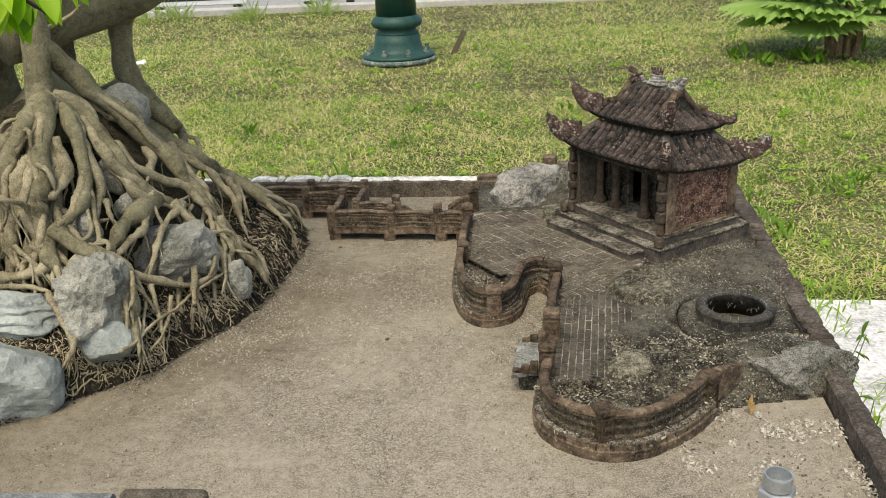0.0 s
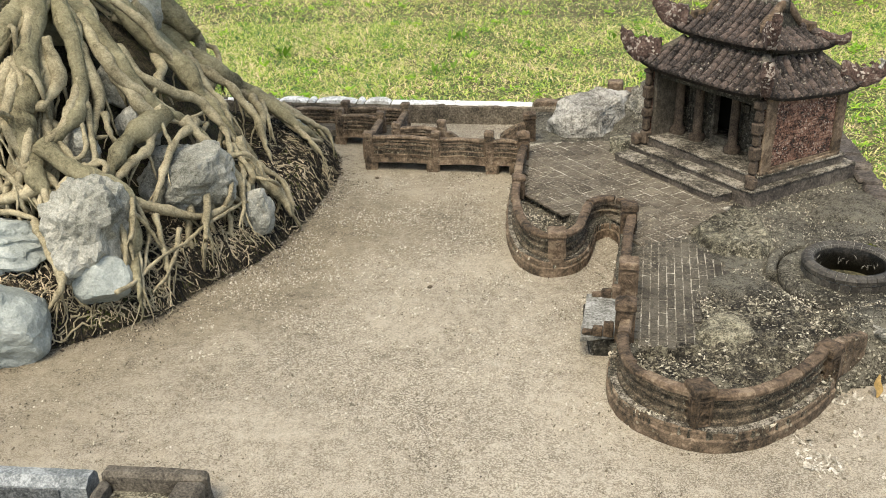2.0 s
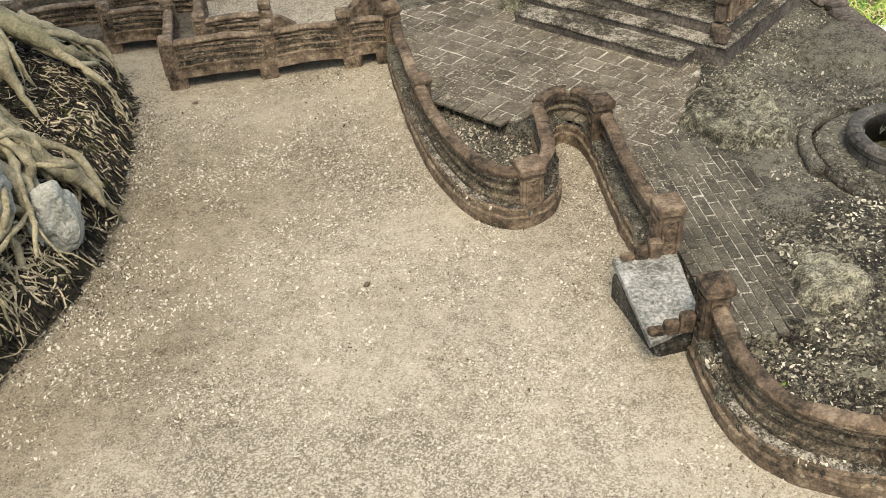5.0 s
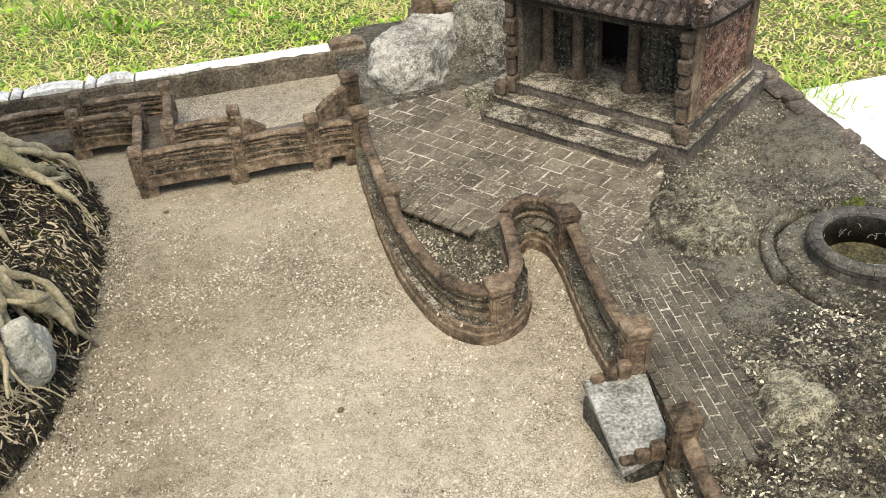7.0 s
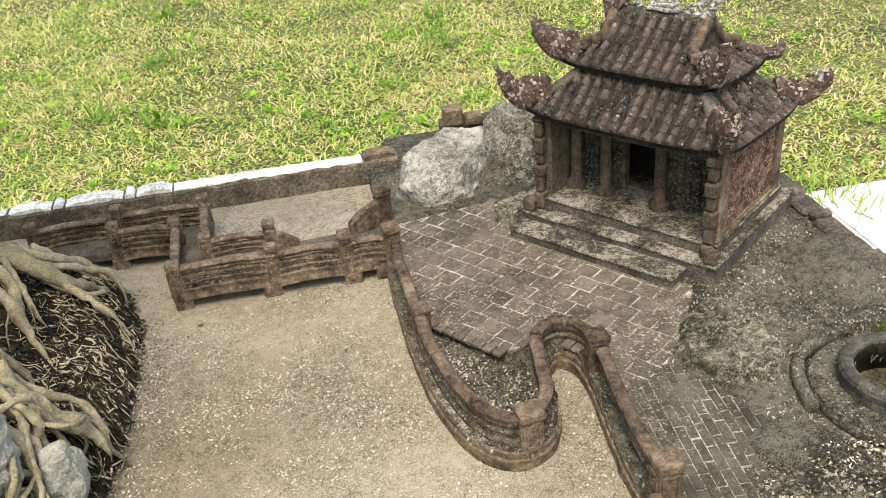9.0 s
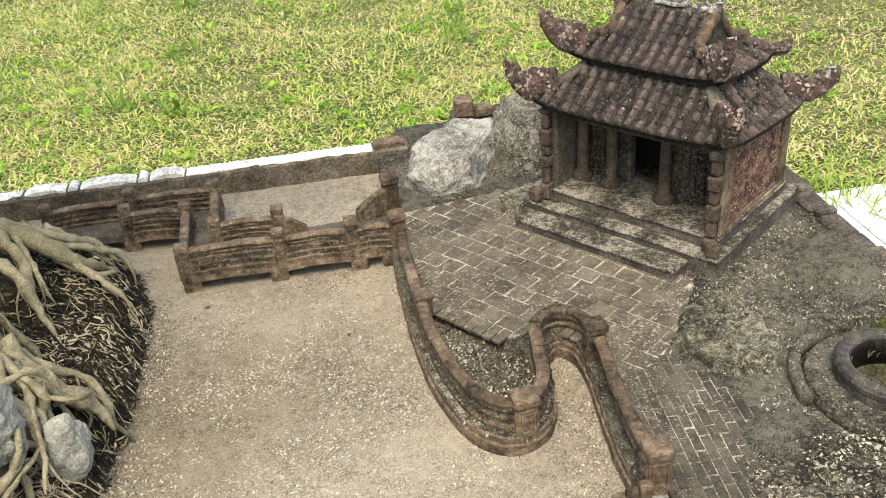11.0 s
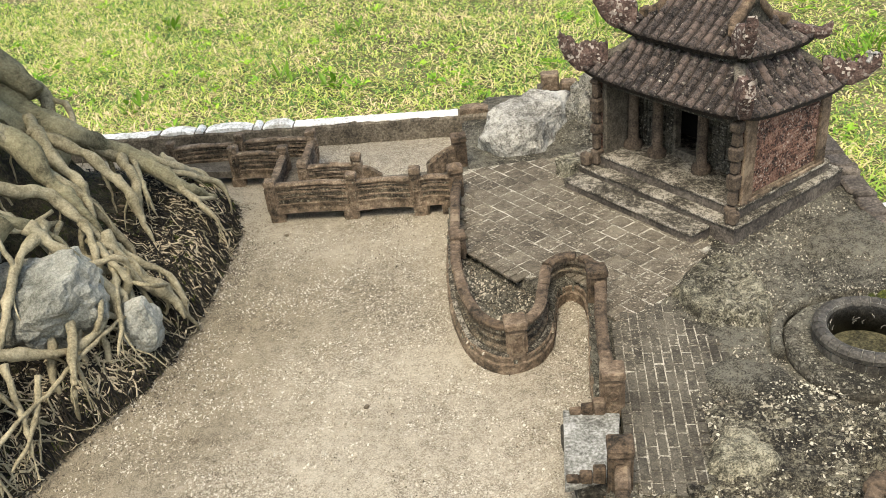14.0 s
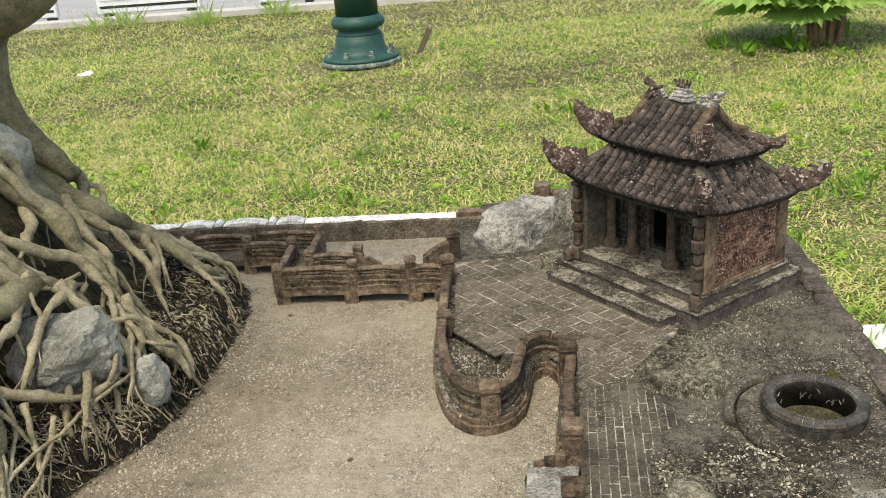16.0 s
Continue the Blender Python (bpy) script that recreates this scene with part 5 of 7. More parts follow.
lathe(bm, ((0.074, 0.0195), (0.106, 0.0190), (0.111, 0.014), (0.1115, -0.022), (0.074, -0.022), (0.074, 0.0195)), wob=0.0016)
# the flagged apron is broken away on one side
gone = [f for f in bm.faces if 0.5 < math.atan2(f.calc_center_median().y, f.calc_center_median().x) < 0.95]
bmesh.ops.delete(bm, geom=gone, context="FACES")
part("apron", bm, M_YARD, well, "dark worn apron round the well")
# dark ring on the apron's side: the lip's shade, put in as colour
bm = bmesh.new()
lathe(bm, ((0.1085, 0.0120), (0.1125, 0.0105), (0.1130, -0.024), (0.1085, -0.024), (0.1085, 0.0120)), wob=0.0012)
part("apron_edge", bm, M_DARKPLASTER, well, "apron edge with its shade put into a dark colour", smooth=True)
bm = bmesh.new()
arc = [Vector((0.127 * math.cos(radians(a)) * (1 + 0.04 * math.sin(a * 0.07)), 0.127 * math.sin(radians(a)), 0)) for a in range(78, 178, 3)]
sweep(bm, arc, [(-0.007, -0.020), (0.007, -0.020), (0.0075, 0.017), (0.004, 0.022), (-0.004, 0.022), (-0.0075, 0.016)], 0.0022, 6)
part("outer_kerb", bm, M_YARD, well, "broken outer kerb round part of the well", smooth=True)
bm = bmesh.new()
bmesh.ops.create_circle(bm, cap_ends=True, segments=40, radius=0.0605)
for v in bm.verts:
    v.co.z = -0.010
# near-black, slightly glossy lining inside the ring
inner = bmesh.new()
lathe(inner, ((0.0566, 0.046), (0.0570, 0.044), (0.0570, -0.012), (0.0562, -0.012), (0.0562, 0.045), (0.0566, 0.046)))
part("lining", inner, M_LININGSTONE, well, "glossy black inner wall", smooth=True)
M_MUCK = mat("mossy_well_bottom", ((0.012, 0.012, 0.006), (0.045, 0.042, 0.02), (0.11, 0.10, 0.055)), blotch=30, grain=240, bump=0.8, dist=0.003)
part("bottom", bm, M_MUCK, well, "mossy muddy well bottom")
bm = bmesh.new()
rnd = random.Random(4)
for k in range(15):
    a, z = rnd.uniform(0.2, 2.8), rnd.uniform(0.0, 0.036)
    r = 0.0556
    p = [Vector((r * math.cos(a + d), r * math.sin(a + d), z + h)) for d, h in ((0, 0), (rnd.uniform(-0.06, 0.06), 0.004), (rnd.uniform(-0.12, 0.12), 0.009))]
    tube(bm, p, (0.0011, 0.0004), 4, 0.0)
wisp = part("root_wisp", bm, M_WHITEROCK, well, "pale dry wisps on the inner wall")
wisp["kind"] = "stuff"

# ---------- soil mound ----------
FOOT = [(-0.98, 1.49), (-0.85, 1.535), (-0.765, 1.61), (-0.672, 1.675), (-0.59, 1.755), (-0.535, 1.87), (-0.462, 1.965), (-0.412, 2.14), (-0.388, 2.30), (-0.372, 2.47), (-0.395, 2.60), (-0.47, 2.70), (-0.60, 2.74), (-0.90, 2.76), (-1.5, 2.78), (-1.6, 1.5)]
FOOTV = [Vector(p) for p in FOOT]


def foot_dist(x, y):
    p = Vector((x, y))
    best = 9.0
    for a, b in zip(FOOTV[:13], FOOTV[1:14]):
        ab = b - a
        t = max(0.0, min(1.0, (p - a).dot(ab) / ab.length_squared))
        best = min(best, (a + ab * t - p).length)
    return best if inside(x, y, FOOT) else -best


def mound(x, y):
    d = foot_dist(x, y)
    if d < 0:
        return -0.01
    return 0.058 * min(1.0, d / 0.045) ** 0.6 + 0.48 * max(0.0, d - 0.02) * min(1.0, 0.62 / max(0.62, d + 0.22)) + bump_at(x, y, -0.92, 2.25, 0.32, 0.42, 0.25) + 0.010 * n3(x, y, 20) * min(1, d / 0.02) + 0.005 * n3(x, y, 70)


bm = bmesh.new()
xs, ys = np.arange(-1.5, -0.345, 0.011), np.arange(1.46, 2.79, 0.011)
made = {}
keep = [[foot_dist(x, y) > -0.012 for y in ys] for x in xs]
for i in range(len(xs) - 1):
    for j in range(len(ys) - 1):
        if keep[i][j] and keep[i + 1][j] and keep[i][j + 1] and keep[i + 1][j + 1]:
            q = []
            for a, b in ((i, j), (i + 1, j), (i + 1, j + 1), (i, j + 1)):
                if (a, b) not in made:
                    z = mound(xs[a], ys[b])
                    co = Vector((xs[a], ys[b], z))
                    if z > 0.01:
                        co += noise.noise_vector(co * 60) * 0.008
                    made[a, b] = bm.verts.new(co)
                q.append(made[a, b])
            bm.faces.new(q)
tagged(part("soil_mound", bm, M_DARKSOIL), "mound of black rooty soil under the fig", "soil", kind="stuff")

# mat of thin roots over its flank
rnd = random.Random(11)
bm = bmesh.new()
count = 0
while count < 3000:
    x, y = rnd.uniform(-1.0, -0.36), rnd.uniform(1.5, 2.66)
    d = foot_dist(x, y)
    if not 0.004 < d < 0.17 or rnd.random() < d * 3.5:
        continue
    count += 1
    ang = rnd.uniform(0, 2 * math.pi)
    if rnd.random() < 0.3:
        # most run down and out
        e = 0.01
        gx, gy = foot_dist(x + e, y) - foot_dist(x - e, y), foot_dist(x, y + e) - foot_dist(x, y - e)
        ang = math.atan2(-gy, -gx) + rnd.gauss(0, 0.7)
    pts = []
    lift = rnd.uniform(0.001, 0.009)
    for k in range(rnd.randint(5, 10)):
        dd = foot_dist(x, y)
        if dd < -0.012:
            break
        pts.append(Vector((x, y, max(0.002, mound(x, y)) + lift + rnd.uniform(-0.003, 0.005))))
        ang += rnd.gauss(0, 0.75)
        st = rnd.uniform(0.007, 0.014)
        x, y = x + st * math.cos(ang), y + st * math.sin(ang)
    if len(pts) >= 3:
        r = rnd.choice((0.0007, 0.0008, 0.0010, 0.0013, 0.0016, 0.0022))
        tube(bm, pts, (r, r * 0.5), 5, 0.1)
tagged(part("root_mat", bm, M_TWIG, smooth=True), "tangle of thin brown roots on the soil", "roots", kind="stuff")
# long wriggling roots that run along the foot and hang over it
bm = bmesh.new()
for k in range(105):
    i = rnd.choice((1, 1, 2, 2, 2, 3, 3, 3, 4, 4, 5, 6, 8, 10))
    t = rnd.random()
    p = FOOTV[i].lerp(FOOTV[i + 1], t)
    d = (FOOTV[i + 1] - FOOTV[i]).normalized() * rnd.choice((-1, 1))
    q = p + Vector((-abs(d.y), abs(d.x) * 0.3)) * rnd.uniform(0.0, 0.055)
    run, lift = [], rnd.uniform(0.003, 0.014)
    for j in range(rnd.randint(9, 22)):
        if foot_dist(q.x, q.y) < -0.010:
            break
        run.append(Vector((q.x, q.y, max(0.003, mound(q.x, q.y)) + lift + rnd.uniform(-0.004, 0.005))))
        a = rnd.gauss(0, 0.5)
        d = Vector((d.x * math.cos(a) - d.y * math.sin(a), d.x * math.sin(a) + d.y * math.cos(a)))
        q = q + d * 0.011
    if len(run) > 4:
        r = rnd.choice((0.0010, 0.0013, 0.0017, 0.0023))
        tube(bm, run, (r, r * 0.5), 6, 0.3)
tagged(part("root_fringe", bm, M_ROOT, smooth=True), "pale wriggling roots along the mound's foot", "roots", kind="stuff")
# crumbs of soil and bark on the slope and at its foot
bm = bmesh.new()
for k in range(900):
    x, y = rnd.uniform(-1.0, -0.33), rnd.uniform(1.48, 2.66)
    d = foot_dist(x, y)
    if -0.022 < d < 0.2:
        s = rnd.uniform(0.0015, 0.006) * (0.5 if d < 0 else 1)
        bmesh.ops.create_icosphere(bm, subdivisions=1, radius=s, matrix=pose(x, y, max(0.001, mound(x, y)) + s * 0.3, rnd.uniform(0, 90), rnd.uniform(0, 90), 0) @ Matrix.Diagonal((1.6, 0.8, 0.6, 1)))
M_CRUMB = mat("soil_crumb", ((0.01, 0.008, 0.006), (0.045, 0.034, 0.022), (0.13, 0.10, 0.065)), blotch=12, grain=200, bump=0.5, island=0.8)
tagged(part("soil_crumbs", bm, M_CRUMB), "loose crumbs of soil, bark and moss", "crumbs", kind="stuff")

# ---------- fig tree ----------
fig = thing("fig_tree", (-0.9, 2.2, 0.1), "old trained fig tree with a web of pale roots gripping rocks", "tree")
fo = Vector((-0.9, 2.2, 0.1))


def limb(name, pts, radii, material=M_BARK, segs=12, knots=0.35, seed=0.0, label=""):
    bm = bmesh.new()
    tube(bm, [p - fo for p in spline(pts, 0.018)], radii, segs, knots, seed=seed)
    return part(name, bm, material, fig, label, smooth=True)


limb("trunk", [(-1.24, 2.42, 0.10), (-1.22, 2.42, 0.35), (-1.17, 2.38, 0.6), (-1.03, 2.30, 0.82), (-0.98, 2.30, 1.05), (-0.99, 2.34, 1.3)], (0.15, 0.12, 0.10, 0.09, 0.08, 0.05), segs=20, label="thick grey-brown fluted trunk")
limb("trunk_stem", [(-0.875, 2.08, 0.42), (-0.895, 2.12, 0.50), (-0.893, 2.14, 0.60), (-0.90, 2.17, 0.70), (-0.95, 2.22, 0.85)], (0.050, 0.037, 0.033, 0.042, 0.07), seed=3, segs=14)
limb("limb", [(-1.02, 2.25, 0.69), (-0.92, 2.34, 0.695), (-0.82, 2.43, 0.720), (-0.70, 2.49, 0.795), (-0.58, 2.53, 0.95)], (0.09, 0.078, 0.084, 0.078, 0.05), seed=5, segs=18, label="heavy low limb")
limb("prop_root", [(-0.79, 2.46, 0.70), (-0.805, 2.475, 0.63), (-0.812, 2.48, 0.56), (-0.81, 2.48, 0.50), (-0.79, 2.48, 0.45), (-0.74, 2.475, 0.41), (-0.69, 2.46, 0.36)], (0.052, 0.030, 0.027, 0.032, 0.036, 0.028, 0.02), seed=7, segs=14)
limb("prop_root", [(-0.94, 2.38, 0.70), (-0.945, 2.40, 0.60), (-0.94, 2.40, 0.52), (-0.92, 2.39, 0.44)], (0.045, 0.032, 0.034, 0.05), seed=8, segs=12)
limb("prop_root", [(-0.90, 2.41, 0.455), (-0.86, 2.45, 0.478), (-0.82, 2.475, 0.492)], (0.03, 0.018, 0.02), seed=9)
limb("buttress", [(-1.0, 2.25, 0.5), (-0.9, 2.3, 0.40), (-0.78, 2.38, 0.32), (-0.66, 2.42, 0.23)], (0.11, 0.09, 0.075, 0.045), seed=10, segs=16, label="dark ridged buttress")
limb("buttress", [(-1.0, 2.15, 0.40), (-0.95, 2.04, 0.30), (-0.90, 1.94, 0.20), (-0.87, 1.88, 0.12)], (0.08, 0.065, 0.05, 0.05), seed=12, segs=16, label="dark hollow buttress")

serial = 0
ROOTS = []


def root(pts, radii, material=None):
    global serial
    serial += 1
    ROOTS.append((pts, radii))
    bm = bmesh.new()
    line = spline([Vector(p) - fo for p in pts], 0.010)
    # slight crookedness
    line = [q + noise.noise_vector(q * 16 + Vector((serial, 0, 0))) * 0.007 + noise.noise_vector(q * 55 + Vector((0, serial, 0))) * 0.0025 for q in line]
    swell = [radii[0] + (radii[1] - radii[0]) * k / 5 for k in range(6)]
    swell[0] *= 1.12
    swell[-1] *= 0.30
    tube(bm, line, swell, 12 if radii[0] > 0.012 else 8, 0.6, seed=serial * 1.3)
    # side rootlets that creep down over soil and stone
    rnd = random.Random(serial)
    for k in range(1 if radii[0] < 0.006 else 3):
        i = rnd.randrange(len(line) // 3, len(line) - 1)
        d = (line[i + 1] - line[i]).normalized() + Vector((rnd.uniform(-0.6, 0.6), rnd.uniform(-0.6, 0.5), rnd.uniform(-0.9, -0.2)))
        q, r, side = line[i].copy(), min(0.0065, radii[1] * rnd.uniform(0.35, 0.6)), []
        for _ in range(rnd.randint(5, 9)):
            side.append(q.copy())
            d = (d.normalized() + Vector((rnd.gauss(0, 0.22), rnd.gauss(0, 0.22), -0.30))).normalized()
            q = q + d * 0.013
            w = q + fo
            g = mound(w.x, w.y) if foot_dist(w.x, w.y) > -0.01 else 0.0
            if q.z + fo.z < g + r:
                q.z = g + r - fo.z
                d.z = max(d.z, -0.05)
        tube(bm, side, (r, r * 0.4), 6, 0.3, seed=serial + k)
    part("root", bm, material or (M_BARK if radii[0] > 0.018 else M_ROOT), fig, smooth=True)


root([(-0.885, 2.16, 0.64), (-0.865, 2.18, 0.605), (-0.842, 2.2, 0.568), (-0.80, 2.2, 0.515), (-0.755, 2.22, 0.469), (-0.706, 2.22, 0.408), (-0.66, 2.23, 0.350), (-0.614, 2.199, 0.304), (-0.563, 2.157, 0.258), (-0.526, 2.133, 0.215)], (0.026, 0.014))
root([(-0.90, 2.13, 0.56), (-0.87, 2.103, 0.524), (-0.806, 2.115, 0.487), (-0.761, 2.082, 0.448), (-0.718, 2.051, 0.396), (-0.677, 2.036, 0.347), (-0.645, 2.033, 0.31), (-0.602, 2.047, 0.281), (-0.579, 2.074, 0.271)], (0.026, 0.015))
root([(-0.584, 2.069, 0.273), (-0.597, 2.018, 0.262), (-0.610, 1.972, 0.236), (-0.62, 1.92, 0.195), (-0.626, 1.872, 0.16)], (0.0091, 0.0065))
root([(-0.6, 2.048, 0.281), (-0.557, 2.035, 0.237), (-0.519, 2.034, 0.188), (-0.5, 2.028, 0.15), (-0.492, 2.01, 0.10)], (0.0107, 0.0067))
root([(-0.728, 2.092, 0.418), (-0.687, 2.061, 0.37), (-0.64, 2.094, 0.335), (-0.591, 2.133, 0.292), (-0.551, 2.123, 0.247), (-0.517, 2.123, 0.204)], (0.0123, 0.0096))
root([(-0.628, 2.035, 0.299), (-0.655, 1.992, 0.288), (-0.675, 1.947, 0.271), (-0.688, 1.888, 0.258), (-0.70, 1.844, 0.22)], (0.0232, 0.0116))
root([(-0.87, 2.06, 0.53), (-0.853, 2.022, 0.503), (-0.842, 1.943, 0.448), (-0.828, 1.899, 0.393), (-0.838, 1.865, 0.337), (-0.825, 1.836, 0.286), (-0.791, 1.797, 0.237), (-0.77, 1.79, 0.19)], (0.024, 0.019))
root([(-0.83, 2.08, 0.51), (-0.813, 2.051, 0.489), (-0.778, 2.004, 0.43), (-0.758, 1.954, 0.374), (-0.753, 1.893, 0.331), (-0.774, 1.85, 0.309), (-0.792, 1.836, 0.294)], (0.0194, 0.0129))
root([(-0.76, 1.964, 0.384), (-0.737, 1.918, 0.328), (-0.715, 1.867, 0.282), (-0.702, 1.822, 0.243)], (0.0089, 0.0051))
root([(-0.869, 2.035, 0.513), (-0.884, 1.972, 0.485), (-0.901, 1.925, 0.437), (-0.914, 1.897, 0.391), (-0.92, 1.86, 0.30)], (0.0205, 0.0119))
root([(-0.822, 1.983, 0.462), (-0.794, 1.947, 0.409), (-0.799, 1.891, 0.364), (-0.835, 1.869, 0.348)], (0.0136, 0.0100))
root([(-0.863, 1.925, 0.436), (-0.883, 1.894, 0.391), (-0.873, 1.866, 0.339), (-0.894, 1.838, 0.288), (-0.89, 1.82, 0.22)], (0.0165, 0.0123))
root([(-0.8, 1.838, 0.296), (-0.743, 1.815, 0.262), (-0.688, 1.818, 0.238), (-0.65, 1.826, 0.200), (-0.634, 1.789, 0.155), (-0.624, 1.749, 0.109), (-0.608, 1.694, 0.062)], (0.0185, 0.0086))
root([(-0.676, 1.784, 0.208), (-0.645, 1.762, 0.159), (-0.632, 1.718, 0.10)], (0.0061, 0.0049))
root([(-0.648, 1.842, 0.191), (-0.606, 1.879, 0.15), (-0.558, 1.913, 0.128), (-0.521, 1.951, 0.124), (-0.501, 2.0, 0.133)], (0.0090, 0.0064))
root([(-0.634, 1.661, 0.088), (-0.606, 1.752, 0.090), (-0.572, 1.834, 0.098), (-0.527, 1.909, 0.115), (-0.486, 2.0, 0.119), (-0.458, 2.05, 0.104)], (0.0038, 0.0032))
root([(-0.799, 1.762, 0.182), (-0.765, 1.715, 0.154), (-0.730, 1.672, 0.112), (-0.738, 1.648, 0.079), (-0.76, 1.643, 0.055)], (0.0085, 0.0061))
root([(-0.97, 1.78, 0.19), (-0.917, 1.779, 0.195), (-0.86, 1.78, 0.192), (-0.796, 1.77, 0.187)], (0.0063, 0.0063))
root([(-0.98, 1.80, 0.19), (-0.917, 1.793, 0.205), (-0.847, 1.804, 0.218), (-0.787, 1.8, 0.239)], (0.0177, 0.0152))
root([(-0.79, 2.50, 0.45), (-0.768, 2.5, 0.425), (-0.725, 2.5, 0.385), (-0.692, 2.5, 0.343), (-0.685, 2.469, 0.299), (-0.68, 2.44, 0.24)], (0.0148, 0.0099))
root([(-0.80, 2.50, 0.40), (-0.717, 2.44, 0.331), (-0.636, 2.42, 0.281), (-0.592, 2.473, 0.229), (-0.536, 2.48, 0.19), (-0.466, 2.455, 0.140), (-0.408, 2.50, 0.08)], (0.034, 0.0117))
root([(-0.579, 2.494, 0.217), (-0.536, 2.40, 0.193), (-0.524, 2.34, 0.13)], (0.0107, 0.0076))
root([(-0.546, 2.512, 0.191), (-0.492, 2.51, 0.161), (-0.455, 2.56, 0.115), (-0.425, 2.60, 0.07)], (0.0098, 0.0065))
root([(-0.553, 2.476, 0.202), (-0.516, 2.39, 0.176), (-0.497, 2.36, 0.12)], (0.0077, 0.0046))
root([(-0.515, 2.55, 0.163), (-0.478, 2.57, 0.126), (-0.445, 2.58, 0.098), (-0.415, 2.56, 0.06)], (0.0084, 0.0050))
root([(-0.47, 2.45, 0.14), (-0.43, 2.42, 0.115), (-0.395, 2.40, 0.07)], (0.0080, 0.0050))
root([(-0.50, 2.48, 0.16), (-0.45, 2.50, 0.135), (-0.41, 2.53, 0.10), (-0.385, 2.52, 0.05)], (0.0075, 0.0050))
root([(-0.524, 2.132, 0.211), (-0.496, 2.109, 0.172), (-0.465, 2.10, 0.128), (-0.432, 2.11, 0.084), (-0.416, 2.09, 0.045)], (0.0124, 0.0111))
root([(-0.55, 2.127, 0.246), (-0.522, 2.076, 0.203), (-0.511, 2.02, 0.161), (-0.522, 1.955, 0.11)], (0.0080, 0.0054))
root([(-0.509, 2.103, 0.19), (-0.49, 2.027, 0.143), (-0.487, 1.95, 0.085)], (0.0067, 0.0040))
root([(-0.49, 2.093, 0.161), (-0.46, 2.092, 0.116), (-0.441, 2.14, 0.093), (-0.412, 2.137, 0.05)], (0.0069, 0.0042))
root([(-0.719, 1.948, 0.33), (-0.703, 1.915, 0.29), (-0.684, 1.92, 0.268)], (0.0077, 0.0051))
root([(-0.788, 1.854, 0.315), (-0.754, 1.844, 0.292), (-0.716, 1.812, 0.247)], (0.0062, 0.0050))
root([(-0.744, 1.895, 0.324), (-0.727, 1.864, 0.29), (-0.732, 1.838, 0.275), (-0.763, 1.832, 0.284)], (0.0050, 0.0038))
root([(-0.614, 1.853, 0.152), (-0.595, 1.808, 0.103), (-0.58, 1.765, 0.047)], (0.0062, 0.0037))
root([(-0.63, 1.779, 0.134), (-0.616, 1.745, 0.095), (-0.601, 1.70, 0.040)], (0.0049, 0.0036))
root([(-0.58, 1.865, 0.119), (-0.578, 1.80, 0.075), (-0.598, 1.742, 0.05)], (0.0050, 0.0037))
root([(-0.646, 1.842, 0.19), (-0.616, 1.805, 0.132), (-0.616, 1.734, 0.080)], (0.0049, 0.0037))
root([(-0.76, 2.28, 0.47), (-0.737, 2.3, 0.44), (-0.722, 2.3, 0.40), (-0.72, 2.31, 0.34)], (0.0126, 0.0095))
root([(-0.78, 2.22, 0.46), (-0.744, 2.25, 0.435), (-0.70, 2.22, 0.372), (-0.66, 2.11, 0.351), (-0.657, 2.053, 0.334)], (0.0143, 0.0096))
root([(-0.70, 2.40, 0.33), (-0.64, 2.31, 0.296), (-0.58, 2.253, 0.25), (-0.55, 2.16, 0.235)], (0.0133, 0.0104))
root([(-0.68, 2.35, 0.33), (-0.60, 2.34, 0.28), (-0.545, 2.33, 0.22), (-0.51, 2.30, 0.15), (-0.49, 2.28, 0.10)], (0.0125, 0.007))
root([(-0.62, 2.22, 0.30), (-0.57, 2.21, 0.25), (-0.53, 2.20, 0.19), (-0.50, 2.19, 0.11)], (0.0105, 0.006))
root([(-0.93, 1.98, 0.46), (-0.96, 1.90, 0.38), (-0.95, 1.84, 0.30), (-0.97, 1.80, 0.22)], (0.024, 0.014))
root([(-0.84, 1.88, 0.36), (-0.815, 1.83, 0.30), (-0.835, 1.80, 0.24), (-0.83, 1.79, 0.18)], (0.010, 0.007))

# the lattice in front of the stem, where roots part and meet again
root([(-0.905, 2.06, 0.50), (-0.94, 2.00, 0.45), (-0.955, 1.95, 0.39), (-0.945, 1.90, 0.33), (-0.955, 1.86, 0.26), (-0.95, 1.83, 0.19)], (0.019, 0.011))
root([(-0.955, 1.95, 0.40), (-0.925, 1.92, 0.37), (-0.905, 1.88, 0.32), (-0.915, 1.85, 0.25), (-0.905, 1.82, 0.18)], (0.014, 0.009))
root([(-0.885, 2.02, 0.485), (-0.865, 1.97, 0.43), (-0.870, 1.92, 0.38), (-0.855, 1.88, 0.31), (-0.862, 1.84, 0.25), (-0.855, 1.81, 0.19)], (0.018, 0.012))
root([(-0.845, 1.99, 0.465), (-0.815, 1.95, 0.40), (-0.812, 1.90, 0.33), (-0.80, 1.86, 0.27), (-0.815, 1.82, 0.21)], (0.016, 0.011))
root([(-0.80, 2.05, 0.47), (-0.765, 2.01, 0.40), (-0.735, 1.97, 0.345), (-0.735, 1.91, 0.30), (-0.75, 1.87, 0.25)], (0.013, 0.009))
root([(-0.99, 2.00, 0.45), (-0.985, 1.93, 0.37), (-0.995, 1.88, 0.30), (-0.985, 1.84, 0.22)], (0.017, 0.011))
root([(-0.925, 1.92, 0.36), (-0.88, 1.895, 0.33), (-0.845, 1.865, 0.28)], (0.009, 0.007))
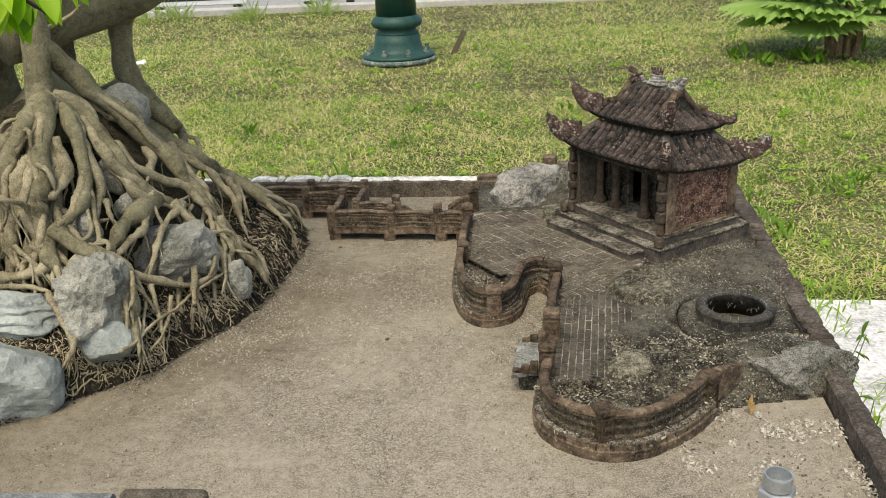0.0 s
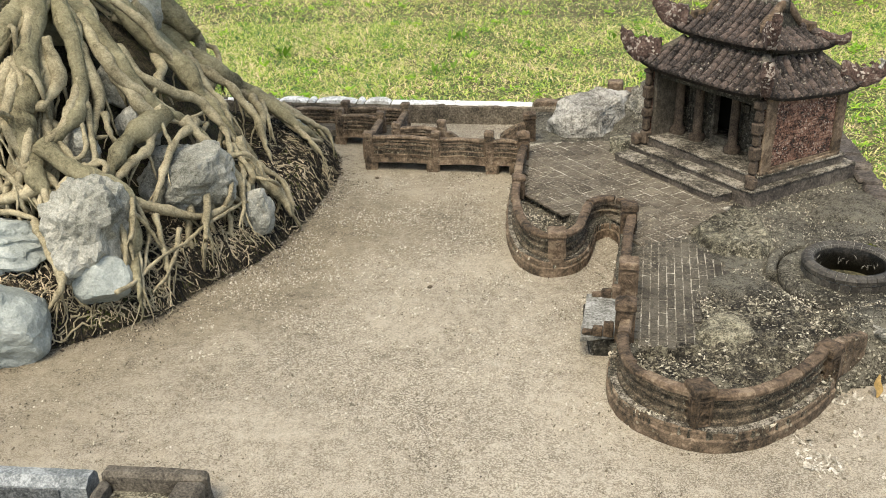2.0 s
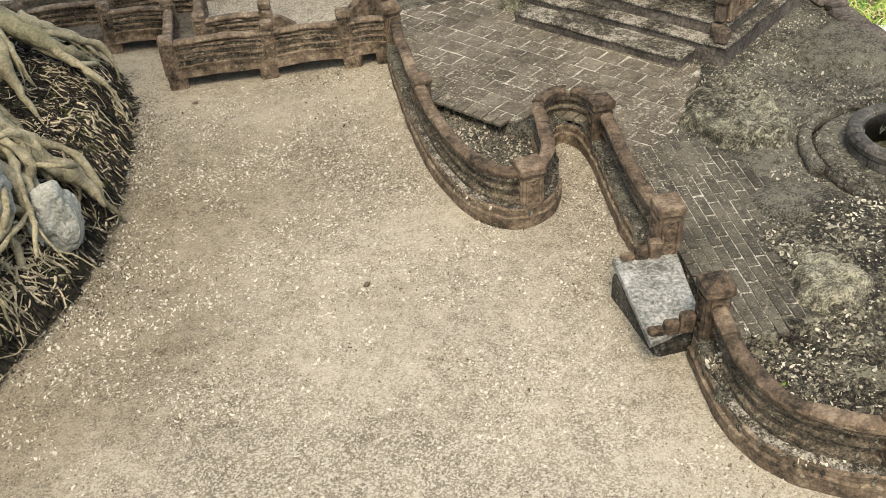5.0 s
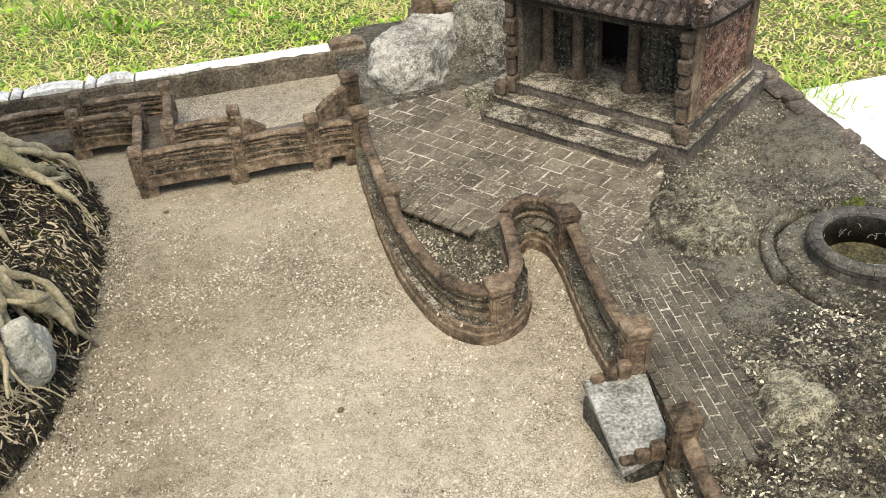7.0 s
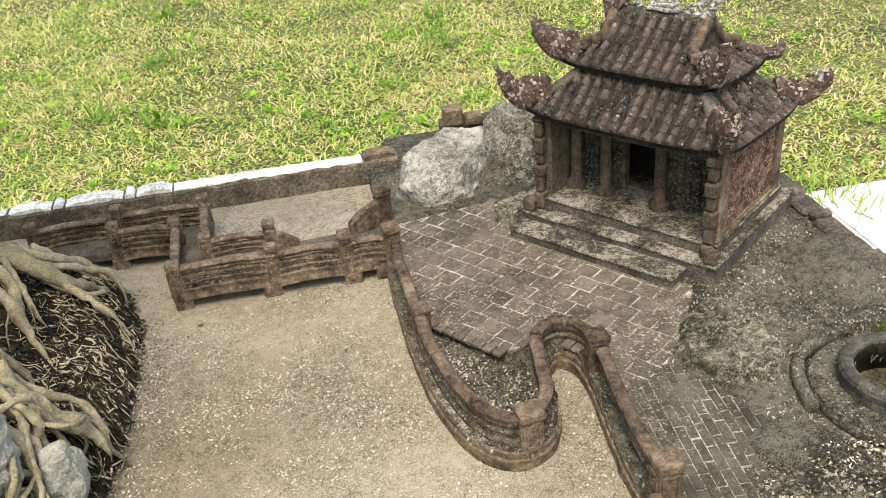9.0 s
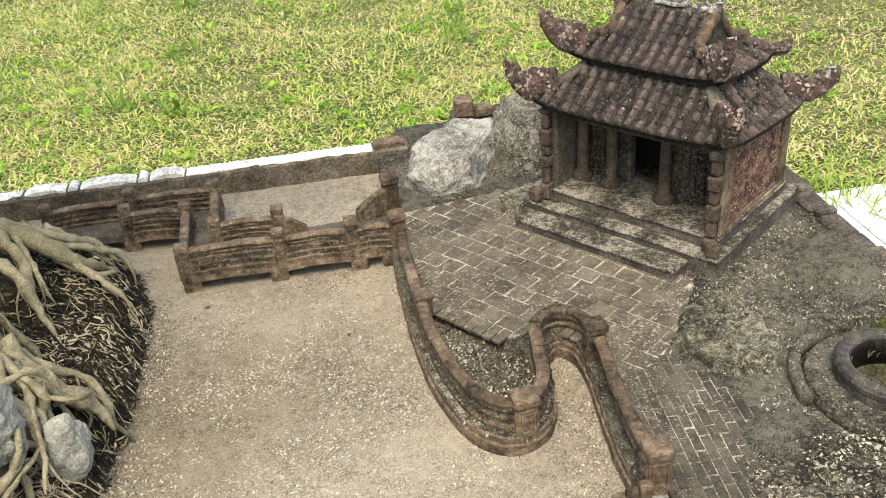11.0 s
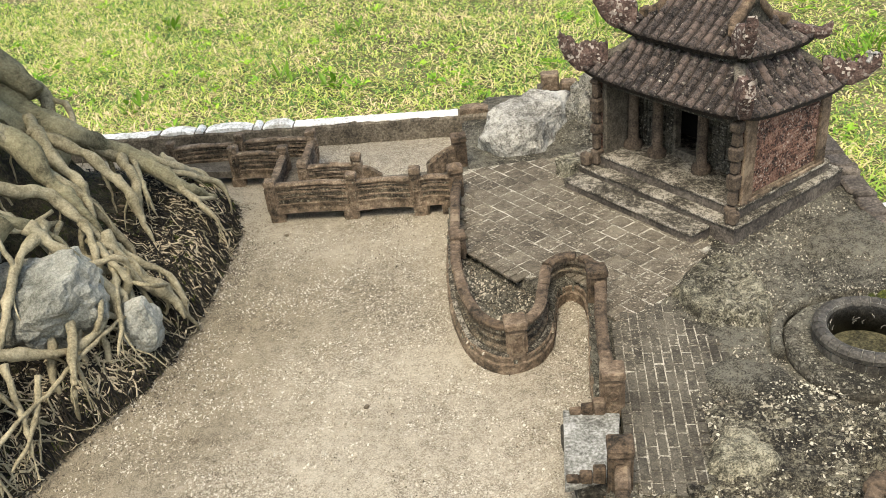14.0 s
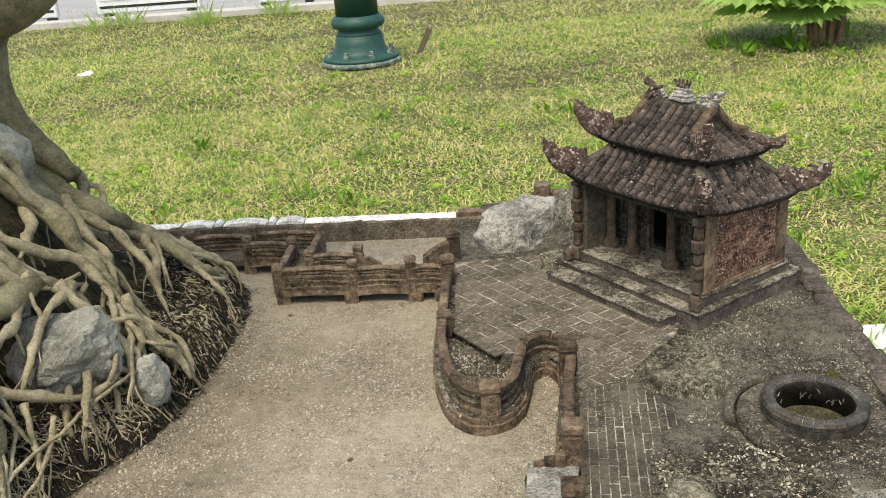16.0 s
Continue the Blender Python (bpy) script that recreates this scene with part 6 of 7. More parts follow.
root([(-0.845, 1.90, 0.37), (-0.875, 1.87, 0.32), (-0.905, 1.84, 0.27)], (0.009, 0.007))
for k in range(9):
    x = -0.985 + 0.008 * k
    root([(x, 1.90 + 0.004 * (k % 3), 0.355), (x - 0.012 + 0.006 * (k % 4), 1.865, 0.305), (x + 0.01 * (k % 3) - 0.01, 1.835, 0.245)], (0.0036, 0.0026))
# a spray of finer roots that spills over the small stone at the foot
spill = random.Random(61)
for k in range(15):
    a = k / 14
    x0, y0, z0 = -0.575 + 0.05 * spill.random(), 2.13 - 0.13 * a, 0.225 - 0.05 * spill.random()
    x1, y1 = -0.425 - 0.13 * a + spill.uniform(-0.015, 0.015), 2.13 - 0.26 * a + spill.uniform(-0.02, 0.02)
    run = [(x0, y0, z0)]
    for q in (0.3, 0.55, 0.8):
        run.append((x0 + (x1 - x0) * q + spill.gauss(0, 0.010), y0 + (y1 - y0) * q + spill.gauss(0, 0.014), z0 + (0.05 - z0) * q + 0.030 * math.sin(math.pi * q) + spill.uniform(-0.006, 0.012)))
    run.append((x1, y1, 0.028))
    r = spill.uniform(0.0042, 0.0085)
    root(run, (r, r * 0.7))
# companions that run along the strong roots, and cross-links where roots have grown together
web = random.Random(23)
for pts, radii in list(ROOTS):
    for k in range(2 if pts[0][0] < -0.84 and radii[0] > 0.012 else (1 if radii[0] > 0.016 else 0)):
        i = web.choice((0, 1)) if len(pts) > 5 else 0
        off = Vector((web.uniform(-1, 1), web.uniform(-1, 1), web.uniform(-0.2, 0.5))).normalized() * radii[0] * web.uniform(0.9, 1.5)
        wave = web.uniform(0, 6)
        run = [Vector(p) + off * math.cos(wave + 0.9 * n) + Vector((0, 0, -0.004)) for n, p in enumerate(pts[i:])]
        root([tuple(q) for q in run], (radii[0] * web.uniform(0.42, 0.62), radii[1] * web.uniform(0.5, 0.75)))
links = 0
spots = [(Vector(p), n) for n, (pts, radii) in enumerate(ROOTS) for p in pts if radii[0] > 0.006]
while links < 52:
    a, na = web.choice(spots)
    b, nb = web.choice(spots)
    d = b - a
    if na == nb or not 0.045 < d.length < 0.13 or d.z > -0.02:
        continue
    links += 1
    bow = Vector((web.gauss(0, 0.25), web.gauss(-0.1, 0.25), web.gauss(0.1, 0.2))) * d.length
    r = web.uniform(0.0035, 0.0085)
    root([tuple(a), tuple(a.lerp(b, 0.35) + bow), tuple(a.lerp(b, 0.7) + bow * 0.7), tuple(b)], (r, r * 0.8))

# rocks held in the roots
rock("rock", (-0.835, 2.03, 0.29), (0.050, 0.045, 0.060), 42, M_LIME, "grey stone behind the root lattice", (0, 10, 0), rugged=0.25)
rock("rock", (-0.735, 2.06, 0.35), (0.055, 0.040, 0.050), 45, M_LIME, "grey stone wedged under the thick roots", (0, 0, 30), rugged=0.25)
rock("rock", (-0.695, 2.02, 0.285), (0.042, 0.035, 0.045), 48, M_LIME, "dark grey stone deep under the roots", (0, 0, 10), rugged=0.25)
rock("rock", (-0.598, 2.005, 0.175), (0.108, 0.090, 0.094), 12, M_LIME, "grey faceted limestone gripped by fig roots", (0, 10, 20), sub=5, rugged=0.34)
rock("rock", (-0.466, 2.035, 0.082), (0.042, 0.044, 0.052), 15, M_LIME, "small pale limestone caught under roots", (0, 0, 40), rugged=0.3)
rock("rock", (-0.718, 1.765, 0.160), (0.098, 0.078, 0.118), 18, M_LIME, "pitted upright limestone under a root", (6, -8, 60), sub=5, rugged=0.42)
rock("rock", (-0.675, 1.715, 0.085), (0.055, 0.045, 0.048), 21, M_BLUESTONE, "smooth rounded pale stone in the soil", (0, 0, 20), rugged=0.12)
rock("boulder", (-0.885, 1.622, 0.062), (0.150, 0.122, 0.112), 24, M_BLUESTONE, "large smooth pale bluish boulder at the mound's foot", (0, 14, -20), sub=5, rugged=0.14)
rock("rock", (-0.875, 1.745, 0.150), (0.125, 0.070, 0.062), 27, M_BLUESTONE, "layered bluish stone slab above the boulder", (0, 8, 8), sub=5, rugged=0.22, layers=0.06)
rock("rock", (-0.80, 2.355, 0.440), (0.074, 0.058, 0.070), 30, M_LIME, "mossy grey stone lodged high among the roots", (0, 0, 20), sub=4, rugged=0.25)
rock("rock", (-0.755, 1.90, 0.28), (0.045, 0.035, 0.05), 33, M_LIME, "small grey stone deep between the roots", (0, 0, 0), rugged=0.25)
rock("rock", (-0.670, 2.02, 0.265), (0.036, 0.03, 0.034), 36, M_LIME, "dark small stone deep between the roots", (0, 0, 0), rugged=0.25)
rock("rock", (-0.50, 2.62, 0.085), (0.055, 0.035, 0.022), 39, M_BLUESTONE, "flat pale stone behind the roots", (0, 6, -20), rugged=0.15)

def leaf_mesh(l, w, fold=0.25):
    bm = bmesh.new()
    rows = []
    for t, f in ((0, 0.04), (0.2, 0.7), (0.45, 1.0), (0.7, 0.75), (0.9, 0.25), (1.0, 0.02)):
        rows.append([bm.verts.new((sx * f * w / 2, t * l, abs(sx) * f * w * fold - 0.12 * l * t * t)) for sx in (-1, 0, 1)])
    for a, b in zip(rows, rows[1:]):
        for k in range(2):
            bm.faces.new((a[k], a[k + 1], b[k + 1], b[k]))
    return bm


LEAF = bpy.data.meshes.new("leaf")
b_ = leaf_mesh(1.0, 0.5)
b_.to_mesh(LEAF)
b_.free()
# unseen crown: leafy shoots over limbs, above the roots, partly to shade the trunk
rnd = random.Random(17)
lv, lf = [], []


def add_leaf(m):
    base = len(lv)
    lv.extend(m @ v.co for v in LEAF.vertices)
    lf.extend([base + i for i in p.vertices] for p in LEAF.polygons)


unseen_sprays = [((-0.62, 2.50, 0.95), (-0.42, 2.45, 1.10)), ((-0.95, 2.3, 1.05), (-0.70, 2.1, 1.25)), ((-0.98, 2.34, 1.2), (-1.25, 2.2, 1.4)), ((-0.97, 2.3, 1.1), (-1.05, 2.0, 1.3))]
for a, b in unseen_sprays:
    limb("branch", [a, tuple((Vector(a) + Vector(b)) / 2 + Vector((0, 0, 0.03))), b], (0.03, 0.015), segs=8)
    for k in range(240):
        t = rnd.uniform(0.15, 1.2)
        q = Vector(a).lerp(Vector(b), t) + Vector((rnd.gauss(0, 0.15), rnd.gauss(0, 0.15), rnd.gauss(0.03, 0.08)))
        if q.z < 0.98:
            continue
        s = rnd.uniform(0.05, 0.075)
        add_leaf(Matrix.Translation(q - fo) @ Euler((rnd.uniform(-1.2, 0.3), rnd.uniform(-0.6, 0.6), rnd.uniform(0, 6.28))).to_matrix().to_4x4() @ Matrix.Scale(s, 4))
# the drooping shoot in front of the stem
limb("shoot", [(-0.93, 2.14, 0.86), (-0.84, 1.95, 0.86), (-0.74, 1.76, 0.80), (-0.66, 1.70, 0.76)], (0.008, 0.003), segs=6, material=M_TWIG)
limb("shoot", [(-0.80, 2.02, 0.70), (-0.74, 2.0, 0.725), (-0.715, 1.99, 0.745)], (0.005, 0.003), segs=6, material=M_ROOT)
for k in range(46):
    x = rnd.uniform(-0.83, -0.60)
    z = rnd.uniform(0.755, 0.85) + 0.35 * max(0.0, x + 0.72)
    add_leaf(Matrix.Translation(Vector((x, 1.74 + rnd.uniform(-0.05, 0.06), z)) - fo) @ Euler((rnd.uniform(-1.5, -0.9), rnd.uniform(-0.4, 0.4), rnd.gauss(3.1, 0.5))).to_matrix().to_4x4() @ Matrix.Diagonal((0.062, 0.062, 0.062, 1)) @ Matrix.Scale(rnd.uniform(0.8, 1.2), 4))
me = bpy.data.meshes.new("leaves")
me.from_pydata(lv, [], lf)
ob = placed("leaves", me, M_LEAF, fig, "fresh yellow-green fig leaves", smooth=True)
ob["kind"] = "stuff"

# ---------- lawn ----------
def blades(n, ylo, yhi, length, width, seed, power=1.0, around=False, flat=1.2, patch=None):
    g = np.random.default_rng(seed)
    u = g.random(n)
    y = ylo + (yhi - ylo) * u ** power
    x = 0.25 + (g.random(n) * 2 - 1) * (0.60 * y + 0.5)
    if around:
        # the rest of the lawn, round the basin
        x, y = 0.3 + (g.random(n) * 2 - 1) * 9, 3.0 + (g.random(n) * 2 - 1) * 9
        far = (np.hypot(x - 0.3, y - 3.0) < 9) & ~((y > 3.0) & (np.abs(x - 0.25) < 0.60 * y + 0.5))
        x, y = x[far], y[far]
        n = len(x)
    # keep off the basin and the paving
    a = radians(BASIN)
    ub, vb = x * math.cos(a) + y * math.sin(a), -x * math.sin(a) + y * math.cos(a)
    ok = ~((ub > -2.02) & (ub < 0.66) & (vb > 0.85) & (vb < 3.05)) & ~((ub > 1.06) & (vb < 3.86) & (ub < 3.2))
    # bare worn spot at the lamp
    ok &= ~((np.hypot((x + 0.52) / 1.0, (y - 10.35) / 0.8) < 0.72) & (g.random(n) < 0.6))
    if patch:
        # only where the turf is worn
        ok &= (np.sin(x * 2.3 + 1.7 * np.sin(y * 1.3 + patch)) * np.sin(y * 1.9 + 1.3 * np.sin(x * 2.1)) + 0.35 * np.sin(x * 9.1 + y * 7.3) + g.normal(0, 0.25, n)) > 0.28
    x, y = x[ok], y[ok]
    n = len(x)
    ang = g.random(n) * 2 * np.pi
    lean = g.normal(flat, 0.38, n).clip(0.3, 2.2)
    # clumps differ in height
    cl = np.sin(x * 3.1 + 2 * np.sin(y * 1.7)) * np.sin(y * 2.3 + 1.5 * np.sin(x * 2.9))
    ln = length * g.uniform(0.55, 1.35, n) * (1 + 0.28 * cl)
    wd = width * g.uniform(0.6, 1.3, n)
    dx, dy = np.cos(ang), np.sin(ang)
    sx, sy = -dy, dx
    z0 = np.full(n, LAWN - 0.005)
    h1, h2 = np.sin(np.pi / 2 - lean * 0.62) * ln * 0.55, np.sin(np.pi / 2 - lean * 0.55) * ln * 0.55 + np.cos(lean * 1.15).clip(-0.2, 1) * ln * 0.45
    r1, r2 = np.sin(lean * 0.55) * ln * 0.55, np.sin(lean * 0.55) * ln * 0.55 + np.sin(lean * 1.15) * ln * 0.45
    v = np.empty((n, 5, 3), np.float32)
    v[:, 0] = np.c_[x - sx * wd * 0.4, y - sy * wd * 0.4, z0]
    v[:, 1] = np.c_[x + sx * wd * 0.4, y + sy * wd * 0.4, z0]
    v[:, 2] = np.c_[x + dx * r1 + sx * wd * 0.5, y + dy * r1 + sy * wd * 0.5, z0 + h1]
    v[:, 3] = np.c_[x + dx * r1 - sx * wd * 0.5, y + dy * r1 - sy * wd * 0.5, z0 + h1]
    v[:, 4] = np.c_[x + dx * r2, y + dy * r2, z0 + h2]
    me = bpy.data.meshes.new("grass")
    me.vertices.add(n * 5)
    me.vertices.foreach_set("co", v.ravel())
    base = (np.arange(n) * 5)[:, None]
    loops = np.concatenate([base + np.array([0, 1, 2, 3]), base + np.array([3, 2, 4])], axis=1).ravel()
    me.loops.add(len(loops))
    me.loops.foreach_set("vertex_index", loops.astype(np.int32))
    starts = np.empty(n * 2, np.int32)
    starts[0::2], starts[1::2] = np.arange(n) * 7, np.arange(n) * 7 + 4
    me.polygons.add(n * 2)
    me.polygons.foreach_set("loop_start", starts)
    me.update(calc_edges=True)
    return me


for k, (n, ylo, yhi, ln, wd, pw) in enumerate(((265000, 1.6, 8.5, 0.054, 0.0072, 0.92), (140000, 6.0, 12.5, 0.062, 0.0085, 0.75), (105000, 9.5, 18.0, 0.078, 0.0125, 0.85))):
    ob = placed("grass", blades(n, ylo, yhi, ln, wd, 3 + k, pw, flat=1.85), M_GRASS)
    tagged(ob, "short trodden lawn grass with dry straw patches", "grass", kind="stuff")
ob = placed("dry_straw", blades(48000, 3.0, 14.0, 0.070, 0.0042, 31, 0.9, flat=1.75, patch=0.6), M_STRAW)
tagged(ob, "dry straw lying in the lawn", "straw", kind="stuff")
# low broad-leaved weeds in the turf, gathered in clumps
clump = np.random.default_rng(71)
wv, wf = [], []
leaf_co = [v.co.copy() for v in LEAF.vertices]
leaf_poly = [list(p.vertices) for p in LEAF.polygons]
for k in range(420):
    cy = 3.1 + 8.0 * clump.random() ** 1.3
    cx = 0.25 + (clump.random() * 2 - 1) * (0.55 * cy + 0.3)
    ub, vb = to_basin(cx, cy)
    if (-2.15 < ub < 0.72 and 0.8 < vb < 3.12) or (ub > 1.0 and vb < 3.92):
        continue
    for j in range(int(clump.integers(6, 15))):
        size = clump.uniform(0.030, 0.060)
        m = Matrix.Translation((cx + clump.normal(0, 0.028), cy + clump.normal(0, 0.028), LAWN + clump.uniform(0.008, 0.035))) @ Euler((clump.uniform(0.1, 0.9), clump.normal(0, 0.3), clump.uniform(0, 6.28))).to_matrix().to_4x4() @ Matrix.Diagonal((size * clump.uniform(0.5, 0.9), size, size, 1))
        base = len(wv)
        wv += [m @ v for v in leaf_co]
        wf += [[base + i for i in p] for p in leaf_poly]
me = bpy.data.meshes.new("broad_weeds")
me.from_pydata(wv, [], wf)
tagged(placed("broad_weeds", me, M_BROADLEAF, smooth=True), "low bright broad-leaved weeds in the lawn", "weeds", kind="stuff")

ob = placed("grass", blades(75000, 0, 0, 0.085, 0.018, 8, around=True, flat=1.5), M_GRASS)
tagged(ob, "short lawn grass round the basin", "grass", kind="stuff")

# taller tufts of weeds beside the basin and at the far edge
def weed(at, seed, n=16, length=0.22, width=0.02, label="leafy green weed in the lawn", name="weed", material=None, spread=1.0):
    rnd = random.Random(seed)
    ob = new(name)
    ob.location = at
    me = LEAF.copy()
    me.materials.append(material or M_WEED)
    for k in range(n):
        leaf = new("leaf", me)
        leaf.parent = ob
        leaf.matrix_basis = pose(rnd.gauss(0, 0.05) * spread, rnd.gauss(0, 0.05) * spread, rnd.uniform(0, 0.03), rnd.uniform(20, 75), 0, rnd.uniform(0, 360)) @ Matrix.Diagonal((width / 0.5, length * rnd.uniform(0.5, 1.1), max(width * 1.4, length * 0.2), 1))
    return tagged(ob, label, "weed", group="weeds in the lawn")


rnd = random.Random(9)
for k in range(11):
    t = rnd.random()
    weed((1.15 + 0.75 * rnd.random() + t * 0.7, 3.95 + t * 1.6, LAWN), k, rnd.randint(10, 18), rnd.uniform(0.07, 0.12), rnd.uniform(0.012, 0.02))
for k in range(7):
    weed((rnd.uniform(-4.9, -1.6), rnd.uniform(14.7, 15.2), LAWN), 40 + k, 30, rnd.uniform(0.28, 0.5), 0.009, "tall grass tuft at the lawn's edge", "grass_tuft", M_GRASS, 2.2)
for k in range(10):
    weed((rnd.uniform(-2.0, 2.4), rnd.uniform(5.0, 8.0), LAWN), 60 + k, 10, rnd.uniform(0.09, 0.14), rnd.uniform(0.02, 0.035))

for k in range(44):
    q = basin(rnd.uniform(0.80, 1.24), rnd.uniform(1.3, 3.9), LAWN) if k < 32 else basin(rnd.uniform(1.05, 2.6), rnd.uniform(3.72, 3.95), LAWN)
    weed(tuple(q), 100 + k, 22, rnd.uniform(0.06, 0.14), rnd.uniform(0.005, 0.009), "tuft of long dry grass beside the basin", "grass_tuft", M_GRASS, 1.6)

# ---------- white paving beside the basin ----------
bm = bmesh.new()
for i in range(4):
    for j in range(6):
        box(bm, (1.08 + i * 0.5, 0.9 + j * 0.49, LAWN - 0.04), (1.08 + i * 0.5 + 0.494, 0.9 + j * 0.49 + 0.484, LAWN + 0.025), 0.006)
for v in bm.verts:
    v.co = basin(v.co.x, v.co.y, v.co.z)
tagged(part("pavement", bm, M_WHITEPAV), "pale white stone paving beside the basin", "paving", kind="structure")
# thin drooping weed over the paving
vine = thing("climbing_weed", (0.93, 1.80, LAWN + 0.02), "spindly climbing weed with narrow green leaves", "weed")
rnd = random.Random(23)
for k in range(4):
    x, y, z = rnd.uniform(-0.03, 0.10), rnd.uniform(-0.10, 0.35), 0.0
    pts = [Vector((x, y, 0)), Vector((x + 0.02, y + 0.02, 0.35)), Vector((x + 0.03 + rnd.uniform(0, 0.05), y + rnd.uniform(-0.05, 0.05), rnd.uniform(0.62, 0.74)))]
    bm = bmesh.new()
    tube(bm, spline(pts, 0.05), (0.003, 0.0012), 5, 0.1)
    stem = part("stem", bm, M_WEED, vine)
    vs, fs = [], []
    for q in spline(pts, 0.05)[3:]:
        m = Matrix.Translation(q) @ Euler((rnd.uniform(-1.2, 0.2), 0, rnd.uniform(0, 6.28))).to_matrix().to_4x4() @ Matrix.Diagonal((0.022, rnd.uniform(0.025, 0.045), 0.04, 1))
        base = len(vs)
        vs += [m @ v.co for v in LEAF.vertices]
        fs += [[base + i for i in p.vertices] for p in LEAF.polygons]
    me = bpy.data.meshes.new("leaves")
    me.from_pydata(vs, [], fs)
    placed("leaves", me, M_WEED, stem, smooth=True)

# ---------- lamp post ----------
M_CHALK = mat("chalk_smeared_iron", ((0.03, 0.07, 0.065), (0.12, 0.16, 0.14), (0.42, 0.42, 0.36)), blotch=9, grain=80, rough=0.8, bump=0.4, dist=0.004)
lamp = thing("street_lamp", (-0.515, 10.40, LAWN + 0.015), "dark green cast-iron lamp post with a flared bolted base", "lamp post")


def turned(name, prof, material, parent, n=40, label="", smooth=True):
    bm = bmesh.new()
    lathe(bm, prof, n)
    bmesh.ops.holes_fill(bm, edges=[e for e in bm.edges if e.is_boundary])
    return part(name, bm, material, parent, label, smooth)


turned("base_plate", ((0.425, 0.0), (0.422, 0.035), (0.40, 0.050)), M_CHALK, lamp, label="mortar-smeared base plate")
turned("base", ((0.405, 0.045), (0.405, 0.075), (0.39, 0.086), (0.305, 0.105), (0.278, 0.145), (0.258, 0.21), (0.245, 0.30)), M_LAMPFOOT, lamp, label="flared green base")
turned("collar", ((0.235, 0.29), (0.235, 0.325), (0.215, 0.34), (0.215, 0.36), (0.265, 0.38), (0.285, 0.42), (0.275, 0.46), (0.245, 0.485), (0.235, 0.50)), M_LAMPFOOT, lamp)
turned("post", ((0.225, 0.48), (0.222, 1.0), (0.21, 1.6), (0.12, 1.9), (0.09, 3.6)), M_LAMP, lamp)
for k in range(8):
    a = radians(22 + 45 * k)
    turned_ob = turned("bolt", ((0.034, 0.0), (0.034, 0.035), (0.022, 0.037), (0.022, 0.075), (0.0, 0.076)), M_CHALK, lamp, 6, smooth=False)
    turned_ob.matrix_basis = pose(0.345 * math.cos(a), 0.345 * math.sin(a), 0.082)
    bm = bmesh.new()
    lathe(bm, ((0.055, 0.0), (0.055, 0.03), (0.035, 0.05), (0.0, 0.055)), 12)
    socket = part("bolt_socket", bm, M_LAMP, lamp, smooth=True)
    socket.matrix_basis = pose(0.315 * math.cos(a), 0.315 * math.sin(a), 0.062)

stake = thing("wooden_stake", (0.10, 10.72, LAWN), "short weathered wooden stake leaning in the lawn", "stake")
bm = bmesh.new()
box(bm, (-0.03, -0.012, -0.05), (0.03, 0.012, 0.30), 0.003)
ob = part("board", bm, plain("weathered_wood", (0.12, 0.095, 0.07), rough=0.9, scale=20.0, bump=0.4), stake)
ob.matrix_basis = pose(0, 0, 0, 0, 28, 0)

# ---------- fan palm ----------
palm = thing("fan_palm", (4.15, 9.65, LAWN), "low fan palm with pleated leaves and a brown fibrous stump", "palm")
rnd = random.Random(31)
bm = bmesh.new()
tube(bm, spline([(0, 0, -0.05), (0.02, 0, 0.25), (0.05, 0.02, 0.5)], 0.05), (0.12, 0.10), 12, 0.3)
for k in range(26):
    a = rnd.uniform(0, 6.28)
    tube(bm, [Vector((0.14 * math.cos(a), 0.14 * math.sin(a), 0.0)), Vector((0.17 * math.cos(a), 0.17 * math.sin(a), 0.2)), Vector((0.13 * math.cos(a), 0.13 * math.sin(a), rnd.uniform(0.35, 0.5)))], (0.03, 0.012), 5, 0.2)
part("trunk", bm, plain("palm_fibre", (0.26, 0.18, 0.11), rough=0.95, spread=0.5, scale=14.0, bump=0.6, dist=0.01), palm, "shaggy brown stump")


def fan(radius, n, seed, spread=270):
    rnd = random.Random(seed)
    bm = bmesh.new()
    c = bm.verts.new((0, 0, 0))
    prev = None
    for k in range(n + 1):
        a = radians(90 - spread / 2 + spread * k / n)
        up = 0.045 * radius * (1 if k % 2 else -1)
        r = radius * (0.84 if k % 2 else 0.81)
        v = bm.verts.new((r * math.cos(a), r * math.sin(a), up - 0.12 * radius))
        if prev is not None:
            bm.faces.new((c, prev, v))
        if k % 2 and 0 < k < n:
            tipa = a + rnd.gauss(0, 0.02)
            rr = radius * rnd.uniform(0.94, 1.08)
            tip = bm.verts.new((rr * math.cos(tipa), rr * math.sin(tipa), up - radius * rnd.uniform(0.14, 0.28)))
            w = radians(spread / n) * 0.75
            l_ = bm.verts.new((r * math.cos(a - w), r * math.sin(a - w), -0.12 * radius))
            r_ = bm.verts.new((r * math.cos(a + w), r * math.sin(a + w), -0.12 * radius))
            bm.faces.new((l_, tip, v)), bm.faces.new((v, tip, r_))
        prev = v
    return bm


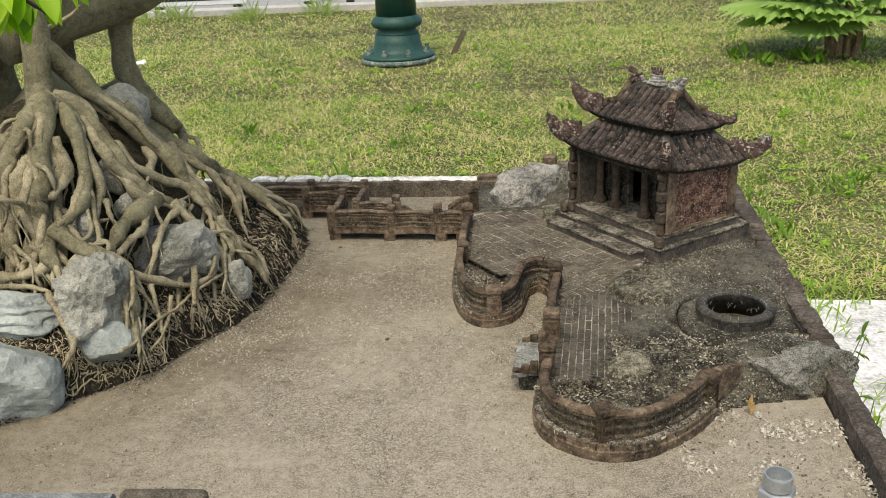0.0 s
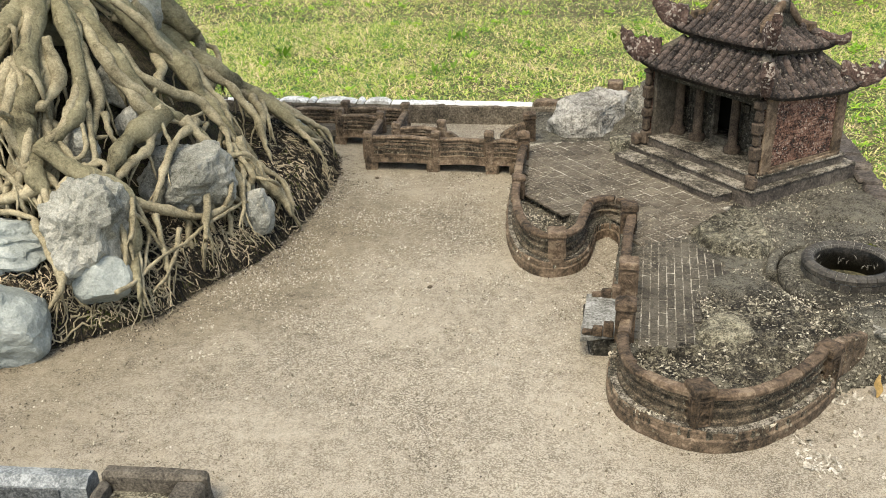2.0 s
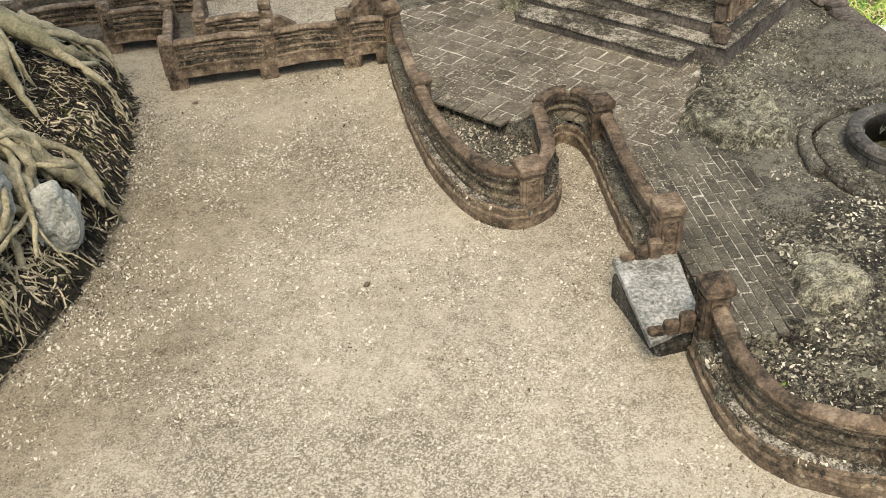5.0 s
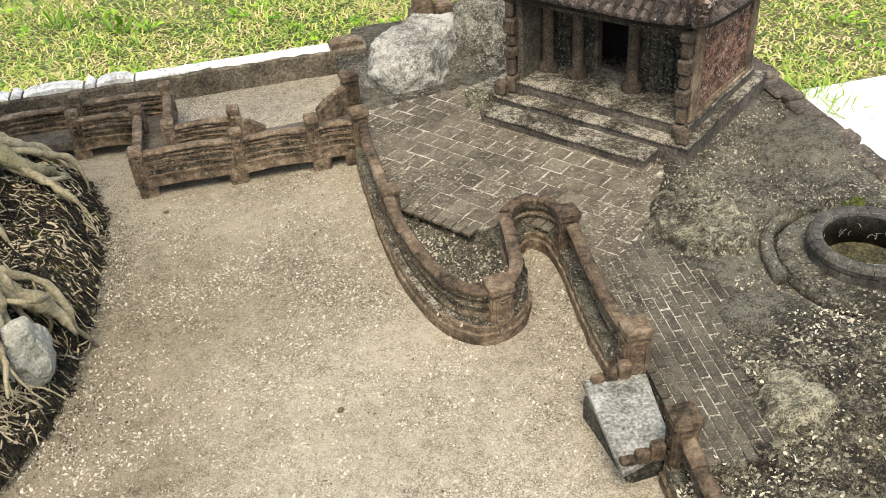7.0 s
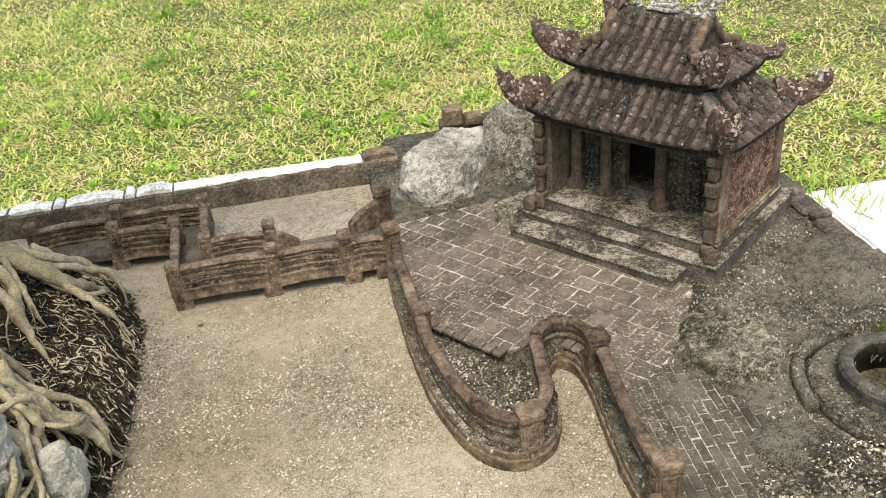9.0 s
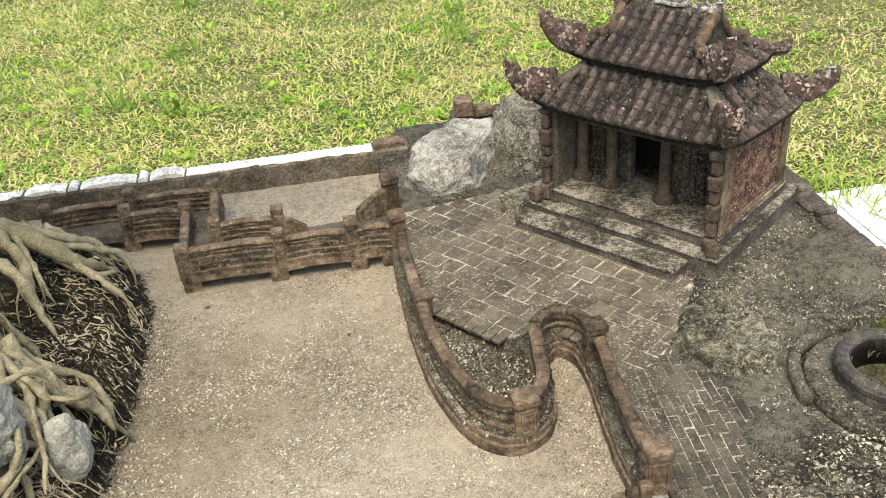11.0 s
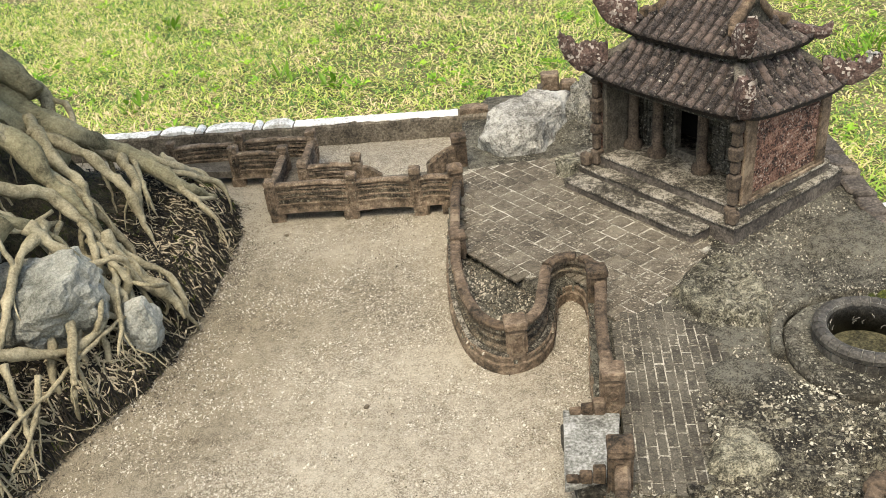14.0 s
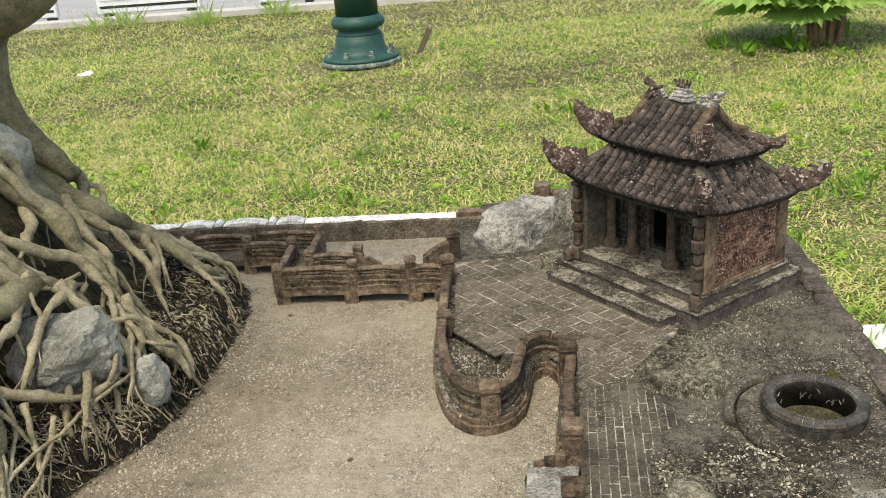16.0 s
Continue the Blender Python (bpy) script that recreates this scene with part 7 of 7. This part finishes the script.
for k, (az, el, stem, rad) in enumerate(((200, 35, 0.55, 0.62), (165, 25, 0.8, 0.75), (250, 30, 0.45, 0.55), (300, 40, 0.5, 0.5), (180, 55, 0.7, 0.7), (230, 60, 0.6, 0.65), (120, 45, 0.7, 0.7), (60, 40, 0.6, 0.65), (340, 50, 0.7, 0.7), (20, 35, 0.6, 0.6), (270, 70, 0.8, 0.7), (150, 15, 0.75, 0.6), (215, 15, 0.5, 0.45))):
    d = Vector((math.cos(radians(az)) * math.cos(radians(el)), math.sin(radians(az)) * math.cos(radians(el)), math.sin(radians(el))))
    top = Vector((0.04, 0.02, 0.30)) + d * stem * 0.8
    bm = bmesh.new()
    tube(bm, spline([(0.04, 0.02, 0.35), tuple(Vector((0.04, 0.02, 0.32)) + d * stem * 0.45), tuple(top)], 0.08), (0.018, 0.008), 6, 0.1)
    stalk = part("stalk", bm, M_PALM, palm)
    f = part("fan_leaf", fan(rad, 46, k), M_PALM, stalk)
    f.matrix_basis = Matrix.Translation(top) @ pose(0, 0, 0, 0, 0, az - 90) @ pose(0, 0, 0, el - 25)
for k in range(5):
    weed((4.0 + rnd.uniform(-1.2, 0.2), 9.35 + rnd.uniform(-0.2, 0.4), LAWN), 80 + k, 14, 0.2, 0.05, "dark leafy weed under the palm")

# ---------- far edge: kerb, road, pale vehicles and panels ----------
bm = bmesh.new()
box(bm, (-14, 16.8, LAWN - 0.05), (14, 17.05, LAWN + 0.11), 0.02)
for v in bm.verts:
    v.co = Matrix.Rotation(radians(-2), 4, "Z") @ (v.co - Vector((0, 16, 0))) + Vector((0, 14.65, 0))
tagged(part("kerb", bm, M_CONCRETE), "pale concrete kerb at the far edge of the lawn", "kerb", kind="structure")
bm = bmesh.new()
box(bm, (-30, 17.06, LAWN - 0.05), (30, 34, LAWN + 0.03))
for v in bm.verts:
    v.co = Matrix.Rotation(radians(-2), 4, "Z") @ (v.co - Vector((0, 16, 0))) + Vector((0, 14.65, 0))
tagged(part("road", bm, plain("grey_road", (0.30, 0.30, 0.30), rough=0.9, spread=0.12, scale=1.0)), "pale grey road beyond the lawn", "road", kind="structure")
M_PANEL = plain("white_panel_paint", (0.66, 0.67, 0.68), rough=0.45, spread=0.06, scale=2.0)
M_GAP = plain("black_rubber", (0.02, 0.02, 0.022), rough=0.7, spread=0.3)
for x, w, h in ((-6.3, 1.2, 0.62), (-4.2, 1.7, 0.60), (-1.95, 0.9, 0.5), (0.45, 0.5, 0.45)):
    bar = thing("barrier_panel", (x, 15.98 - x * 0.03, LAWN + 0.03), "white roadside barrier panel with a dark gap below", "barrier", group="roadside barriers", turn=-2)
    bm = bmesh.new()
    box(bm, (-w / 2, -0.06, 0.09), (w / 2, 0.06, h), 0.02)
    box(bm, (-w / 2 + 0.08, -0.075, 0.30), (w / 2 - 0.08, -0.055, 0.34), 0.005)
    part("panel", bm, M_PANEL, bar)
    for sx in (-1, 1):
        bm = bmesh.new()
        box(bm, (sx * w * 0.4 - 0.06, -0.09, 0), (sx * w * 0.4 + 0.06, 0.09, 0.1), 0.01)
        part("foot", bm, M_GAP, bar)
    bm = bmesh.new()
    box(bm, (-w / 2 + 0.05, -0.066, 0.18), (w / 2 - 0.05, -0.058, 0.22), 0.0)
    part("rubber_strip", bm, M_GAP, bar)

# litter on the lawn
bm = bmesh.new()
bmesh.ops.create_grid(bm, x_segments=4, y_segments=3, size=0.06)
rough_up(bm, 0.04, 18)
ob = part("paper_scrap", bm, M_PANEL)
ob.location = (-3.5, 10.57, LAWN + 0.08)
tagged(ob, "crumpled white scrap of paper on the grass", "litter")

# ---------- front kerb and scroll end ----------
kerb_f = thing("front_kerb", (-0.6, 1.258, 0), "blue-grey marble kerb with a chamfered top", "kerb")
bm = bmesh.new()
line = [Vector((-1.0 + 0.0125 * i, 0.053 - 0.0007 * i, 0)) for i in range(0, 88)]
sweep(bm, line, [(-0.075, -0.01), (0.0, -0.01), (0.0, 0.038), (-0.006, 0.046), (-0.022, 0.047), (-0.034, 0.036), (-0.034, 0.012), (-0.040, 0.010), (-0.044, 0.002), (-0.075, 0.0)], 0.0012, 1)
part("body", bm, M_KERBBLUE, kerb_f, smooth=False)
bm = bmesh.new()
line = [Vector((-1.0 + 0.05 * i, 0.053 - 0.0028 * i, 0)) for i in range(0, 22)]
sweep(bm, line, [(-0.0365, 0.012), (-0.034, 0.012), (-0.034, 0.034), (-0.0365, 0.034)], 0.0006, 2)
part("face_band", bm, M_SPECKLE, kerb_f, "dark speckled face")
scroll = thing("scroll_end", (-0.425, 1.207, 0), "brown cement scroll end of the kerb with a sunk panel", "kerb end", turn=-3)
bm = bmesh.new()
for lo, hi in (((-0.075, 0.018, -0.01), (0.068, 0.042, 0.052)), ((0.030, -0.085, -0.01), (0.068, 0.018, 0.050)), ((-0.075, -0.03, -0.01), (-0.060, 0.018, 0.046))):
    box(bm, lo, hi, 0.006)
bmesh.ops.subdivide_edges(bm, edges=[e for e in bm.edges if e.calc_length() > 0.02], cuts=3, use_grid_fill=True)
rough_up(bm, 0.002, 40)
part("frame", bm, M_GREYPLASTER, scroll, "brown stone frame", smooth=False)
bm = bmesh.new()
box(bm, (-0.061, -0.06, -0.01), (0.031, 0.019, 0.026), 0.002)
rough_up(bm, 0.002, 60)
part("sunk_panel", bm, M_CRUST, scroll, "mossy sunk panel")

# ---------- pipe stub, leaf, pebbles ----------
pipe = thing("pipe_stub", (0.567, 1.238, 0.0), "galvanised pipe stub with a hexagonal nut", "pipe")
bm = bmesh.new()
lathe(bm, ((0.0195, -0.01), (0.0195, 0.042), (0.0222, 0.042), (0.0230, 0.039), (0.0230, 0.018), (0.0195, 0.017)), 32)
part("tube", bm, M_ZINC, pipe, smooth=False)
bm = bmesh.new()
lathe(bm, ((0.0230, -0.005), (0.0305, -0.005), (0.0305, 0.012), (0.0275, 0.016), (0.0230, 0.016)), 6)
part("nut", bm, M_ZINC, pipe, "hexagonal nut")
bm = bmesh.new()
bmesh.ops.create_circle(bm, cap_ends=True, segments=24, radius=0.0196)
ob = part("plug", bm, M_PVC, pipe, "grey inner bottom")
ob.location = (0, 0, 0.018)

bm = bmesh.new()
line = spline([(0, 0, 0.002), (0.004, 0.004, 0.016), (0.001, 0.010, 0.030), (0.010, 0.013, 0.041)], 0.004)
prev = None
for i, q in enumerate(line):
    w = 0.0075 * math.sin(math.pi * (i + 0.6) / (len(line) + 0.2)) + 0.001
    cur = [bm.verts.new(q + Vector((sx * w, -abs(sx) * w * 0.7, 0))) for sx in (-1, 0, 1)]
    if prev:
        for k in range(2):
            bm.faces.new((prev[k], prev[k + 1], cur[k + 1], cur[k]))
    prev = cur
ob = part("dry_leaf", bm, M_DRYLEAF, smooth=True)
ob.matrix_world = pose(0.60, 1.482, 0.0, 0, 0, 20) @ Matrix.Scale(0.85, 4)
tagged(ob, "curled yellow-brown dry leaf leaning on the rock", "leaf")

# coarse grit and specks on the sanded floor
ico = bmesh.new()
bmesh.ops.create_icosphere(ico, subdivisions=1, radius=1.0)
ICO_V, ICO_F = [v.co.copy() for v in ico.verts], [[v.index for v in f.verts] for f in ico.faces]
ico.free()


def grit(n, region, size, seed, test=None, zf=None):
    rnd = random.Random(seed)
    gv, gf = [], []
    while n:
        x, y = rnd.uniform(region[0], region[2]), rnd.uniform(region[1], region[3])
        if test and not test(x, y):
            continue
        n -= 1
        s = size[0] + (size[1] - size[0]) * rnd.random() ** 2
        m = pose(x, y, (zf(x, y) if zf else 0.0) + s * 0.15, rnd.uniform(0, 180), rnd.uniform(0, 180), rnd.uniform(0, 180)) @ Matrix.Diagonal((s * rnd.uniform(0.9, 2.4), s, s * rnd.uniform(0.25, 0.6), 1))
        base = len(gv)
        gv += [m @ v for v in ICO_V]
        gf += [[base + i for i in f] for f in ICO_F]
    me = bpy.data.meshes.new("grit")
    me.from_pydata(gv, [], gf)
    return me


M_GRIT = mat("pale_grit", ((0.12, 0.10, 0.07), (0.23, 0.20, 0.145), (0.46, 0.42, 0.33)), blotch=8, grain=200, bump=0.2, island=0.9)
open_sand = lambda x, y: not inside(x, y, FOOT) and not inside(x, y, YARD)
tagged(placed("grit", grit(5200, (-0.75, 1.15, 0.30, 2.48), (0.0008, 0.0019), 1, open_sand), M_GRIT), "loose pale grit on the sandy floor", "grit", kind="stuff")
tagged(placed("grit", grit(500, (0.45, 1.15, 0.74, 1.50), (0.001, 0.003), 2, open_sand), M_GRIT), "loose pale grit on the sandy floor", "grit", kind="stuff")
M_SPECK = mat("dark_speck", ((0.015, 0.012, 0.008), (0.05, 0.04, 0.028), (0.10, 0.08, 0.055)), blotch=8, grain=200, bump=0.2, island=0.6)
tagged(placed("dark_specks", grit(110, (-0.75, 1.15, 0.30, 2.48), (0.0007, 0.0018), 3, open_sand), M_SPECK), "dark specks of soil on the sandy floor", "specks", kind="stuff")
tagged(placed("rubble", grit(2600, (0.20, 1.36, 0.56, 1.72), (0.0009, 0.0030), 4, lambda x, y: inside(x, y, YARD) and not (x < 0.36 and y > 1.55) and n3(x, y, 14, 4) > 0.06, yard_height), M_GRIT), "pale lichen crumbs on the dark crust", "crumbs", kind="stuff")
tagged(placed("rubble", grit(1100, (0.06, 1.90, 0.21, 2.22), (0.001, 0.0028), 5, lambda x, y: inside(x, y, YARD) and y < 2.2 - (x - 0.1) * 1.45, yard_height), M_GRIT), "pale leaf and grit crumbs in the planting bed", "crumbs", kind="stuff")
tagged(placed("rubble", grit(900, (0.40, 1.60, 0.88, 2.15), (0.0008, 0.0022), 6, lambda x, y: inside(x, y, YARD) and math.hypot(x - 0.662, y - 1.803) > 0.122 and n3(x, y, 12, 9) > 0.2, yard_height), M_GRIT), "pale lichen crumbs on the dark crust", "crumbs", kind="stuff")
def flakes(n, region, size, seed, test, zf):
    """Thin curled chips: shed leaves and lichen scales."""
    rnd = random.Random(seed)
    fv, ff = [], []
    while n:
        x, y = rnd.uniform(region[0], region[2]), rnd.uniform(region[1], region[3])
        if not test(x, y):
            continue
        n -= 1
        s = size[0] + (size[1] - size[0]) * rnd.random() ** 2
        k = rnd.randint(5, 8)
        m = pose(x, y, zf(x, y) + s * 0.25, rnd.gauss(0, 22), rnd.gauss(0, 22), rnd.uniform(0, 360))
        base = len(fv)
        ecc, bend = rnd.uniform(0.25, 0.8), rnd.uniform(-0.5, 0.8)
        for q in range(k):
            w = 2 * math.pi * q / k
            r = s * rnd.uniform(0.55, 1.2)
            px, py = r * math.cos(w), r * math.sin(w) * ecc
            fv.append(m @ Vector((px, py, bend * px * px / s)))
        fv.append(m @ Vector((0, 0, 0.12 * s)))
        ff += [[base + q, base + (q + 1) % k, base + k] for q in range(k)]
    me = bpy.data.meshes.new("flakes")
    me.from_pydata(fv, [], ff)
    return me


def bed_top(x, y):
    return yard_height(x, y) + 0.008 + 0.006 * n3(x, y, 34, 15)


M_FLAKE = mat("pale_dry_flake", ((0.0807, 0.0699, 0.0481), (0.243, 0.22, 0.158), (0.467, 0.439, 0.34)), blotch=8, grain=200, bump=0.2, island=0.9)
tagged(placed("flakes", flakes(2600, (0.22, 1.38, 0.61, 1.74), (0.0010, 0.0042), 51, lambda x, y: inside(x, y, YARD) and not (x < 0.37 and y > 1.565) and n3(x, y, 15, 4) > -0.12, bed_top), M_FLAKE), "pale curled flakes strewn on the black bed", "flakes", kind="stuff")
tagged(placed("flakes", flakes(420, (0.06, 1.90, 0.21, 2.20), (0.0012, 0.0036), 52, lambda x, y: inside(x, y, YARD) and y < 2.19 - (x - 0.1) * 1.45, lambda x, y: yard_height(x, y) + 0.002), M_FLAKE), "pale dry flakes in the small planting bed", "flakes", kind="stuff")
tagged(placed("flakes", flakes(260, (0.42, 1.60, 0.88, 2.20), (0.001, 0.003), 53, lambda x, y: inside(x, y, YARD) and math.hypot(x - 0.662, y - 1.803) > 0.125 and n3(x, y, 9, 2) > 0.0, lambda x, y: yard_height(x, y) + 0.003), M_FLAKE), "pale flakes scattered on the worn yard", "flakes", kind="stuff")
M_LIMESCALE = mat("pale_lime_scale", ((0.22, 0.20, 0.155), (0.40, 0.37, 0.30), (0.58, 0.55, 0.47)), blotch=30, grain=300, bump=0.5, dist=0.001, island=0.4)
tagged(placed("lime_scale", flakes(2600, (0.44, 1.16, 0.78, 1.49), (0.0010, 0.0065), 54, lambda x, y: open_sand(x, y) and n3(x, y, 13, 6) + 0.5 * n3(x, y, 30, 2) > 0.12, lambda x, y: 0.0), M_LIMESCALE), "pale lime scale peeling on the basin floor", "scale", kind="stuff")
M_SILT = mat("washed_soil", ((0.045, 0.037, 0.025), (0.10, 0.083, 0.058), (0.17, 0.145, 0.105)), blotch=8, grain=200, bump=0.2, island=0.7)
M_SKIN = mat("flaking_lime_skin", ((0.26, 0.232, 0.175), (0.37, 0.335, 0.262), (0.50, 0.465, 0.385)), blotch=12, grain=300, bump=0.3, dist=0.001, island=0.6)


def skinned(x, y):
    if not open_sand(x, y):
        return False
    near_wall = max(0.0, 1 - math.hypot((x - 0.12) / 0.32, (y - 1.78) / 0.42))
    return n3(x, y, 6, 8) * 0.6 + n3(x, y, 22, 3) * 0.5 + n3(x, y, 70, 1) * 0.3 + 0.55 * near_wall + 0.35 * min(1.0, max(-1.0, (y - 1.62) / 0.35)) > 0.12


tagged(placed("lime_flakes", flakes(28000, (-0.60, 1.22, 0.30, 2.48), (0.0009, 0.0033), 55, skinned, lambda x, y: -0.0002), M_SKIN), "pale flaking lime skin on the sandy floor", "flakes", kind="stuff")
tagged(placed("sand_grains", grit(5000, (-0.80, 1.15, 0.35, 2.48), (0.0005, 0.0013), 12, open_sand), M_SILT), "dark coarse grains on the sandy floor", "grains", kind="stuff")
tagged(placed("rubble", grit(3200, (0.38, 1.62, 0.90, 2.25), (0.0006, 0.0020), 13, lambda x, y: inside(x, y, YARD) and math.hypot(x - 0.662, y - 1.803) > 0.145 and n3(x, y, 10, 5) > -0.15, lambda x, y: yard_height(x, y) + 0.001), M_FLAKE), "fine pale crumbs on the worn yard", "crumbs", kind="stuff")
# soil washed out from the mound, thinning away from its foot
washed = random.Random(77)
tagged(placed("soil_wash", grit(11000, (-0.95, 1.36, -0.27, 2.62), (0.0004, 0.0012), 8, lambda x, y: -0.16 < foot_dist(x, y) < 0.004 and washed.random() < (1 + foot_dist(x, y) / 0.16) ** 2.6), M_SILT), "dark soil grains washed out round the mound", "soil grains", kind="stuff")
# moss crumbs on the mound's back corner and on its flank
tagged(placed("moss", grit(900, (-0.50, 2.55, -0.38, 2.72), (0.0015, 0.0045), 9, lambda x, y: foot_dist(x, y) > 0.004 and n3(x, y, 28, 2) > -0.1, lambda x, y: mound(x, y) + 0.003), M_MOSS), "yellow-green moss on the rooty soil", "moss", kind="stuff")
tagged(placed("moss", grit(1300, (-0.75, 1.62, -0.40, 2.50), (0.001, 0.003), 10, lambda x, y: 0.004 < foot_dist(x, y) < 0.1 and n3(x, y, 24, 7) > 0.25, lambda x, y: mound(x, y) + 0.004), M_MOSS), "thin moss on the rooty soil", "moss", kind="stuff")
# pebbles that stand out
for x, y, s in ((-0.102, 1.85, 0.006), (0.245, 1.60, 0.004), (-0.27, 2.44, 0.006), (0.062, 1.80, 0.004), (0.15, 2.30, 0.004), (0.565, 1.71, 0.006), (-0.02, 1.62, 0.003)):
    bm = rock_mesh((s, s * 0.8, s * 0.6), int(abs(x) * 900) + 1, 2)
    ob = part("pebble", bm, M_SPECK if x < -0.05 else M_GRIT)
    ob.location = (x, y, (yard_height(x, y) if inside(x, y, YARD) else 0) + s * 0.3)
    tagged(ob, "single pebble on the basin floor", "pebble", group="pebbles")

# ---------- paving of the yard ----------
bm = bmesh.new()
BED = [(0.098, 2.225), (0.19, 2.092), (0.225, 2.10), (0.265, 2.102), (0.302, 2.075), (0.308, 1.99), (0.303, 1.95), (0.35, 1.93), (0.44, 2.02), (0.475, 2.06), (0.53, 2.13), (0.345, 2.44), (0.335, 2.575), (0.235, 2.572), (0.118, 2.565)]
f = bm.faces.new([bm.verts.new((*p, 0.0)) for p in BED])
ext = bmesh.ops.extrude_face_region(bm, geom=[f])
for g in ext["geom"]:
    if isinstance(g, bmesh.types.BMVert):
        g.co.z = 0.012
bmesh.ops.recalc_face_normals(bm, faces=bm.faces[:])
paving = tagged(part("paving", bm, M_MORTAR), "square brown paving tiles in pale mortar", "paving", kind="structure")
paving.location = (0, 0, 0.0345)
hu, hv = Vector((math.cos(radians(TURN)), math.sin(radians(TURN)))), Vector((-math.sin(radians(TURN)), math.cos(radians(TURN))))


def slab_mesh(name, w, h, t, material):
    bm = bmesh.new()
    box(bm, (-w / 2, -h / 2, 0), (w / 2, h / 2, t))
    for v in bm.verts:
        if v.co.z > t / 2:
            v.co.x *= 0.985
            v.co.y *= 0.985
    me = bpy.data.meshes.new(name)
    bm.to_mesh(me)
    bm.free()
    me.materials.append(material)
    return me


PW, PH = 0.0378, 0.0388
SQ = slab_mesh("tile", PW - 0.0027, PH - 0.0027, 0.004, M_TILE)
HALF = slab_mesh("tile", PW - 0.0027, PH / 2 - 0.0025, 0.004, M_TILE)
rnd = random.Random(3)
o = Vector((HX, HY))
for i in range(-6, 8):
    for j in range(-8, 20):
        for cx, me, w in ((0.0, SQ, PH), (-PH / 4, HALF, PH / 2), (PH / 4, HALF, PH / 2)):
            c = o + hu * (-0.194 + PW * (i + 0.5)) + hv * (0.010 + PH * (j + 0.5 * (i % 2)) + cx)
            ok = sum(inside(*(c + hu * sx * PW * 0.48 + hv * sy * w * 0.48), BED) for sx in (-1, 1) for sy in (-1, 1)) >= (3 if me is SQ else 2)
            if ok:
                ob = new("tile", me)
                ob.parent = paving
                ob.matrix_basis = pose(c.x, c.y, 0.0088 + rnd.uniform(-0.0003, 0.0004), rnd.uniform(-0.5, 0.5), rnd.uniform(-0.5, 0.5), TURN + rnd.uniform(-2.2, 2.2)) @ Matrix.Diagonal((rnd.uniform(0.93, 1.02), rnd.uniform(0.93, 1.02), 1, 1))
                if me is SQ:
                    break
# brick path between the gate and the square
PATHB = [(0.250, 1.558), (0.341, 1.566), (0.366, 1.70), (0.455, 1.79), (0.440, 1.865), (0.408, 1.935), (0.392, 1.968), (0.31, 1.936), (0.275, 1.72)]
bm = bmesh.new()
f = bm.faces.new([bm.verts.new((*p, 0.0)) for p in PATHB])
ext = bmesh.ops.extrude_face_region(bm, geom=[f])
for g in ext["geom"]:
    if isinstance(g, bmesh.types.BMVert):
        g.co.z = 0.0122
bmesh.ops.recalc_face_normals(bm, faces=bm.faces[:])
path = tagged(part("brick_path", bm, M_MORTAR), "dark brick path in running bond with pale joints", "paving", kind="structure")
path.location = (0, 0, 0.0345)
BW, BH = 0.0143, 0.045
BR = slab_mesh("brick", BW - 0.0017, BH - 0.0019, 0.004, M_PAVER)
BRH = slab_mesh("brick", BW - 0.0016, BH / 2 - 0.0018, 0.004, M_PAVER)
lean = 9.5
pu, pv = Vector((math.cos(radians(-lean)), math.sin(radians(-lean)))), Vector((math.sin(radians(lean)), math.cos(radians(lean))))
o = Vector((0.252, 1.555))
for i in range(-1, 19):
    for j in range(-6, 22):
        for q, me, h in ((0.0, BR, BH), (-BH / 4, BRH, BH / 2), (BH / 4, BRH, BH / 2)):
            c = o + pu * (i + 0.5) * BW + pv * ((j + (0.5 if i % 2 else 0.1)) * BH + q)
            if sum(inside(*(c + pu * sx * BW * 0.4 + pv * sy * h * 0.45), PATHB) for sx in (-1, 1) for sy in (-1, 1)) >= (3 if me is BR else 2):
                ob = new("brick", me)
                ob.parent = path
                ob.matrix_basis = pose(c.x, c.y, 0.0093 + rnd.uniform(-0.0003, 0.0004), rnd.uniform(-0.5, 0.5), rnd.uniform(-0.5, 0.5), -lean + rnd.uniform(-1.8, 1.8)) @ Matrix.Diagonal((rnd.uniform(0.92, 1.03), rnd.uniform(0.92, 1.02), 1, 1))
                if me is BR:
                    break

# moss cushions on the yard and a fallen green leaf in the bed
for x, y, r in ((0.783, 2.102, 0.020), (0.765, 2.118, 0.012), (0.744, 1.919, 0.012), (0.728, 1.928, 0.007)):
    bm = bmesh.new()
    bmesh.ops.create_grid(bm, x_segments=12, y_segments=12, size=r)
    for v in bm.verts:
        d = v.co.length / r * (1 + 0.3 * n3(v.co.x + x, v.co.y + y, 90))
        v.co.z = yard_height(x + v.co.x, y + v.co.y) + 0.006 * (1 - d * d) + 0.003 * n3(v.co.x, v.co.y, 240)
    ob = part("moss_patch", bm, M_MOSS)
    ob.location = (x, y, 0)
    tagged(ob, "small yellow-green moss cushion on the crusted yard", "moss", kind="stuff")
ob = placed("fallen_leaf", LEAF.copy(), M_WEED, smooth=True)
ob.matrix_world = pose(0.262, 1.488, yard_height(0.262, 1.488) + 0.006, 8, 0, -60) @ Matrix.Scale(0.016, 4)
tagged(ob, "small fallen yellow-green leaf in the planting bed", "leaf")
